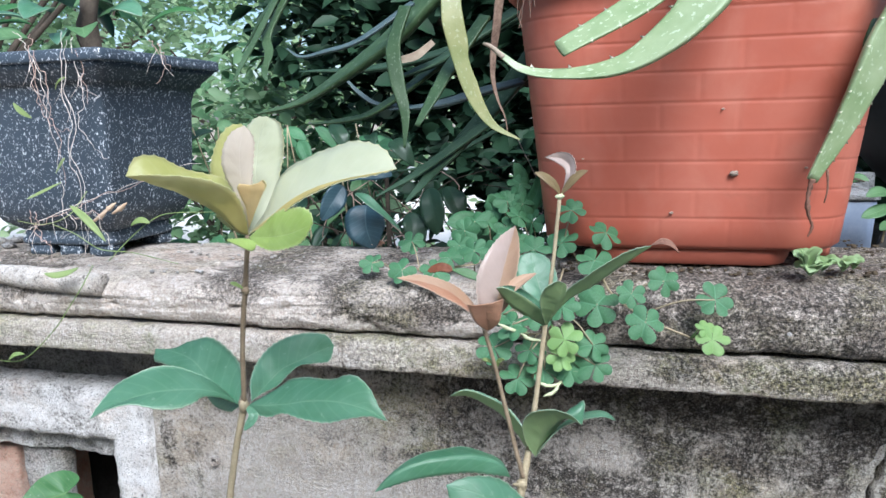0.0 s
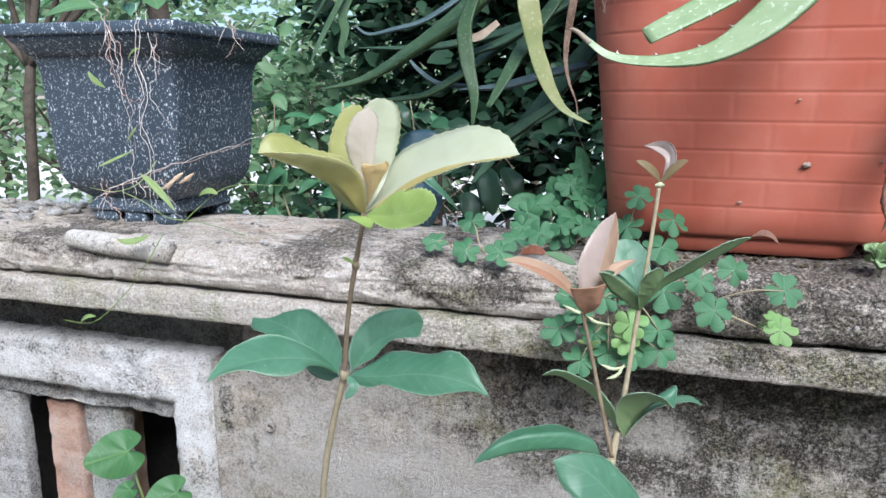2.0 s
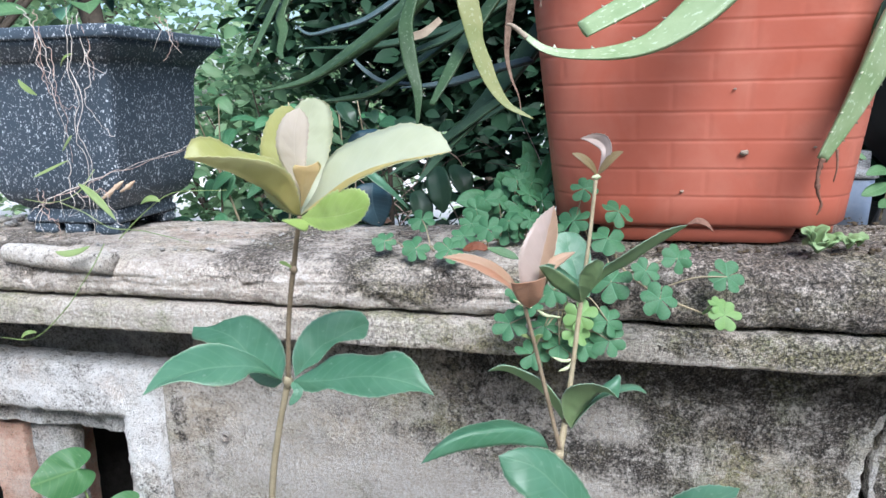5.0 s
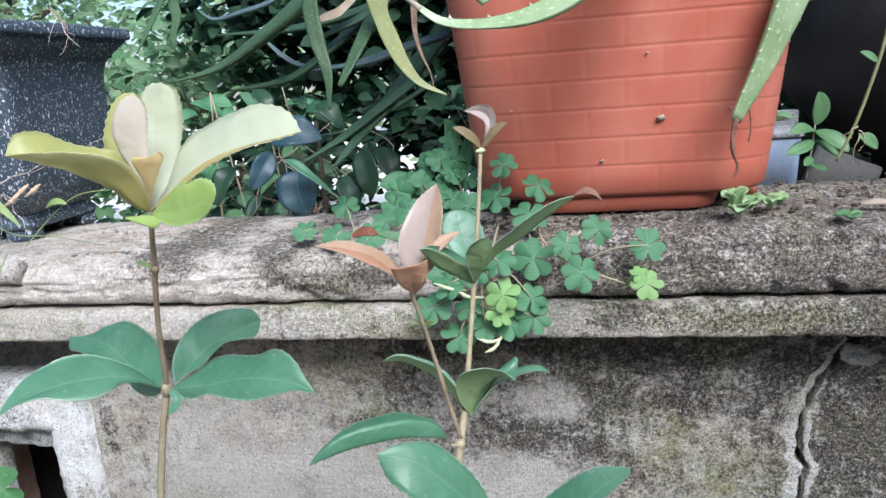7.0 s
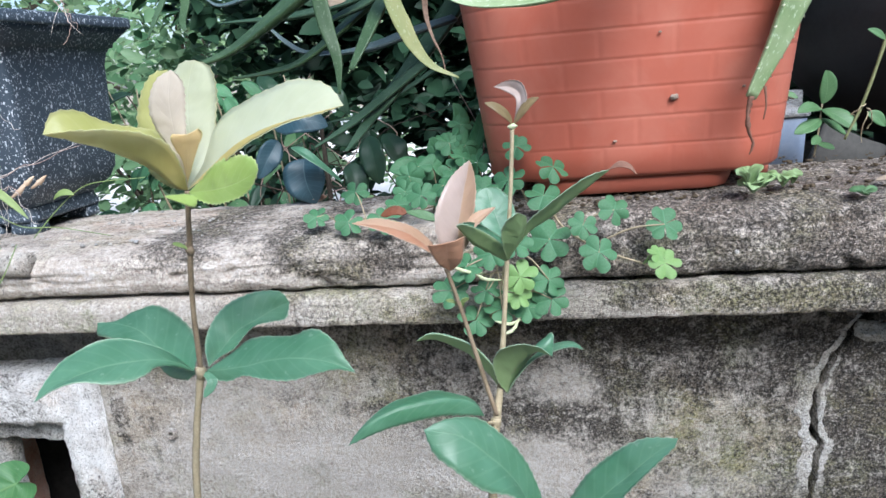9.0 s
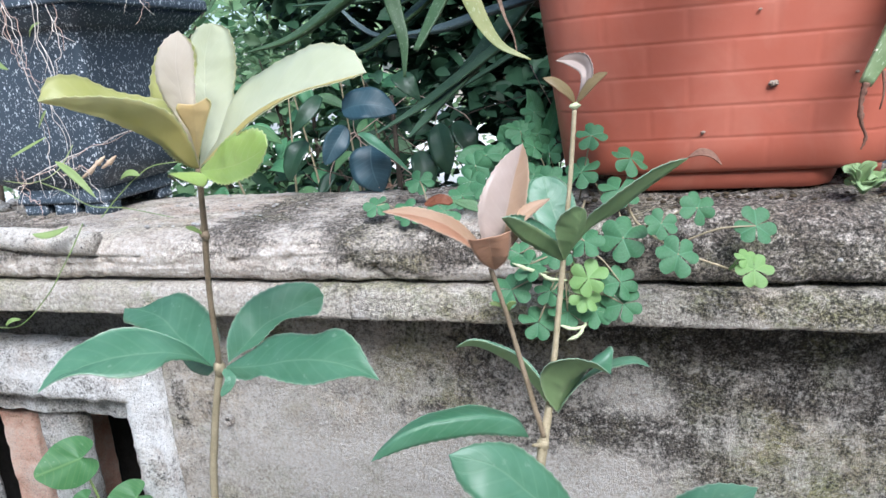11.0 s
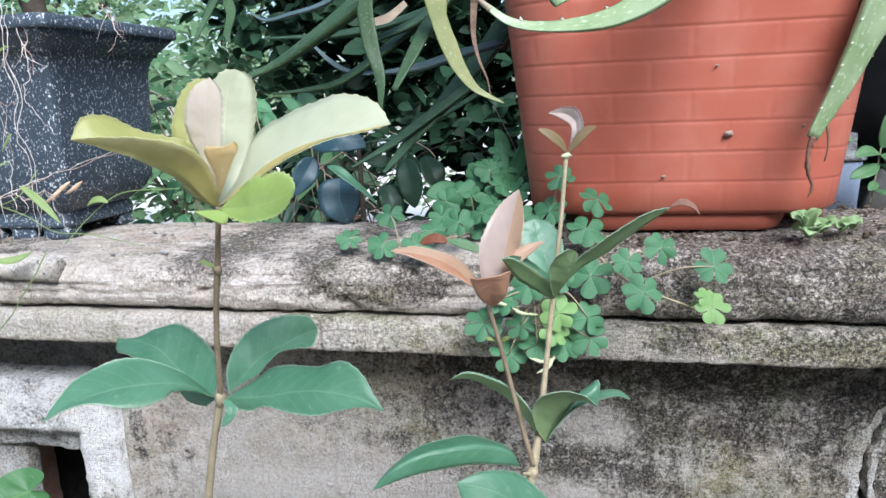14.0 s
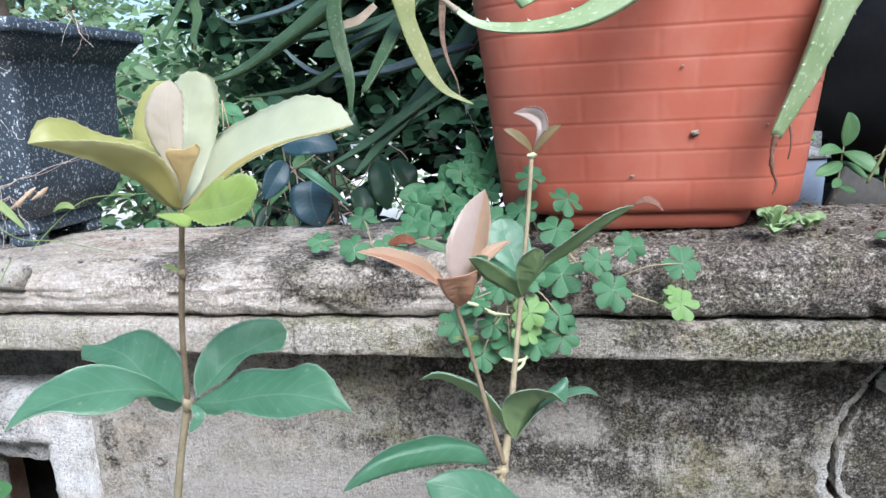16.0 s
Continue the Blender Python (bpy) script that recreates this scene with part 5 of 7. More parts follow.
ROW = "osmanthus seedlings before the wall"
seedling_a = thing("osmanthus_seedling", (-0.112, 0.336, 0.0), "slender osmanthus seedling, green lower leaves and yellow young tip", "seedling", ROW)
stem(seedling_a, [(-0.109, 0.336, 0.0), (-0.108, 0.335, 0.4), (-0.1045, 0.335, 0.560), (-0.1014, 0.3350, 0.6096), (-0.0975, 0.3350, 0.6321), (-0.0940, 0.3350, 0.6484), (-0.0893, 0.3350, 0.6670)], [0.0026, 0.0022, 0.0019, 0.0018, 0.0017, 0.0016, 0.0018], M_STEM, "tan-green lower stem")
stem(seedling_a, [(-0.0893, 0.3350, 0.6670), (-0.0849, 0.3270, 0.7020), (-0.0818, 0.3220, 0.7173), (-0.0787, 0.3180, 0.7305), (-0.0754, 0.3120, 0.7434), (-0.0717, 0.3050, 0.7562)], [0.0013, 0.0012, 0.0012, 0.0013, 0.0011, 0.0011], M_STEMB, "grey-brown upper stem")
part("node", lump((-0.0893, 0.3345, 0.667), 0.0026, 2, (1, 1, 1.3), 10), M_STEM, seedling_a)
part("node", lump((-0.0789, 0.3180, 0.7298), 0.0018, 4, (1, 1, 1.5), 10), M_STEMB, seedling_a)
rail_leaf(seedling_a, [(-0.0867, 0.3350, 0.6669), (-0.0768, 0.3290, 0.6691), (-0.0660, 0.3240, 0.6714), (-0.0531, 0.3180, 0.6754), (-0.0385, 0.3110, 0.6778), (-0.0259, 0.3060, 0.6765), (-0.0149, 0.3020, 0.6723)], [(-0.0762, 0.3380, 0.6726), (-0.0678, 0.3400, 0.6777), (-0.0556, 0.3340, 0.6805), (-0.0438, 0.3260, 0.6834), (-0.0326, 0.3200, 0.6873), (-0.0240, 0.3120, 0.6844), (-0.0185, 0.3050, 0.6771)], [(-0.0813, 0.3310, 0.6639), (-0.0745, 0.3260, 0.6645), (-0.0668, 0.3210, 0.6685), (-0.0562, 0.3140, 0.6686), (-0.0438, 0.3070, 0.6697), (-0.0321, 0.3030, 0.6732), (-0.0223, 0.3020, 0.6745)], M_OLD, M_OLDUNDER, "", wave=0.05)
rail_leaf(seedling_a, [(-0.0925, 0.3350, 0.6676), (-0.0970, 0.3300, 0.6740), (-0.1042, 0.3240, 0.6792), (-0.1145, 0.3180, 0.6815), (-0.1251, 0.3110, 0.6829), (-0.1358, 0.3050, 0.6812), (-0.1478, 0.3010, 0.6754)], [(-0.0988, 0.3280, 0.6739), (-0.1040, 0.3210, 0.6771), (-0.1055, 0.3140, 0.6769), (-0.1111, 0.3080, 0.6770), (-0.1193, 0.3040, 0.6790), (-0.1279, 0.3020, 0.6814), (-0.1378, 0.3000, 0.6804)], [(-0.0976, 0.3360, 0.6725), (-0.1045, 0.3360, 0.6793), (-0.1138, 0.3360, 0.6847), (-0.1240, 0.3320, 0.6880), (-0.1341, 0.3250, 0.6885), (-0.1404, 0.3160, 0.6869), (-0.1444, 0.3070, 0.6815)], M_OLD, M_OLDUNDER, "", wave=0.05)
rail_leaf(seedling_a, [(-0.0861, 0.3370, 0.6681), (-0.0837, 0.3500, 0.6696), (-0.0762, 0.3620, 0.6755), (-0.0687, 0.3710, 0.6769), (-0.0606, 0.3800, 0.6789), (-0.0531, 0.3860, 0.6801)], [(-0.0888, 0.3460, 0.6740), (-0.0887, 0.3560, 0.6800), (-0.0834, 0.3660, 0.6865), (-0.0758, 0.3750, 0.6890), (-0.0660, 0.3810, 0.6891), (-0.0570, 0.3850, 0.6865)], [(-0.0828, 0.3460, 0.6688), (-0.0772, 0.3530, 0.6698), (-0.0733, 0.3600, 0.6729), (-0.0688, 0.3670, 0.6753), (-0.0620, 0.3740, 0.6742), (-0.0553, 0.3810, 0.6730)], M_OLD, M_OLDUNDER, "", wave=0.04)
rail_leaf(seedling_a, [(-0.0931, 0.3370, 0.6667), (-0.1019, 0.3450, 0.6698), (-0.1133, 0.3540, 0.6738), (-0.1246, 0.3640, 0.6801), (-0.1383, 0.3740, 0.6818), (-0.1523, 0.3820, 0.6811)], [(-0.0989, 0.3400, 0.6671), (-0.1084, 0.3460, 0.6706), (-0.1210, 0.3540, 0.6731), (-0.1329, 0.3620, 0.6756), (-0.1432, 0.3700, 0.6765), (-0.1519, 0.3780, 0.6763)], [(-0.0926, 0.3460, 0.6729), (-0.0970, 0.3560, 0.6804), (-0.1066, 0.3660, 0.6862), (-0.1188, 0.3740, 0.6896), (-0.1322, 0.3790, 0.6858), (-0.1431, 0.3820, 0.6805)], M_OLD, M_OLDUNDER, "", wave=0.04)
rail_leaf(seedling_a, [(-0.0714, 0.3050, 0.7564), (-0.0807, 0.3150, 0.7620), (-0.0899, 0.3210, 0.7683)], [(-0.0771, 0.3110, 0.7565), (-0.0840, 0.3140, 0.7596), (-0.0897, 0.3190, 0.7643)], [(-0.0771, 0.3180, 0.7636), (-0.0838, 0.3220, 0.7702)], M_YOUNG, M_YOUNGUNDER, "yellow-green young leaf", teeth=0.00055)
rail_leaf(seedling_a, [(-0.0714, 0.3050, 0.7564), (-0.0703, 0.3160, 0.7679), (-0.0706, 0.3210, 0.7842), (-0.0688, 0.3230, 0.7965), (-0.0651, 0.3230, 0.8061)], [(-0.0744, 0.3180, 0.7678), (-0.0788, 0.3240, 0.7843), (-0.0770, 0.3260, 0.7984), (-0.0711, 0.3250, 0.8052)], [(-0.0631, 0.3170, 0.7693), (-0.0595, 0.3190, 0.7830), (-0.0574, 0.3200, 0.7952), (-0.0595, 0.3220, 0.8032)], M_PALE, M_YOUNGUNDER, "pale young leaf", teeth=0.00055)
rail_leaf(seedling_a, [(-0.0714, 0.3050, 0.7564), (-0.0804, 0.3160, 0.7723), (-0.0808, 0.3200, 0.7896), (-0.0759, 0.3210, 0.8031)], [(-0.0843, 0.3170, 0.7698), (-0.0901, 0.3180, 0.7817), (-0.0888, 0.3190, 0.7903), (-0.0851, 0.3200, 0.7985), (-0.0809, 0.3210, 0.8024)], [(-0.0754, 0.3190, 0.7719), (-0.0737, 0.3230, 0.7884), (-0.0733, 0.3220, 0.7996)], M_YOUNG, M_YOUNGUNDER, "yellow-green young leaf", teeth=0.00055)
rail_leaf(seedling_a, [(-0.0714, 0.3050, 0.7564), (-0.0701, 0.3020, 0.7676), (-0.0703, 0.2980, 0.7802), (-0.0695, 0.2960, 0.7925), (-0.0671, 0.2960, 0.8025)], [(-0.0728, 0.3000, 0.7718), (-0.0775, 0.2990, 0.7819), (-0.0777, 0.2980, 0.7908), (-0.0735, 0.2970, 0.7992)], [(-0.0676, 0.2990, 0.7724), (-0.0655, 0.2980, 0.7849), (-0.0641, 0.2970, 0.7979)], M_BUD, M_BUD, "beige-pink unfolding leaf")
rail_leaf(seedling_a, [(-0.0705, 0.3030, 0.7595), (-0.0673, 0.2970, 0.7696), (-0.0648, 0.2930, 0.7787)], [(-0.0693, 0.2970, 0.7693), (-0.0704, 0.2940, 0.7746), (-0.0706, 0.2920, 0.7781), (-0.0696, 0.2920, 0.7794)], [(-0.0660, 0.2980, 0.7666), (-0.0621, 0.2950, 0.7732), (-0.0589, 0.2930, 0.7789), (-0.0602, 0.2930, 0.7806)], M_ORANGE, M_ORANGE, "small orange-tan leaf", blunt=True, teeth=0.0)
rail_leaf(seedling_a, [(-0.0714, 0.3050, 0.7564), (-0.0591, 0.3000, 0.7656), (-0.0480, 0.2960, 0.7731), (-0.0375, 0.2920, 0.7777), (-0.0256, 0.2880, 0.7808), (-0.0152, 0.2850, 0.7827), (-0.0050, 0.2830, 0.7845)], [(-0.0658, 0.3120, 0.7651), (-0.0594, 0.3180, 0.7795), (-0.0485, 0.3160, 0.7871), (-0.0351, 0.3100, 0.7924), (-0.0213, 0.3020, 0.7946), (-0.0105, 0.2920, 0.7918)], [(-0.0588, 0.2980, 0.7635), (-0.0473, 0.2910, 0.7709), (-0.0369, 0.2870, 0.7765), (-0.0263, 0.2850, 0.7802), (-0.0151, 0.2840, 0.7822)], M_PALE, M_YOUNGUNDER, "pale young leaf", teeth=0.00055, right_mat=M_YOUNGUNDER)
rail_leaf(seedling_a, [(-0.0714, 0.3050, 0.7564), (-0.0751, 0.3020, 0.7585), (-0.0806, 0.2990, 0.7656), (-0.0884, 0.2950, 0.7721), (-0.0960, 0.2910, 0.7771), (-0.1042, 0.2870, 0.7809), (-0.1123, 0.2850, 0.7839)], [(-0.0701, 0.2980, 0.7653), (-0.0713, 0.2930, 0.7739), (-0.0750, 0.2880, 0.7792), (-0.0818, 0.2840, 0.7825), (-0.0914, 0.2810, 0.7838), (-0.1025, 0.2820, 0.7845)], [(-0.0748, 0.3100, 0.7702), (-0.0819, 0.3120, 0.7794), (-0.0897, 0.3080, 0.7826), (-0.0971, 0.3020, 0.7863), (-0.1042, 0.2960, 0.7909), (-0.1100, 0.2900, 0.7906)], M_YOUNG, M_YOUNGUNDER, "yellow-green young leaf", teeth=0.00055)
rail_leaf(seedling_a, [(-0.0709, 0.3040, 0.7555), (-0.0611, 0.2970, 0.7565), (-0.0515, 0.2890, 0.7586), (-0.0437, 0.2830, 0.7615), (-0.0379, 0.2790, 0.7648)], [(-0.0649, 0.3010, 0.7602), (-0.0564, 0.2970, 0.7666), (-0.0477, 0.2910, 0.7694), (-0.0404, 0.2850, 0.7685)], [(-0.0662, 0.2990, 0.7531), (-0.0584, 0.2920, 0.7519), (-0.0492, 0.2850, 0.7542), (-0.0416, 0.2800, 0.7584)], M_LIME, M_YOUNGUNDER, "bright lime young leaf", teeth=0.00055, wave=0.06)
rail_leaf(seedling_a, [(-0.0668, 0.3000, 0.7534), (-0.0713, 0.2960, 0.7545), (-0.0765, 0.2910, 0.7568)], [(-0.0680, 0.2980, 0.7509), (-0.0724, 0.2940, 0.7537)], [(-0.0696, 0.2990, 0.7554), (-0.0734, 0.2950, 0.7563)], M_LIME, M_YOUNGUNDER, "bright lime young leaf", teeth=0.00055)
leaf(seedling_a, [(-0.0934, 0.3400, 0.6643), (-0.1076, 0.3520, 0.6640), (-0.1198, 0.3640, 0.6690)], [0, 0.005, 0], [0, 0.005, 0], (0, 0.5, 0.8), (0, -0.5, -0.8), (0, -0.7, 0.6), M_OLD, M_OLDUNDER)
leaf(seedling_a, [(-0.0869, 0.3340, 0.6668), (-0.0832, 0.3300, 0.6634), (-0.0873, 0.3270, 0.6571)], [0, 0.0025, 0], [0, 0.0022, 0], (-0.9, 0, 0.1), (0.9, -0.1, 0), (0, -0.9, 0.3), M_OLD, M_OLD)
leaf(seedling_a, [(-0.0794, 0.3170, 0.7301), (-0.0816, 0.3160, 0.7321), (-0.0847, 0.3150, 0.7333)], [0, 0.001, 0], [0, 0.001, 0], (-0.4, 0, 0.6), (0.4, 0, -0.6), (0, -1, 0.3), M_GRASS, M_GRASS, "tiny pale bract")

seedling_b = thing("osmanthus_seedling", (0.040, 0.327, 0.0), "osmanthus seedling with a copper-red side shoot and green leaves", "seedling", ROW)
stem(seedling_b, [(0.040, 0.327, 0.0), (0.040, 0.326, 0.4), (0.0425, 0.326, 0.60), (0.0465, 0.3270, 0.6269), (0.0503, 0.3330, 0.6424)], [0.0028, 0.0025, 0.0023, 0.0021, 0.0017], M_STEMPALE, "pale tan lower stem")
stem(seedling_b, [(0.0503, 0.3330, 0.6424), (0.0555, 0.3410, 0.6730), (0.0600, 0.3480, 0.7016), (0.0643, 0.3520, 0.7328), (0.0679, 0.3560, 0.7641)], [0.0015, 0.0013, 0.0012, 0.0010, 0.0010], M_STEMPALE)
stem(seedling_b, [(0.0470, 0.3270, 0.6310), (0.0404, 0.3300, 0.6589), (0.0343, 0.3320, 0.6858), (0.0292, 0.3300, 0.7055)], [0.0012, 0.0011, 0.0010, 0.0010], M_STEMB, "brown side shoot")
stem(seedling_b, [(0.0465, 0.3270, 0.6265), (0.0441, 0.3250, 0.6285), (0.0420, 0.3225, 0.6300)], [0.0011, 0.0009, 0.0007], M_STEMPALE)
part("node", lump((0.0677, 0.3555, 0.7645), 0.0017, 7, (1.4, 1, 0.8), 9), M_CREAM, seedling_b, "pale budding node")
part("node", lump((0.0464, 0.3270, 0.6275), 0.0025, 5, (1, 1, 1.3), 9), M_STEMPALE, seedling_b)
rail_leaf(seedling_b, [(0.0302, 0.3300, 0.7048), (0.0349, 0.3290, 0.7170), (0.0371, 0.3310, 0.7283), (0.0404, 0.3360, 0.7390), (0.0453, 0.3460, 0.7519)], [(0.0270, 0.3260, 0.7157), (0.0259, 0.3250, 0.7289), (0.0292, 0.3290, 0.7388), (0.0364, 0.3370, 0.7471)], [(0.0404, 0.3350, 0.7152), (0.0442, 0.3400, 0.7236), (0.0464, 0.3440, 0.7349), (0.0468, 0.3470, 0.7452)], M_PINK, M_RED, "pink-grey young leaf", right_mat=M_TAN)
rail_leaf(seedling_b, [(0.0286, 0.3290, 0.7076), (0.0212, 0.3260, 0.7178), (0.0131, 0.3240, 0.7253), (0.0029, 0.3210, 0.7302), (-0.0100, 0.3180, 0.7335)], [(0.0221, 0.3220, 0.7160), (0.0128, 0.3190, 0.7229), (0.0028, 0.3170, 0.7287), (-0.0041, 0.3170, 0.7318)], [(0.0244, 0.3310, 0.7172), (0.0174, 0.3310, 0.7251), (0.0087, 0.3280, 0.7303), (-0.0003, 0.3240, 0.7333)], M_TAN, M_RED, "copper-tan young leaf", left_mat=M_RED)
rail_leaf(seedling_b, [(0.0309, 0.3280, 0.7049), (0.0299, 0.3210, 0.7143), (0.0294, 0.3160, 0.7213)], [(0.0251, 0.3220, 0.7113), (0.0214, 0.3180, 0.7204)], [(0.0357, 0.3220, 0.7110), (0.0377, 0.3180, 0.7228)], M_RED, M_RED, "copper-red young leaf", blunt=True)
rail_leaf(seedling_b, [(0.0357, 0.3310, 0.7140), (0.0408, 0.3330, 0.7235), (0.0471, 0.3350, 0.7272), (0.0546, 0.3360, 0.7306)], [(0.0394, 0.3350, 0.7245), (0.0466, 0.3370, 0.7291)], [(0.0431, 0.3320, 0.7222), (0.0496, 0.3330, 0.7273)], M_TAN, M_TAN, "copper-tan young leaf")
rail_leaf(seedling_b, [(0.0600, 0.3480, 0.7008), (0.0514, 0.3400, 0.7078), (0.0420, 0.3300, 0.7161), (0.0346, 0.3200, 0.7276)], [(0.0579, 0.3400, 0.7101), (0.0508, 0.3320, 0.7182), (0.0431, 0.3240, 0.7248), (0.0377, 0.3200, 0.7277)], [(0.0613, 0.3530, 0.7071), (0.0551, 0.3480, 0.7153), (0.0471, 0.3380, 0.7226), (0.0399, 0.3270, 0.7269)], M_OLD, M_OLDUNDER, "")
rail_leaf(seedling_b, [(0.0602, 0.3490, 0.7018), (0.0593, 0.3570, 0.7139), (0.0562, 0.3630, 0.7256), (0.0545, 0.3670, 0.7345)], [(0.0548, 0.3520, 0.7101), (0.0487, 0.3580, 0.7191), (0.0460, 0.3620, 0.7274), (0.0493, 0.3660, 0.7330)], [(0.0649, 0.3560, 0.7088), (0.0678, 0.3620, 0.7176), (0.0668, 0.3660, 0.7260), (0.0613, 0.3680, 0.7331)], M_OLD, M_OLDUNDER, "", wave=0.04)
rail_leaf(seedling_b, [(0.0603, 0.3470, 0.7016), (0.0632, 0.3410, 0.7092), (0.0652, 0.3350, 0.7182), (0.0663, 0.3310, 0.7269)], [(0.0642, 0.3480, 0.7066), (0.0684, 0.3440, 0.7153), (0.0683, 0.3360, 0.7240)], [(0.0570, 0.3370, 0.7113), (0.0555, 0.3280, 0.7211), (0.0586, 0.3250, 0.7269), (0.0625, 0.3270, 0.7286)], M_OLD, M_OLDUNDER, "")
rail_leaf(seedling_b, [(0.0605, 0.3480, 0.7021), (0.0711, 0.3450, 0.7152), (0.0805, 0.3430, 0.7212), (0.0888, 0.3400, 0.7278), (0.0979, 0.3370, 0.7355), (0.1080, 0.3350, 0.7429)], [(0.0679, 0.3500, 0.7129), (0.0752, 0.3510, 0.7201), (0.0842, 0.3490, 0.7269), (0.0919, 0.3440, 0.7340), (0.0995, 0.3380, 0.7404)], [(0.0656, 0.3450, 0.7125), (0.0709, 0.3390, 0.7227), (0.0787, 0.3340, 0.7297), (0.0870, 0.3320, 0.7358), (0.0969, 0.3320, 0.7414)], M_OLD, M_OLDUNDER, "")
rail_leaf(seedling_b, [(0.0495, 0.3330, 0.6432), (0.0442, 0.3370, 0.6505), (0.0369, 0.3400, 0.6585), (0.0282, 0.3420, 0.6637), (0.0203, 0.3430, 0.6670), (0.0118, 0.3440, 0.6665)], [(0.0480, 0.3310, 0.6534), (0.0431, 0.3320, 0.6607), (0.0360, 0.3340, 0.6671), (0.0276, 0.3370, 0.6702), (0.0190, 0.3400, 0.6710)], [(0.0486, 0.3410, 0.6492), (0.0441, 0.3460, 0.6554), (0.0366, 0.3480, 0.6616), (0.0283, 0.3480, 0.6662), (0.0194, 0.3460, 0.6690)], M_OLD, M_OLDUNDER, "")
rail_leaf(seedling_b, [(0.0533, 0.3330, 0.6390), (0.0559, 0.3290, 0.6505), (0.0607, 0.3260, 0.6582), (0.0672, 0.3240, 0.6628), (0.0745, 0.3230, 0.6598)], [(0.0602, 0.3380, 0.6463), (0.0676, 0.3390, 0.6543), (0.0722, 0.3350, 0.6622), (0.0762, 0.3280, 0.6692)], [(0.0478, 0.3250, 0.6515), (0.0465, 0.3180, 0.6640), (0.0515, 0.3140, 0.6708), (0.0595, 0.3160, 0.6709), (0.0680, 0.3200, 0.6665)], M_OLD, M_OLDUNDER, "")
rail_leaf(seedling_b, [(0.0535, 0.3340, 0.6377), (0.0605, 0.3370, 0.6463), (0.0696, 0.3400, 0.6527), (0.0788, 0.3420, 0.6558), (0.0882, 0.3440, 0.6560), (0.0954, 0.3460, 0.6513)], [(0.0640, 0.3420, 0.6475), (0.0725, 0.3470, 0.6522), (0.0817, 0.3500, 0.6545), (0.0905, 0.3490, 0.6550)], [(0.0573, 0.3310, 0.6457), (0.0658, 0.3330, 0.6535), (0.0766, 0.3370, 0.6558), (0.0879, 0.3420, 0.6553)], M_OLD, M_OLDUNDER, "")
rail_leaf(seedling_b, [(0.0405, 0.3220, 0.6341), (0.0356, 0.3180, 0.6429), (0.0257, 0.3140, 0.6487), (0.0139, 0.3100, 0.6505), (0.0001, 0.3060, 0.6507), (-0.0122, 0.3030, 0.6468), (-0.0219, 0.3020, 0.6383)], [(0.0331, 0.3160, 0.6386), (0.0209, 0.3110, 0.6424), (0.0081, 0.3070, 0.6436), (-0.0044, 0.3040, 0.6430), (-0.0145, 0.3020, 0.6410)], [(0.0361, 0.3250, 0.6413), (0.0250, 0.3260, 0.6458), (0.0147, 0.3240, 0.6490), (0.0027, 0.3180, 0.6495), (-0.0090, 0.3100, 0.6479), (-0.0170, 0.3050, 0.6433)], M_OLD, M_OLDUNDER, "", wave=0.03)
rail_leaf(seedling_b, [(0.0681, 0.3560, 0.7646), (0.0725, 0.3600, 0.7709), (0.0741, 0.3650, 0.7784), (0.0707, 0.3690, 0.7819), (0.0623, 0.3710, 0.7828)], [(0.0712, 0.3620, 0.7708), (0.0716, 0.3640, 0.7770), (0.0683, 0.3670, 0.7799), (0.0652, 0.3690, 0.7818)], [(0.0732, 0.3580, 0.7698), (0.0765, 0.3610, 0.7780), (0.0744, 0.3650, 0.7842), (0.0691, 0.3690, 0.7852)], M_TIPPINK, M_TIPPINK, "pink-grey tip leaf")
rail_leaf(seedling_b, [(0.0681, 0.3560, 0.7646), (0.0645, 0.3550, 0.7706), (0.0605, 0.3540, 0.7742), (0.0552, 0.3545, 0.7766)], [(0.0650, 0.3532, 0.7680), (0.0606, 0.3525, 0.7718), (0.0572, 0.3535, 0.7746)], [(0.0674, 0.3570, 0.7696), (0.0640, 0.3565, 0.7740), (0.0596, 0.3557, 0.7764)], M_TIPOLIVE, M_TIPOLIVE, "olive-brown tip leaf")
rail_leaf(seedling_b, [(0.0681, 0.3560, 0.7646), (0.0722, 0.3570, 0.7694), (0.0760, 0.3580, 0.7735), (0.0822, 0.3595, 0.7765)], [(0.0714, 0.3590, 0.7706), (0.0752, 0.3605, 0.7750), (0.0788, 0.3605, 0.7766)], [(0.0730, 0.3552, 0.7688), (0.0770, 0.3562, 0.7726), (0.0797, 0.3580, 0.7746)], M_TIPOLIVE, M_TIPOLIVE, "olive-brown tip leaf")
leaf(seedling_b, [(0.0308, 0.3720, 0.7189), (0.0220, 0.3740, 0.7224), (0.0141, 0.3760, 0.7244)], [0.002, 0.0028, 0.0005], [0.001, 0.0022, 0.0005], (0, 0.5, 0.8), (0, -0.6, -0.7), (0, -0.5, 0.8), M_WEED, M_WEED)
leaf(seedling_b, [(0.0147, 0.3760, 0.7241), (0.0081, 0.3770, 0.7259), (0.0008, 0.3780, 0.7234)], [0, 0.0022, 0], [0, 0.0028, 0], (0, 0.5, 0.8), (0, -0.6, -0.7), (0, -0.5, 0.8), M_RUST, M_RUST, "rust-red dying leaf")
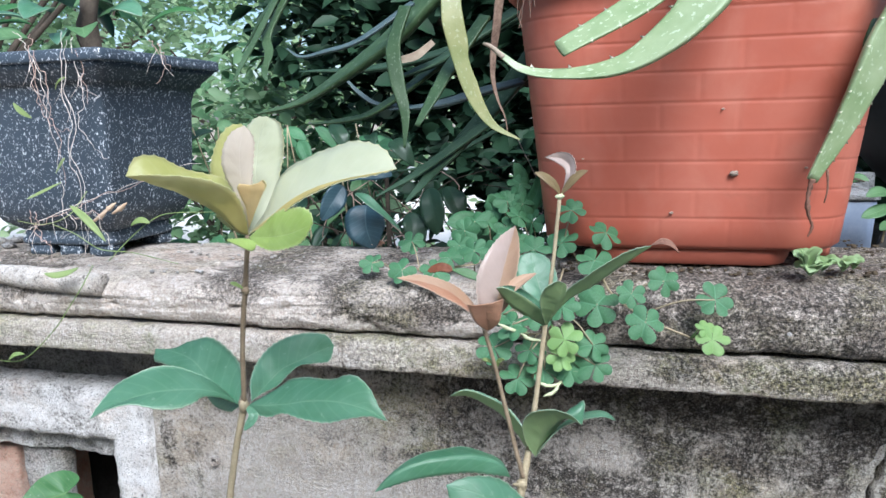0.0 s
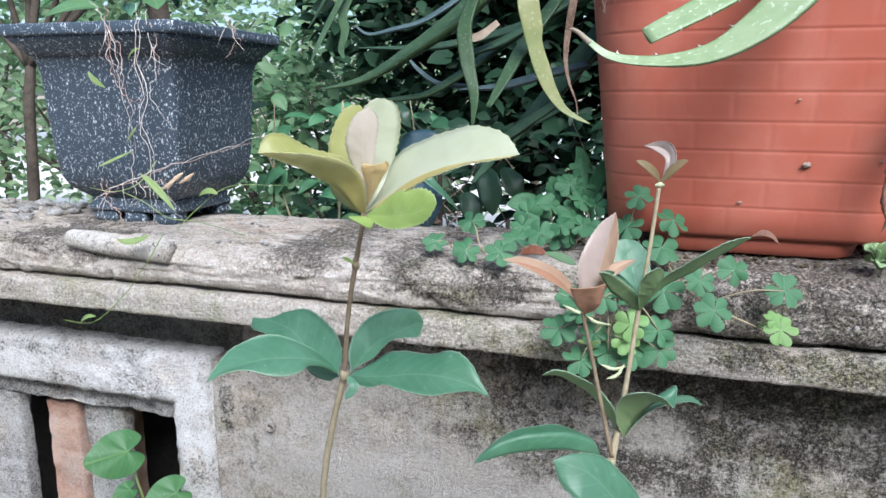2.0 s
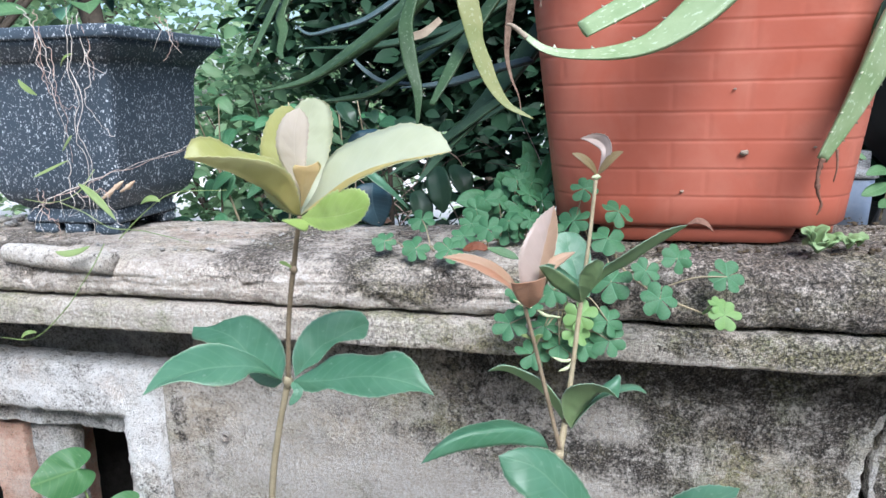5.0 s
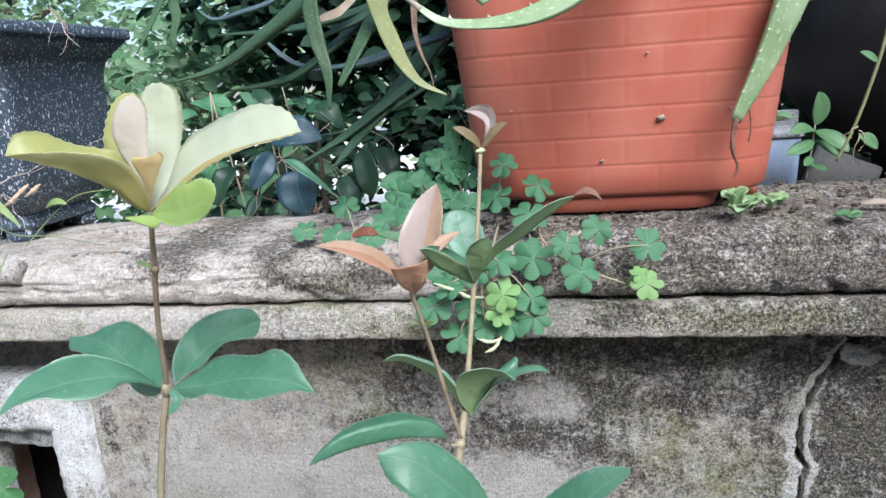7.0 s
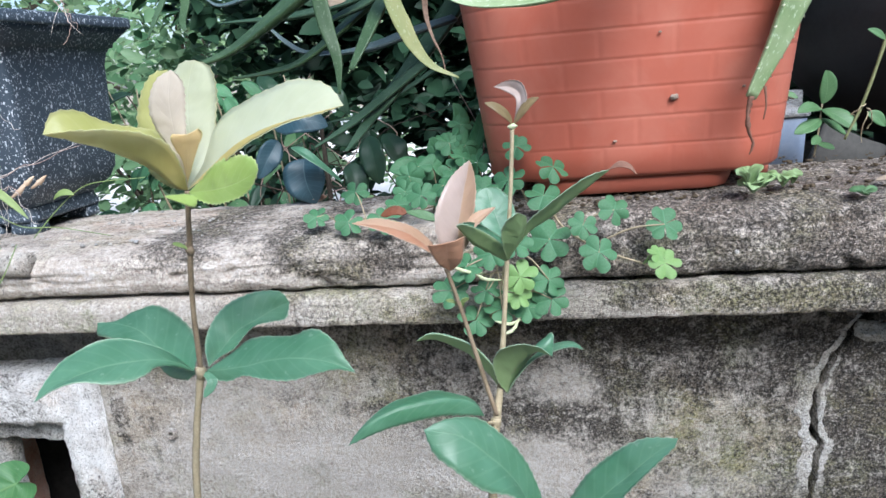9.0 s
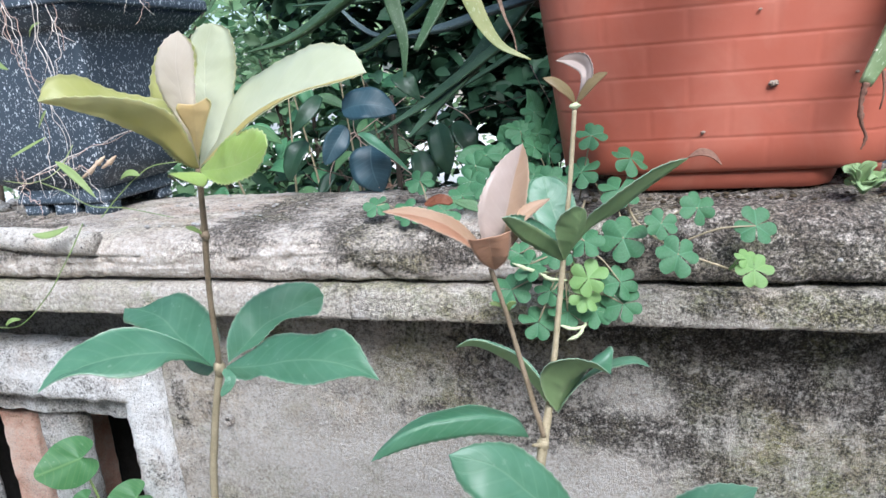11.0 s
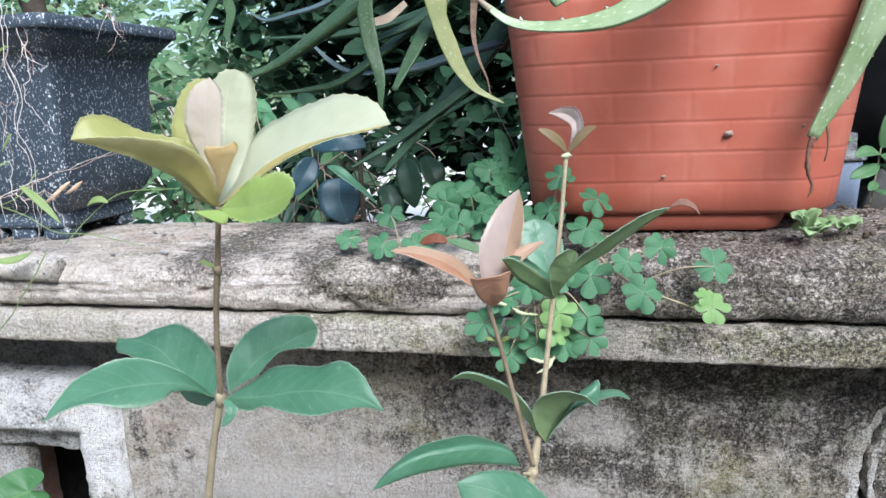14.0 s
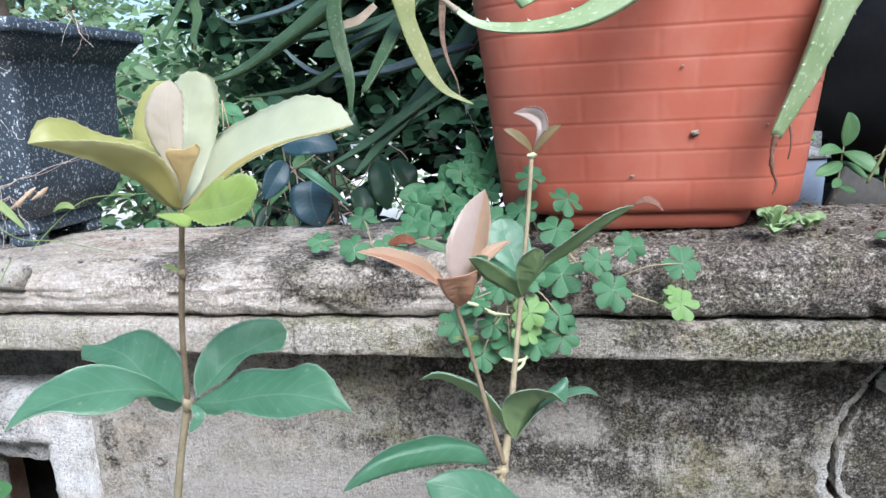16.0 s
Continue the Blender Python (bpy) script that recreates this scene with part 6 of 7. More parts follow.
leaf(seedling_b, [(0.0339, 0.3350, 0.6849), (0.0314, 0.3340, 0.6884), (0.0277, 0.3330, 0.6894)], [0, 0.0009, 0], [0, 0.0009, 0], (-0.4, 0, 0.6), (0.4, 0, -0.6), (0, -1, 0.3), M_GRASS, M_GRASS, "tiny pale bract")
leaf(seedling_b, [(0.0354, 0.3350, 0.6848), (0.0362, 0.3340, 0.6883), (0.0389, 0.3330, 0.6893)], [0, 0.0009, 0], [0, 0.0009, 0], (-0.4, 0, 0.6), (0.4, 0, -0.6), (0, -1, 0.3), M_GRASS, M_GRASS, "tiny pale bract")
rail_leaf(seedling_b, [(0.1071, 0.3350, 0.7429), (0.1126, 0.3350, 0.7449), (0.1167, 0.3350, 0.7436), (0.1206, 0.3350, 0.7390)], [(0.1127, 0.3360, 0.7461), (0.1176, 0.3360, 0.7441)], [(0.1122, 0.3340, 0.7436), (0.1159, 0.3340, 0.7426)], M_DEAD, M_DEAD, "withered brown leaf tip", teeth=0.0)

seedling_c = thing("osmanthus_seedling", (0.055, 0.272, 0.0), "short osmanthus seedling with broad green leaves", "seedling", ROW)
stem(seedling_c, [(0.058, 0.273, 0.0), (0.056, 0.272, 0.35), (0.0527, 0.270, 0.6054)], [0.0026, 0.0022, 0.0016], M_STEMPALE)
rail_leaf(seedling_c, [(0.0560, 0.2720, 0.6080), (0.0456, 0.2700, 0.6321), (0.0351, 0.2680, 0.6467), (0.0253, 0.2670, 0.6563), (0.0115, 0.2660, 0.6614)], [(0.0442, 0.2620, 0.6295), (0.0315, 0.2580, 0.6378), (0.0213, 0.2590, 0.6469), (0.0146, 0.2630, 0.6523)], [(0.0572, 0.2760, 0.6167), (0.0526, 0.2770, 0.6339), (0.0431, 0.2760, 0.6489), (0.0330, 0.2740, 0.6594), (0.0204, 0.2700, 0.6625)], M_OLD, M_OLDUNDER, "", wave=0.04)
rail_leaf(seedling_c, [(0.0632, 0.2680, 0.6061), (0.0807, 0.2660, 0.6230), (0.0906, 0.2640, 0.6321), (0.0992, 0.2620, 0.6407), (0.1087, 0.2600, 0.6484)], [(0.0669, 0.2740, 0.6141), (0.0758, 0.2740, 0.6275), (0.0861, 0.2720, 0.6376), (0.0975, 0.2670, 0.6457)], [(0.0807, 0.2620, 0.6179), (0.0927, 0.2590, 0.6325), (0.1020, 0.2590, 0.6408), (0.1074, 0.2590, 0.6461)], M_OLD, M_OLDUNDER, "", wave=0.04)

# ---- clover ----


def leaflet_data(length, notch=0.26, nr=6, na=18):
    """A heart-shaped leaflet along +x, creased along its middle."""
    verts, faces, uvs = [Vector((0, 0, 0))], [], [(0.0, 0.5)]
    for r in range(1, nr + 1):
        k = r / nr
        for i in range(na + 1):
            t = 2 * i / na - 1
            a = radians(56) * t
            rad = length * (1 - notch * math.exp(-(a / 0.20) ** 2) - 0.30 * abs(t) ** 5)
            x, y = k * rad * math.cos(a), k * rad * math.sin(a)
            verts.append(Vector((x, y, 0.20 * abs(y) - 0.16 * length * k * k)))
            uvs.append((k * 0.6, 0.5 + 0.5 * t * k))
    for i in range(na):
        faces.append((0, 1 + i, 2 + i))
    q = na + 1
    for r in range(nr - 1):
        for i in range(na):
            p = 1 + r * q + i
            faces.append((p, p + q, p + q + 1, p + 1))
    return verts, faces, uvs


LEAFLET = [mesh_of("leaflet", leaflet_data(1.0, n), M_CLOVER) for n in (0.22, 0.28, 0.34)]
LIMELET = [mesh_of("leaflet", leaflet_data(1.0, n), M_CLOVERLIME) for n in (0.24, 0.3)]


def clover_leaf(plant, root, top, size, face, turn, lime=False):
    """A stalk and its three leaflets."""
    root, top = Vector(root), Vector(top)
    mid = root.lerp(top, 0.55) + Vector((0, -0.004, 0.006))
    stalk = part("stalk", tube([root, mid, top], [0.0008, 0.0007, 0.0006], 5, 9), M_STEM if not lime else M_CLOVERLIME, plant)
    z = Vector(face).normalized()
    x = z.orthogonal().normalized()
    y = z.cross(x)
    rot = Matrix((x, y, z)).transposed().to_4x4()
    for k in range(3):
        a = turn + k * 120 + random.uniform(-8, 8)
        leaf = new("leaflet", random.choice(LIMELET if lime else LEAFLET))
        leaf.parent = stalk
        s = size * random.uniform(0.9, 1.08)
        leaf.matrix_basis = Matrix.Translation(top) @ rot @ pose(0, 0, 0, random.uniform(-10, 10), random.uniform(-4, 14), a) @ Matrix.Diagonal((s, s, s, 1))


random.seed(11)
FACE = (-0.1, -0.75, 0.65)


def face_for(lean=0.3):
    return (random.uniform(-lean, lean), -0.78 + random.uniform(-0.25, 0.25), 0.62 + random.uniform(-0.3, 0.3))


runner = thing("trailing_clover", W(0.17, -0.03, 0.66), "trailing clover runner with heart-shaped green leaflets", "clover")
part("runner", tube([W(0.15, -0.02, 0.668), W(0.165, -0.07, 0.655), W(0.190, -0.082, 0.640), W(0.222, -0.085, 0.628), W(0.232, -0.078, 0.622)], [0.0011, 0.001, 0.0009, 0.0008, 0.0007], 6, 26, 0.2, 1), M_STEMPALE, runner)
for root, top, s, turn, lime in (((0.178, -0.078, 0.648), (0.190, -0.112, 0.645), 0.0160, 20, False), ((0.172, -0.075, 0.652), (0.204, -0.085, 0.672), 0.0145, 70, False), ((0.168, -0.072, 0.655), (0.179, -0.098, 0.664), 0.0120, 10, False),
                                ((0.186, -0.080, 0.642), (0.243, -0.082, 0.6575), 0.0150, 95, False), ((0.226, -0.084, 0.626), (0.240, -0.105, 0.632), 0.0130, 40, True)):
    clover_leaf(runner, W(*root), W(*top), s, (0.0, -0.85, 0.55), turn, lime)
clover_leaf(runner, W(0.226, -0.084, 0.626), W(0.236, -0.100, 0.638), 0.009, (0.2, -0.7, 0.7), 80, True)
runner2 = thing("trailing_clover", W(-0.02, 0.0, 0.655), "creeping clover runner with small green leaflets on the capping", "clover")
part("runner", tube([W(0.05, 0.02, 0.664), W(0.01, 0.0, 0.660), W(-0.03, 0.0, 0.657), W(-0.06, 0.01, 0.654)], [0.001, 0.0009, 0.0008, 0.0006], 6, 20, 0.2, 2), M_STEMPALE, runner2)
for root, top, s, turn, lime in (((-0.03, 0.02, 0.652), (-0.047, 0.050, 0.6755), 0.0165, 80, False), ((-0.05, 0.0, 0.652), (-0.066, -0.022, 0.6665), 0.0125, 30, False), ((-0.02, 0.0, 0.652), (-0.029, -0.042, 0.6645), 0.0150, 50, False),
                                ((0.0, 0.0, 0.652), (0.006, -0.052, 0.6665), 0.0150, 15, False), ((0.01, 0.0, 0.652), (0.012, -0.015, 0.672), 0.0150, 65, False)):
    clover_leaf(runner2, W(*root), W(*top), s, (0.0, -0.7, 0.7), turn, lime)
clump = thing("clover_clump", W(0.08, 0.02, 0.664), "dense clump of green clover beside the terracotta planter", "clover")
for top, s in (((0.025, 0.05, 0.680), 0.016), ((0.053, 0.0, 0.676), 0.016), ((0.060, 0.04, 0.692), 0.017), ((0.041, 0.09, 0.714), 0.016), ((0.069, 0.07, 0.714), 0.016), ((0.063, 0.09, 0.733), 0.014), ((0.126, -0.022, 0.720), 0.014),
               ((0.117, -0.020, 0.690), 0.016), ((0.157, -0.035, 0.702), 0.016), ((0.148, -0.05, 0.680), 0.017), ((0.152, -0.085, 0.650), 0.019)):
    clover_leaf(clump, W(top[0] + random.uniform(-0.02, 0.02), max(top[1] + 0.02, -0.03), 0.664), W(*top), s, face_for(), random.uniform(0, 120))
for i in range(26):
    u, v = random.uniform(0.005, 0.125), random.uniform(-0.045, 0.075)
    z = 0.668 + 0.020 * random.random() + max(0.0, v + 0.01) * 0.42 + 0.10 * max(0.0, u - 0.06)
    if u > 0.085 and v > -0.01:
        continue
    clover_leaf(clump, W(u + random.uniform(-0.015, 0.015), max(v + 0.012, -0.035), 0.662), W(u, v, z), random.uniform(0.0115, 0.0165), face_for(0.75), random.uniform(0, 120))
hang = thing("hanging_clover", W(0.10, -0.05, 0.65), "clover hanging over the capping with small cream buds", "clover")
part("runner", tube([W(0.12, -0.03, 0.668), W(0.118, -0.078, 0.655), W(0.112, -0.088, 0.62), W(0.105, -0.09, 0.59)], [0.0011, 0.001, 0.0009, 0.0007], 6, 20, 0.2, 3), M_STEM, hang)
for top, s, lime in (((0.069, -0.100, 0.614), 0.0175, False), ((0.088, -0.098, 0.587), 0.016, False), ((0.128, -0.110, 0.627), 0.0155, True), ((0.150, -0.098, 0.620), 0.015, False), ((0.152, -0.100, 0.604), 0.016, False), ((0.111, -0.1, 0.597), 0.014, False),
                     ((0.085, -0.105, 0.636), 0.015, False), ((0.105, -0.1, 0.645), 0.016, False), ((0.125, -0.1, 0.652), 0.015, False), ((0.098, -0.095, 0.612), 0.014, False), ((0.132, -0.1, 0.598), 0.0145, False), ((0.125, -0.108, 0.612), 0.012, True), ((0.075, -0.09, 0.640), 0.013, False)):
    clover_leaf(hang, W(0.112 + random.uniform(-0.008, 0.008), -0.086, random.uniform(0.60, 0.655)), W(*top), s, face_for(0.25), random.uniform(0, 120), lime)
for pts in (([W(0.098, -0.1, 0.628), W(0.085, -0.112, 0.634), W(0.074, -0.116, 0.640)]), ([W(0.112, -0.1, 0.622), W(0.1, -0.115, 0.628), W(0.094, -0.118, 0.633)]), ([W(0.128, -0.1, 0.588), W(0.116, -0.112, 0.588), W(0.106, -0.115, 0.592)]), ([W(0.125, -0.1, 0.59), W(0.12, -0.114, 0.584), W(0.112, -0.118, 0.581)])):
    part("bud", tube(pts, [0.0006, 0.0013, 0.0016, 0.0004], 7, 18, 0.5, 4), M_CREAM, hang, "small cream-green bud")

# ---- weeds, taro, grass, litter ----


def wiggle(pts, amp, n, seed):
    """A crooked line near the given one."""
    return [p + Vector((noise.noise(Vector((i * 0.9, seed, 0))), noise.noise(Vector((i * 0.9, seed, 5))) * 0.5, noise.noise(Vector((i * 0.9, seed, 9))))) * amp for i, p in enumerate(spline(pts, n))]


def weed(name, root, label, stem, leaves, mat, category="weed"):
    ob = thing(name, root, label, category)
    if stem:
        part("stem", tube(stem, [0.0013, 0.0011, 0.0008], 6, 18, 0.15, 2), M_STEM, ob)
    for b, m, t, w, f in leaves:
        part("leaf", blade(b, m, t, w, f, fold=0.2, nl=16, nw=6, wide=0.55, blunt=0.65), mat, ob)
    return ob


def fan(center, n, length, width, rise, seed, arc=(0, 6.28)):
    """Leaves that spread round one point."""
    r = random.Random(seed)
    out = []
    c = Vector(center)
    for i in range(n):
        a = arc[0] + (arc[1] - arc[0]) * (i + r.uniform(-0.25, 0.25)) / n
        d = Vector((math.cos(a), math.sin(a), 0))
        l = length * r.uniform(0.75, 1.15)
        out.append((c, c + d * l * 0.5 + Vector((0, 0, rise * l)), c + d * l + Vector((0, 0, rise * l * r.uniform(0.6, 1.4))), width * r.uniform(0.8, 1.1), (d.x * -0.4, -0.5, 0.8)))
    return out


tall = weed("tall_weed", (0.489, 0.80, 0.66), "tall weed with rounded green leaves behind the capping", [(0.489, 0.80, 0.655), (0.494, 0.80, 0.69), (0.496, 0.80, 0.715)], [
    ((0.496, 0.80, 0.715), (0.498, 0.795, 0.732), (0.492, 0.79, 0.752), 0.020, (0, -1, 0.2)),
    ((0.496, 0.80, 0.708), (0.479, 0.79, 0.713), (0.459, 0.785, 0.709), 0.016, (0, -0.6, 0.8)),
    ((0.496, 0.80, 0.708), (0.508, 0.785, 0.700), (0.521, 0.775, 0.685), 0.020, (0, -0.8, 0.6)),
    ((0.495, 0.80, 0.698), (0.477, 0.79, 0.692), (0.456, 0.785, 0.686), 0.016, (0, -0.6, 0.8)),
    ((0.495, 0.80, 0.698), (0.511, 0.80, 0.688), (0.526, 0.80, 0.678), 0.015, (0, -0.6, 0.8)),
    ((0.492, 0.80, 0.680), (0.485, 0.79, 0.676), (0.477, 0.785, 0.672), 0.010, (0, -0.6, 0.8)),
    ((0.490, 0.80, 0.672), (0.497, 0.79, 0.668), (0.504, 0.785, 0.665), 0.010, (0, -0.6, 0.8)),
], M_WEED)
M_WEEDPALE = leaf_mat("pale weed leaf", (0.22, 0.36, 0.13), (0.34, 0.46, 0.24), (0.42, 0.54, 0.32), 0.5, 0.35, 0.4)
weed("small_weed", W(0.322, -0.03, 0.667), "small bright green weed rosette at the planter's foot", None,
     fan(W(0.322, -0.030, 0.668), 9, 0.014, 0.011, 0.7, 5) + fan(W(0.318, -0.032, 0.673), 6, 0.012, 0.011, 1.1, 6) + fan(W(0.331, -0.030, 0.672), 5, 0.010, 0.009, 1.0, 7), M_WEEDPALE)
weed("small_weed", W(0.354, -0.013, 0.667), "small grey-green weed on the mossy capping", None,
     fan(W(0.350, -0.015, 0.669), 8, 0.010, 0.007, 0.9, 8) + fan(W(0.360, -0.008, 0.670), 7, 0.009, 0.006, 1.0, 9), M_WEEDPALE)
weed("small_weed", W(0.405, -0.04, 0.662), "tiny dull green weed on the mossy capping", None, fan(W(0.405, -0.04, 0.664), 5, 0.012, 0.009, 0.3, 10), M_WEED)
weed("broad_weed", W(0.01, 0.07, 0.664), "broad dark green weed leaves behind the clover", None, [
    (W(0.02, 0.09, 0.664), W(0.012, 0.075, 0.690), W(-0.012, 0.065, 0.693), 0.026, (0, -0.85, 0.5)),
    (W(0.02, 0.09, 0.664), W(0.035, 0.085, 0.700), W(0.03, 0.08, 0.722), 0.020, (0.2, -0.9, 0.3)),
    (W(0.03, 0.1, 0.664), W(0.06, 0.10, 0.72), W(0.055, 0.10, 0.755), 0.019, (0.2, -0.9, 0.3)),
    (W(0.03, 0.1, 0.664), W(0.075, 0.08, 0.71), W(0.085, 0.07, 0.745), 0.016, (-0.2, -0.9, 0.3)),
], M_CLOVER)
vine = thing("climbing_weed", (0.50, 0.75, 0.68), "thin climbing weed with a curling green stem", "weed")
part("stem", tube([(0.545, 0.75, 0.90), (0.537, 0.75, 0.808), (0.524, 0.75, 0.758), (0.508, 0.75, 0.712), (0.492, 0.75, 0.68)], [0.0022, 0.002, 0.0018, 0.0014], 7, 30, 0.2, 2), M_VINE, vine)
for k, (dx, dz) in enumerate(((-0.014, -0.010), (0.006, -0.018), (-0.006, -0.024))):
    p = Vector((0.512, 0.748 - 0.002 * k, 0.716 - 0.004 * k))
    part("tendril", tube(wiggle([p, p + Vector((dx * 0.6, -0.003, dz * 0.4)), p + Vector((dx, 0.002, dz)), p + Vector((dx * 0.3, 0.003, dz * 1.3))], 0.003, 9, k * 2.3), [0.0007, 0.0006, 0.0004], 5, 24, 0.4, k), M_STEM, vine)
for b, m, t, w in (((0.515, 0.75, 0.705), (0.525, 0.748, 0.700), (0.535, 0.748, 0.690), 0.014), ((0.53, 0.75, 0.78), (0.520, 0.748, 0.787), (0.509, 0.748, 0.792), 0.008), ((0.535, 0.75, 0.80), (0.545, 0.748, 0.807), (0.557, 0.748, 0.808), 0.010)):
    part("leaf", blade(b, m, t, w, (0, -0.9, 0.4), nl=14, nw=6), M_WEED, vine)


def heart_leaf(center, toward, radius, face, seg=56, rings=8):
    """A taro leaf: a broad heart with its notch opposite the tip."""
    c, ax = Vector(center), Vector(toward).normalized()
    f = Vector(face).normalized()
    side = ax.cross(f).normalized()
    ax = f.cross(side).normalized() * -1 if f.cross(side).dot(ax) < 0 else f.cross(side).normalized()
    verts, faces, uvs = [c - ax * radius * 0.3], [], [(0.3, 0.5)]
    for r in range(1, rings + 1):
        k = r / rings
        for i in range(seg):
            a = 2 * math.pi * i / seg - math.pi
            rad = radius * (1 - 0.55 * math.exp(-((math.pi - abs(a)) / 0.26) ** 2) + 0.16 * math.exp(-(a / 0.35) ** 2))
            p = c + ax * (rad * math.cos(a)) + side * (rad * 0.82 * math.sin(a))
            q = verts[0].lerp(p, k)
            verts.append(q + f * radius * (0.10 * k * k * math.cos(2 * a) + 0.03 * math.sin(6 * a) * k))
            uvs.append((0.3 + 0.5 * k * math.cos(a), 0.5 + 0.45 * k * math.sin(a)))
    for i in range(seg):
        faces.append((0, 1 + i, 1 + (i + 1) % seg))
    for r in range(rings - 1):
        for i in range(seg):
            j = (i + 1) % seg
            faces.append((1 + r * seg + i, 1 + (r + 1) * seg + i, 1 + (r + 1) * seg + j, 1 + r * seg + j))
    return verts, faces, uvs


taro = thing("taro_plant", (-0.42, 0.73, 0.0), "young taro with heart-shaped green leaves before the opening", "taro plant")
for p, tw, r in (((-0.448, 0.735, 0.392), (-0.9, 0, -0.35), 0.034), ((-0.385, 0.725, 0.346), (-0.8, 0, -0.5), 0.028), ((-0.437, 0.725, 0.350), (-0.8, 0, -0.5), 0.014)):
    part("leaf", heart_leaf(p, tw, r, (0.1, -0.88, 0.45)), M_TARO, taro)
    part("stalk", tube([(-0.42, 0.73, 0.0), (-0.40, 0.738, 0.2), (p[0] + r * 0.3, p[1] + 0.003, p[2])], [0.003, 0.0022, 0.0012], 7, 20), M_GRASS, taro)

creeper = thing("creeping_grass", W(-0.42, 0.02, 0.66), "dry straggling grass and roots hanging on the speckled planter", "grass")
rng = random.Random(21)


def dry_stem(pts):
    for k in range(2):
        line = wiggle([(x + 0.005 * k - 0.003, y - 0.012 - 0.001 * k, z) for x, y, z in pts], 0.0050, 26, rng.random() * 50)
        if k == 1:
            line = line[rng.randint(0, 8):rng.randint(14, 26)]
        part("dry_stem", tube(line, [0.00032, 0.00045, 0.00032, 0.0002], 5, 70, 0.6, rng.random() * 9), rng.choice((M_DRYPINK, M_DRYPINK, M_DRYPALE)), creeper)
        p = line[len(line) // 3]
        part("rootlet", tube([p, p + Vector((rng.uniform(-0.008, 0.008), -0.003, -0.012)), p + Vector((rng.uniform(-0.016, 0.016), 0.0, -0.026))], [0.0004, 0.0003, 0.0002], 4, 14, 0.5, k), M_DRYPALE, creeper)


def green_stem(pts):
    part("green_stem", tube(pts, [0.0006, 0.0006, 0.0004], 5, 40, 0.3, 3), M_GRASS, creeper)


dry_stem([(-0.452, 0.792, 0.905), (-0.440, 0.785, 0.896), (-0.430, 0.782, 0.875), (-0.424, 0.785, 0.850), (-0.426, 0.79, 0.82), (-0.42, 0.79, 0.79), (-0.418, 0.79, 0.74)])
dry_stem([(-0.405, 0.80, 0.905), (-0.397, 0.785, 0.894), (-0.402, 0.785, 0.870), (-0.406, 0.79, 0.840), (-0.400, 0.79, 0.81), (-0.408, 0.79, 0.775), (-0.398, 0.79, 0.745), (-0.396, 0.78, 0.70), (-0.385, 0.76, 0.668)])
dry_stem([(-0.392, 0.80, 0.90), (-0.388, 0.785, 0.89), (-0.386, 0.79, 0.86), (-0.384, 0.79, 0.83), (-0.392, 0.79, 0.81), (-0.38, 0.79, 0.785), (-0.366, 0.79, 0.768)])
dry_stem([(-0.440, 0.80, 0.905), (-0.432, 0.785, 0.89), (-0.436, 0.79, 0.84), (-0.420, 0.79, 0.805), (-0.402, 0.79, 0.80)])
dry_stem([(-0.418, 0.79, 0.745), (-0.416, 0.785, 0.715), (-0.405, 0.78, 0.705), (-0.385, 0.78, 0.712), (-0.375, 0.78, 0.70), (-0.36, 0.775, 0.672)])
dry_stem([(-0.452, 0.78, 0.715), (-0.448, 0.78, 0.69), (-0.432, 0.775, 0.675), (-0.425, 0.765, 0.662)])
dry_stem([(-0.460, 0.775, 0.69), (-0.445, 0.775, 0.70), (-0.41, 0.77, 0.715), (-0.375, 0.77, 0.728), (-0.31, 0.765, 0.748), (-0.25, 0.76, 0.766)])
dry_stem([(-0.310, 0.80, 0.896), (-0.302, 0.795, 0.885), (-0.296, 0.80, 0.867), (-0.306, 0.80, 0.846)])
green_stem([(-0.356, 0.735, 0.664), (-0.335, 0.74, 0.685), (-0.315, 0.74, 0.701), (-0.296, 0.74, 0.711), (-0.239, 0.74, 0.713)])
green_stem([(-0.43, 0.765, 0.70), (-0.40, 0.755, 0.69), (-0.37, 0.745, 0.675), (-0.33, 0.735, 0.672), (-0.28, 0.73, 0.66)])
green_stem([(-0.39, 0.77, 0.735), (-0.41, 0.765, 0.71), (-0.44, 0.765, 0.70), (-0.465, 0.76, 0.705)])
green_stem([(-0.355, 0.70, 0.666), (-0.365, 0.692, 0.645), (-0.379, 0.69, 0.625), (-0.396, 0.69, 0.603), (-0.436, 0.69, 0.570), (-0.468, 0.69, 0.572)])
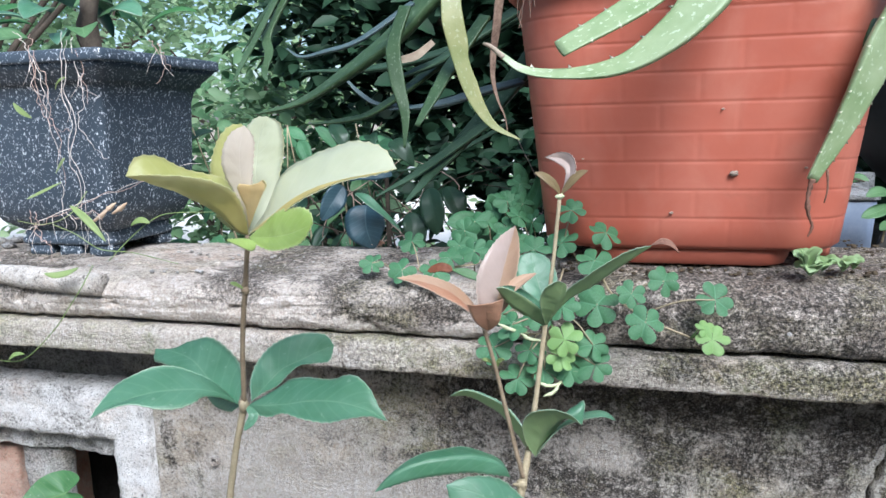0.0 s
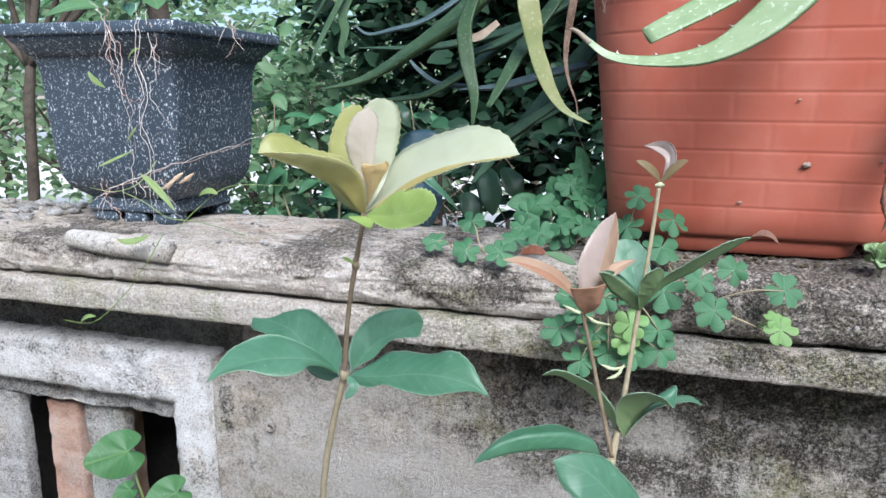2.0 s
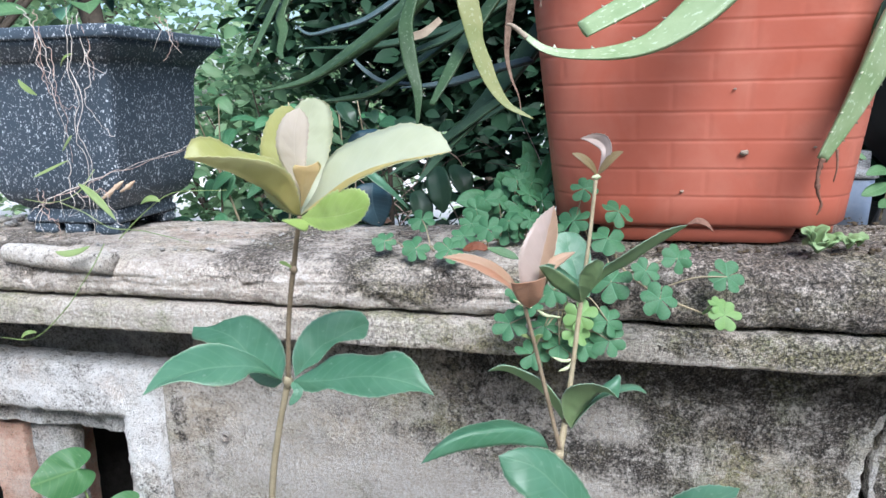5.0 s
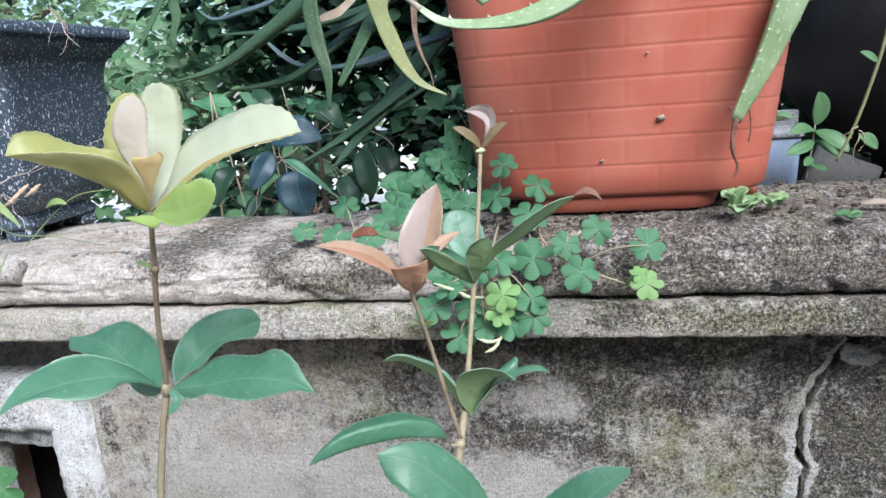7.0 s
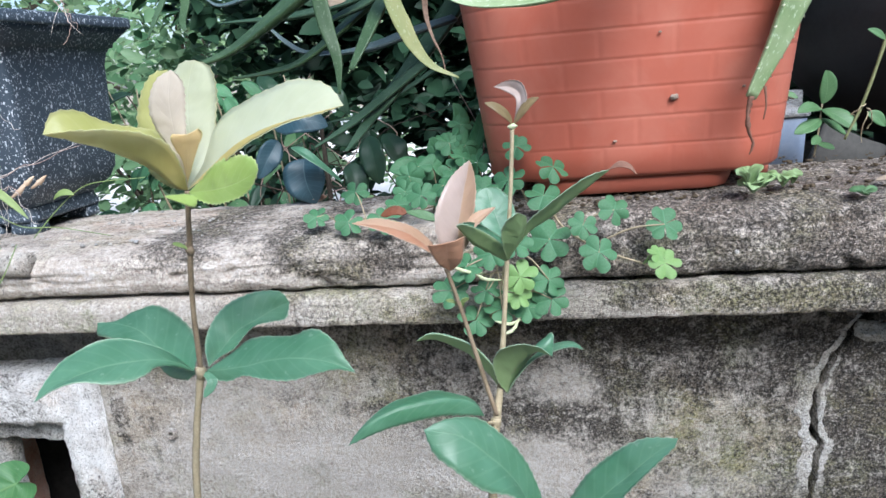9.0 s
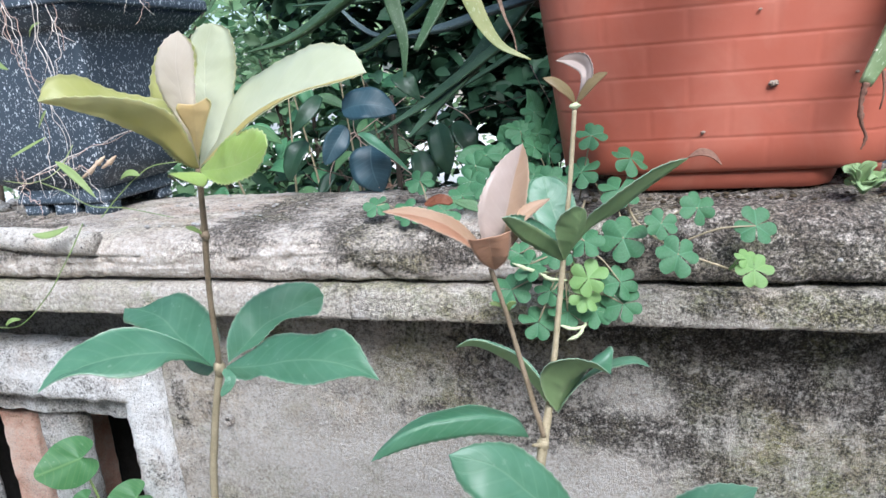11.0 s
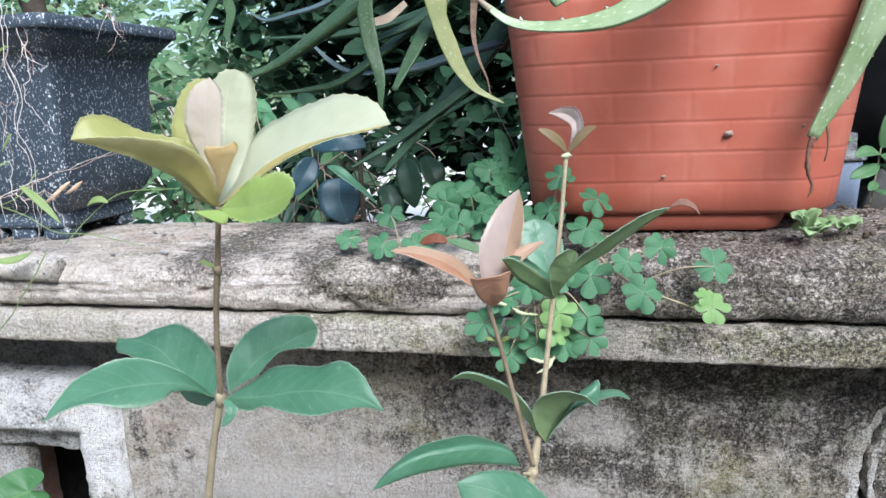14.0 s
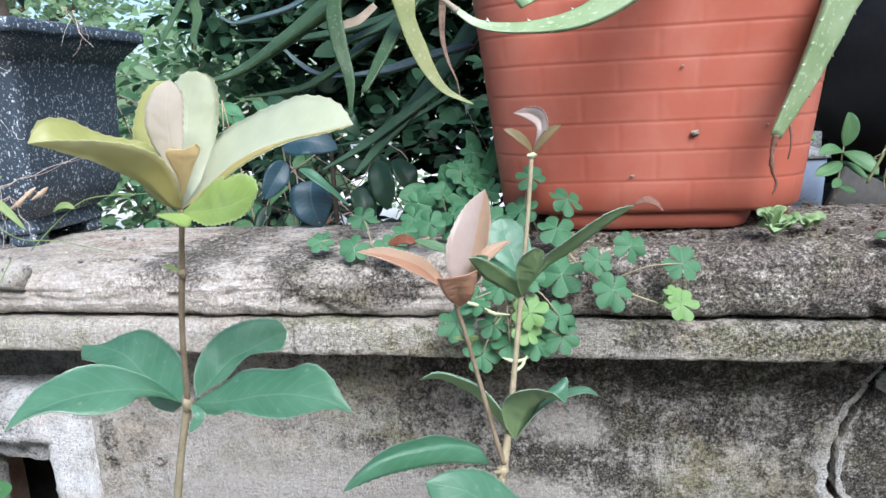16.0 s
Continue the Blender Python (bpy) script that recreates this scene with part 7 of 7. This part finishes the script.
for b, m, t, w in (((-0.397, 0.745, 0.722), (-0.377, 0.738, 0.708), (-0.357, 0.735, 0.684), 0.010), ((-0.42, 0.785, 0.845), (-0.412, 0.78, 0.853), (-0.402, 0.778, 0.857), 0.006), ((-0.45, 0.785, 0.815), (-0.458, 0.78, 0.822), (-0.464, 0.778, 0.832), 0.008),
                   ((-0.425, 0.775, 0.755), (-0.415, 0.77, 0.765), (-0.409, 0.768, 0.772), 0.006), ((-0.42, 0.775, 0.745), (-0.44, 0.77, 0.735), (-0.455, 0.765, 0.728), 0.005), ((-0.33, 0.738, 0.70), (-0.318, 0.734, 0.706), (-0.307, 0.732, 0.703), 0.010),
                   ((-0.37, 0.70, 0.664), (-0.385, 0.692, 0.658), (-0.40, 0.69, 0.661), 0.010), ((-0.43, 0.688, 0.577), (-0.437, 0.684, 0.578), (-0.444, 0.684, 0.572), 0.006)):
    part("blade", blade(b, m, t, w * 0.75, (0, -0.7, 0.7), nl=14, nw=4, fold=0.3), M_GRASS, creeper)
for p in ((-0.385, 0.785, 0.708), (-0.371, 0.782, 0.708), (-0.393, 0.78, 0.70)):
    part("seed_head", tube([p, (p[0] + 0.010, p[1], p[2] + 0.006), (p[0] + 0.018, p[1], p[2] + 0.012)], [0.001, 0.003, 0.0008], 6, 10, 0.5, p[0]), M_DRY, creeper, "pale dry husk")

solo("clay_shard", lump((-0.088, 0.868, 0.6545), 0.0075, 3, (1.6, 0.7, 0.5)), M_BRICK, "small orange clay shard on the capping", "shard")
solo("dead_leaf", blade(W(0.425, -0.01, 0.669), W(0.437, -0.012, 0.671), W(0.450, -0.012, 0.669), 0.007, (0.1, -0.5, 0.8), nl=12, nw=4), M_DEADPALE, "curled beige dead leaf on the mossy capping", "leaf")
solo("snail_shell", lump(W(0.303, -0.0605, 0.626), 0.0022, 6, (1, 0.8, 0.8), 8), M_WHITE, "tiny whitish shell stuck to the capping", "shell")


def crumbs(n, u0, u1, v0, v1, z, r0, r1, seed):
    r = random.Random(seed)
    sets = []
    for _ in range(n):
        s = r0 + (r1 - r0) * r.random() ** 3
        sets.append(lump(W(r.uniform(u0, u1), r.uniform(v0, v1), z + r.uniform(-0.001, 0.001)), s, r.random() * 20, (1.2, 1.1, 0.6), 5))
    return merged(*sets)


solo("soil_crumbs", crumbs(1300, 0.06, 0.62, -0.035, 0.17, 0.6650, 0.0005, 0.0028, 1), M_SOIL, "loose dark soil crumbs on the capping", "soil", "stuff")
solo("wall_grit", crumbs(260, -0.75, 0.0, -0.03, 0.17, 0.6515, 0.0006, 0.0025, 2), M_BLOCK, "loose grit on the weathered capping", "grit", "stuff")
solo("wall_rubble", crumbs(60, -0.80, -0.60, 0.0, 0.15, 0.654, 0.003, 0.010, 3), M_BLOCK, "broken mortar rubble beside the speckled planter", "rubble", "stuff")

# ---- behind the wall on the other side ----
# added support; its soil colour stands for the dark unlit gap there
solo("wall_plinth", sweep(rounded(0.215, 0.75, 0.0, 0.600, 0.008, 0.05), 0.36, 1.5, 0.05, 0.003, "u", 9.0, 12.0), M_SOIL, "added plinth behind the wall, soil-dark for the shaded gap", "plinth", "structure", m=WALL)
crate = thing("plastic_bin", W(0.41, 0.33, 0.60), "blue plastic bin standing behind the wall", "bin")
part("body", moved(lathe_square([(-0.006, 0.601), (0, 0.604), (0.004, 0.694), (0.003, 0.696)], 0.052, 0.050, 0.010, 12), WALL @ Matrix.Translation((0.407, 0.326, 0))), M_CRATE, crate)
part("lid", moved(lathe_square([(0.003, 0.696), (0.007, 0.697), (0.007, 0.703), (0.004, 0.705), (0.002, 0.7051)], 0.052, 0.050, 0.010, 12), WALL @ Matrix.Translation((0.407, 0.326, 0))), M_GREYBLOCK, crate)
solo("concrete_block", sweep(rounded(0.386, 0.415, 0.0, 0.120, 0.004, 0.02), 0.34, 0.490, 0.02, 0.0015, "u", 3.0, 30.0), M_GREYBLOCK, "pale blue-grey concrete block behind the bin", "block", m=WALL @ pose(0, 0, 0.60))
solo("concrete_block", sweep(rounded(1.24, 1.34, 0.0, 0.172, 0.006, 0.02), 0.40, 0.685, 0.02, 0.003, "u", 6.0, 30.0, 0.004), M_WHITE, "whitewashed concrete block beside the black pot", "block", m=pose(0, 0, 0.60))
solo("slate_slab", sweep([(0.0, 0.0), (0.008, 0.0), (0.010, 0.004), (0.012, 0.080), (0.010, 0.084), (0.003, 0.084), (0.0, 0.080)], 0.0, 0.085, 0.006, 0.0015, "u", 2.0, 30.0, 0.004), M_SLATE, "broken grey slate slab leaning under the black pot", "slab", m=WALL @ pose(0.462, 0.296, 0.606, -6, 24, 6))
twigs = thing("dry_twigs", W(0.45, 0.35, 0.705), "dark twigs and a few leaves lying on the bin", "twigs")
for k, (u, v, du, dv) in enumerate(((0.375, 0.335, 0.085, 0.01), (0.40, 0.345, 0.06, -0.02), (0.39, 0.325, 0.07, 0.03), (0.41, 0.35, 0.045, 0.01))):
    part("twig", tube(wiggle([W(u, v, 0.7085 + 0.001 * k), W(u + du * 0.5, v + dv * 0.5, 0.714 + 0.003 * k), W(u + du, v + dv, 0.711 + 0.004 * k)], 0.006, 9, k * 3.1), [0.0022, 0.002, 0.0012], 6, 24, 0.3, k), M_BARK, twigs)
for k, (u, v) in enumerate(((0.385, 0.33), (0.42, 0.335), (0.445, 0.345))):
    part("leaf", blade(W(u, v, 0.709), W(u + 0.011, v - 0.004, 0.717), W(u + 0.024, v - 0.008, 0.713), 0.012, (0.1, -0.8, 0.6), nl=12, nw=4), M_WEED if k else M_DRY, twigs)


def lathe(center, prof, seg=40):
    verts, faces = [], []
    for r, z in prof:
        for k in range(seg):
            a = 2 * math.pi * k / seg
            verts.append(Vector(center) + Vector((r * math.cos(a), r * math.sin(a), z)))
    for i in range(len(prof) - 1):
        for k in range(seg):
            j = (k + 1) % seg
            faces.append((i * seg + k, i * seg + j, (i + 1) * seg + j, (i + 1) * seg + k))
    faces.append(tuple(range(seg))[::-1])
    faces.append(tuple((len(prof) - 1) * seg + k for k in range(seg)))
    return verts, faces, None


jar = thing("black_pot", (0.80, 0.98, 0.600), "large round-bellied dull black pot behind the wall", "pot")
part("body", lathe((0.80, 0.98, 0.599), [(0.088, 0), (0.092, 0.004), (0.094, 0.046), (0.120, 0.052), (0.149, 0.067), (0.191, 0.109), (0.216, 0.140), (0.229, 0.163), (0.242, 0.197), (0.245, 0.25), (0.235, 0.31), (0.226, 0.34)]), M_DARKPOT, jar)
part("rim", lathe((0.80, 0.98, 0.939), [(0.226, 0), (0.242, 0.004), (0.242, 0.022), (0.215, 0.024), (0.205, -0.05)]), M_DARKPOT, jar)

# ---- shrubs and trees ----


def cloud(center, radii, n, size, seed, droop=0.3, gaps=0.25, floor=0.02):
    """Small folded leaves scattered through an uneven crown with gaps."""
    r = np.random.RandomState(seed)
    c = np.array(center)
    rad = np.array(radii)
    pts = []
    while len(pts) < n:
        d = r.normal(size=3)
        d /= np.linalg.norm(d)
        k = r.uniform(0.25, 1.0) ** 0.6
        p = c + d * k * rad * (1 + 0.25 * noise.noise(Vector(d * 2.5) + Vector((seed, 0, 0))))
        if p[2] < floor:
            continue
        if noise.noise(Vector(p / max(rad.mean(), 0.1) * 3.2) + Vector((0, seed * 1.7, 0))) < -gaps + 0.15 * r.uniform(-1, 1):
            continue
        pts.append(p)
    verts, faces = [], []
    for p in pts:
        a = r.uniform(0, 2 * math.pi)
        ax = np.array([math.cos(a), math.sin(a), r.uniform(-droop - 0.5, 0.35)])
        ax /= np.linalg.norm(ax)
        up = np.array([r.uniform(-0.6, 0.6), r.uniform(-0.9, 0.3), r.uniform(0.2, 1.0)])
        side = np.cross(ax, up)
        side /= np.linalg.norm(side)
        nrm = np.cross(side, ax)
        l = size * r.uniform(0.6, 1.3)
        w = l * r.uniform(0.22, 0.34)
        k = len(verts)
        bend = r.uniform(0.05, 0.22)
        spine = [p + ax * l * f - nrm * l * bend * f * f for f in (0.0, 0.22, 0.5, 0.78, 1.0)]
        wide = (0.0, 0.72, 1.0, 0.62, 0.0)
        verts += spine
        for sgn in (1, -1):
            verts += [spine[q] + side * (w * wide[q] * sgn) + nrm * (w * wide[q] * 0.35) for q in (1, 2, 3)]
        for o, flip in ((5, False), (8, True)):
            for f in ((0, o, 1), (1, o, o + 1, 2), (2, o + 1, o + 2, 3), (3, o + 2, 4)):
                f = tuple(k + q for q in f)
                faces.append(f[::-1] if flip else f)
    return verts, faces, None


def shrub(name, base, label, category, center, radii, n, size, mat, seed, trunk=0.02, limbs=6, gaps=0.25, droop=0.3, lean=(0, 0)):
    ob = thing(name, base, label, category)
    b, c = Vector(base), Vector(center)
    r = random.Random(seed)
    fork = b.lerp(c, 0.55) + Vector((lean[0], lean[1], 0))
    part("trunk", tube([b, b.lerp(fork, 0.5) + Vector((r.uniform(-1, 1), r.uniform(-1, 1), 0)) * trunk * 1.5, fork, c], [trunk, trunk * 0.85, trunk * 0.7, trunk * 0.35], 9, 24, 0.25, seed), M_BARK, ob)
    for i in range(limbs):
        a = 6.28 * i / limbs + r.uniform(-0.4, 0.4)
        tip = c + Vector((math.cos(a) * radii[0] * 0.75, math.sin(a) * radii[1] * 0.75, r.uniform(-0.3, 0.6) * radii[2]))
        part("limb", tube([fork, fork.lerp(tip, 0.5) + Vector((0, 0, -0.03)), tip], [trunk * 0.5, trunk * 0.35, trunk * 0.12], 6, 18, 0.3, i), M_BARK, ob)
    part("crown", cloud(center, radii, n, size, seed, droop, gaps), mat, ob)
    return ob


shrub("dark_shrub", (0.30, 1.55, 0), "dense dark-leaved shrub behind the planters, colour deepened for shade", "shrub", (0.20, 1.50, 1.06), (0.58, 0.26, 0.44), 10000, 0.046, M_LEAFDARK, 3, 0.02, 7, 0.35)
shrub("dark_shrub", (0.95, 1.6, 0), "dense dark-leaved shrub behind the black pot, colour deepened for shade", "shrub", (1.0, 1.55, 0.85), (0.45, 0.3, 0.55), 3000, 0.055, M_LEAFDARK, 5, 0.02, 7, 0.4)
shrub("low_shrub", (0.0, 1.35, 0), "low tangled dark shrub behind the capping, colour deepened for shade", "shrub", (0.02, 1.32, 0.58), (0.42, 0.2, 0.22), 1100, 0.036, M_LEAFDARK, 8, 0.012, 8, 0.2)
shrub("garden_shrub", (-0.62, 2.0, 0), "leafy mid-green garden shrub", "shrub", (-0.55, 2.0, 0.60), (0.45, 0.3, 0.42), 1900, 0.045, M_LEAFMID, 11, 0.018, 7, 0.15)
shrub("garden_shrub", (-1.5, 2.6, 0), "light green garden shrub with thin limbs", "shrub", (-1.4, 2.6, 0.80), (0.7, 0.4, 0.6), 2400, 0.040, M_LEAFLIGHT, 13, 0.02, 7, 0.12)
shrub("garden_shrub", (0.2, 3.2, 0), "light green garden shrub beyond the planters", "shrub", (0.1, 3.2, 1.15), (1.1, 0.4, 0.9), 6000, 0.045, M_LEAFLIGHT, 15, 0.025, 8, 0.15)
shrub("garden_shrub", (-0.9, 3.4, 0), "light green garden shrub beyond the planters", "shrub", (-0.9, 3.4, 1.2), (0.9, 0.4, 0.8), 4200, 0.042, M_LEAFLIGHT, 16, 0.025, 8, 0.12)
shrub("garden_shrub", (-2.6, 3.6, 0), "mid-green garden shrub at the garden's edge", "shrub", (-2.6, 3.6, 1.1), (1.0, 0.6, 0.9), 4200, 0.06, M_LEAFMID, 17, 0.025, 8, 0.15)
shrub("small_tree", (-1.46, 2.0, 0), "small tree with a bent grey-brown trunk", "tree", (-1.25, 2.15, 1.6), (0.8, 0.5, 0.55), 1800, 0.045, M_LEAFMID, 19, 0.02, 8, 0.15, lean=(0.02, -0.1))
for i, (x, y, s) in enumerate(((-4.5, 8.5, 1.0), (-0.8, 9.5, 1.15), (3.5, 9.0, 1.0), (-8.5, 10, 1.3), (7.5, 10, 1.2))):
    shrub("garden_tree", (x, y, 0), "leafy tree beyond the paving", "tree", (x, y, 2.6 * s), (2.2 * s, 1.6 * s, 1.9 * s), 2000, 0.17, M_LEAFLIGHT if i % 2 else M_LEAFMID, 30 + i, 0.11, 8, 0.1)

shrub("garden_shrub", (-0.36, 1.75, 0), "mid-green shrub beside the speckled planter", "shrub", (-0.36, 1.72, 0.72), (0.30, 0.2, 0.36), 1500, 0.036, M_LEAFMID, 41, 0.012, 6, 0.2)
broad = thing("broadleaf_plant", (-0.1, 1.02, 0.45), "low plant with dark blue-green oval leaves", "plant")
for b, m, t, w, mat, f in (((-0.128, 0.875, 0.743), (-0.096, 0.865, 0.748), (-0.065, 0.870, 0.737), 0.044, M_BLUELEAF, (0.1, -0.85, 0.5)), ((-0.098, 0.875, 0.701), (-0.098, 0.862, 0.677), (-0.090, 0.865, 0.648), 0.056, M_BLUELEAF, (-0.2, -0.95, 0.15)),
                           ((-0.127, 0.880, 0.725), (-0.139, 0.868, 0.706), (-0.153, 0.865, 0.684), 0.030, M_BLUELEAF, (0.4, -0.85, 0.3)), ((-0.106, 0.840, 0.719), (-0.085, 0.828, 0.707), (-0.053, 0.830, 0.675), 0.013, M_OLD, (0.1, -0.5, 0.85)),
                           ((-0.021, 0.880, 0.719), (-0.015, 0.860, 0.693), (-0.012, 0.860, 0.664), 0.034, M_DARKLEAF, (-0.3, -0.9, 0.2)), ((0.002, 0.880, 0.721), (0.012, 0.860, 0.703), (0.020, 0.860, 0.682), 0.030, M_DARKLEAF, (0.3, -0.9, 0.3)),
                           ((-0.152, 0.880, 0.761), (-0.165, 0.860, 0.745), (-0.184, 0.860, 0.723), 0.020, M_DARKLEAF, (0.3, -0.8, 0.5)), ((-0.047, 0.880, 0.689), (-0.038, 0.865, 0.670), (-0.033, 0.865, 0.643), 0.030, M_DARKLEAF, (0.2, -0.9, 0.3)),
                           ((-0.177, 0.890, 0.710), (-0.190, 0.875, 0.693), (-0.199, 0.875, 0.666), 0.030, M_DARKLEAF, (-0.2, -0.8, 0.5)), ((-0.065, 0.890, 0.778), (-0.053, 0.875, 0.769), (-0.038, 0.875, 0.748), 0.026, M_DARKLEAF, (0.2, -0.8, 0.4)), ((-0.132, 0.870, 0.800), (-0.124, 0.855, 0.787), (-0.112, 0.855, 0.770), 0.024, M_DARKLEAF, (0.3, -0.7, 0.5))):
    part("leaf", blade(b, m, t, w * 0.9, f, nl=22, nw=8, blunt=0.72, fold=0.22, wave=0.12, wide=0.42, seed=w * 300), mat, broad)
part("stem", tube([(-0.09, 1.06, 0.0), (-0.09, 1.05, 0.5), (-0.09, 1.04, 0.75)], [0.006, 0.005, 0.003], 7, 20), M_BARK, broad)
fern = thing("leafy_weed", (-0.3, 1.1, 0.4), "fresh green leafy weeds behind the speckled planter", "weed")
rng = random.Random(33)
for i in range(46):
    p = Vector((rng.uniform(-0.42, -0.10), rng.uniform(1.02, 1.22), rng.uniform(0.58, 0.80)))
    d = Vector((rng.uniform(-1, 1), rng.uniform(-1, 0.2), rng.uniform(-0.9, 0.4))).normalized() * rng.uniform(0.035, 0.06)
    part("leaf", blade(p, p + d * 0.5 + Vector((0, 0, 0.006)), p + d, rng.uniform(0.016, 0.028), (rng.uniform(-0.4, 0.4), -0.7, 0.7), nl=8, nw=4), rng.choice((M_CLOVER, M_DARKLEAF, M_CLOVER, M_WEED)), fern)
for i in range(6):
    x = -0.4 + 0.055 * i
    part("stem", tube([(x, 1.15, 0.0), (x + 0.02, 1.14, 0.5), (x + rng.uniform(-0.05, 0.05), 1.1, 0.8)], [0.003, 0.0025, 0.001], 5, 16), M_STEM, fern)
straw = thing("dry_grass", (0.05, 1.1, 0.0), "tangle of dry straw stalks behind the clover", "grass")
for i in range(26):
    x = rng.uniform(-0.15, 0.2)
    y = rng.uniform(0.98, 1.15)
    part("stalk", tube([(x, y, 0.3), (x + rng.uniform(-0.05, 0.05), y, 0.60), (x + rng.uniform(-0.12, 0.12), y - 0.02, rng.uniform(0.64, 0.72)), (x + rng.uniform(-0.1, 0.1), y - 0.04, rng.uniform(0.64, 0.78))], [0.0013, 0.0011, 0.0009, 0.0005], 5, 20), M_BARK if i % 3 else M_DRYPINK, straw)
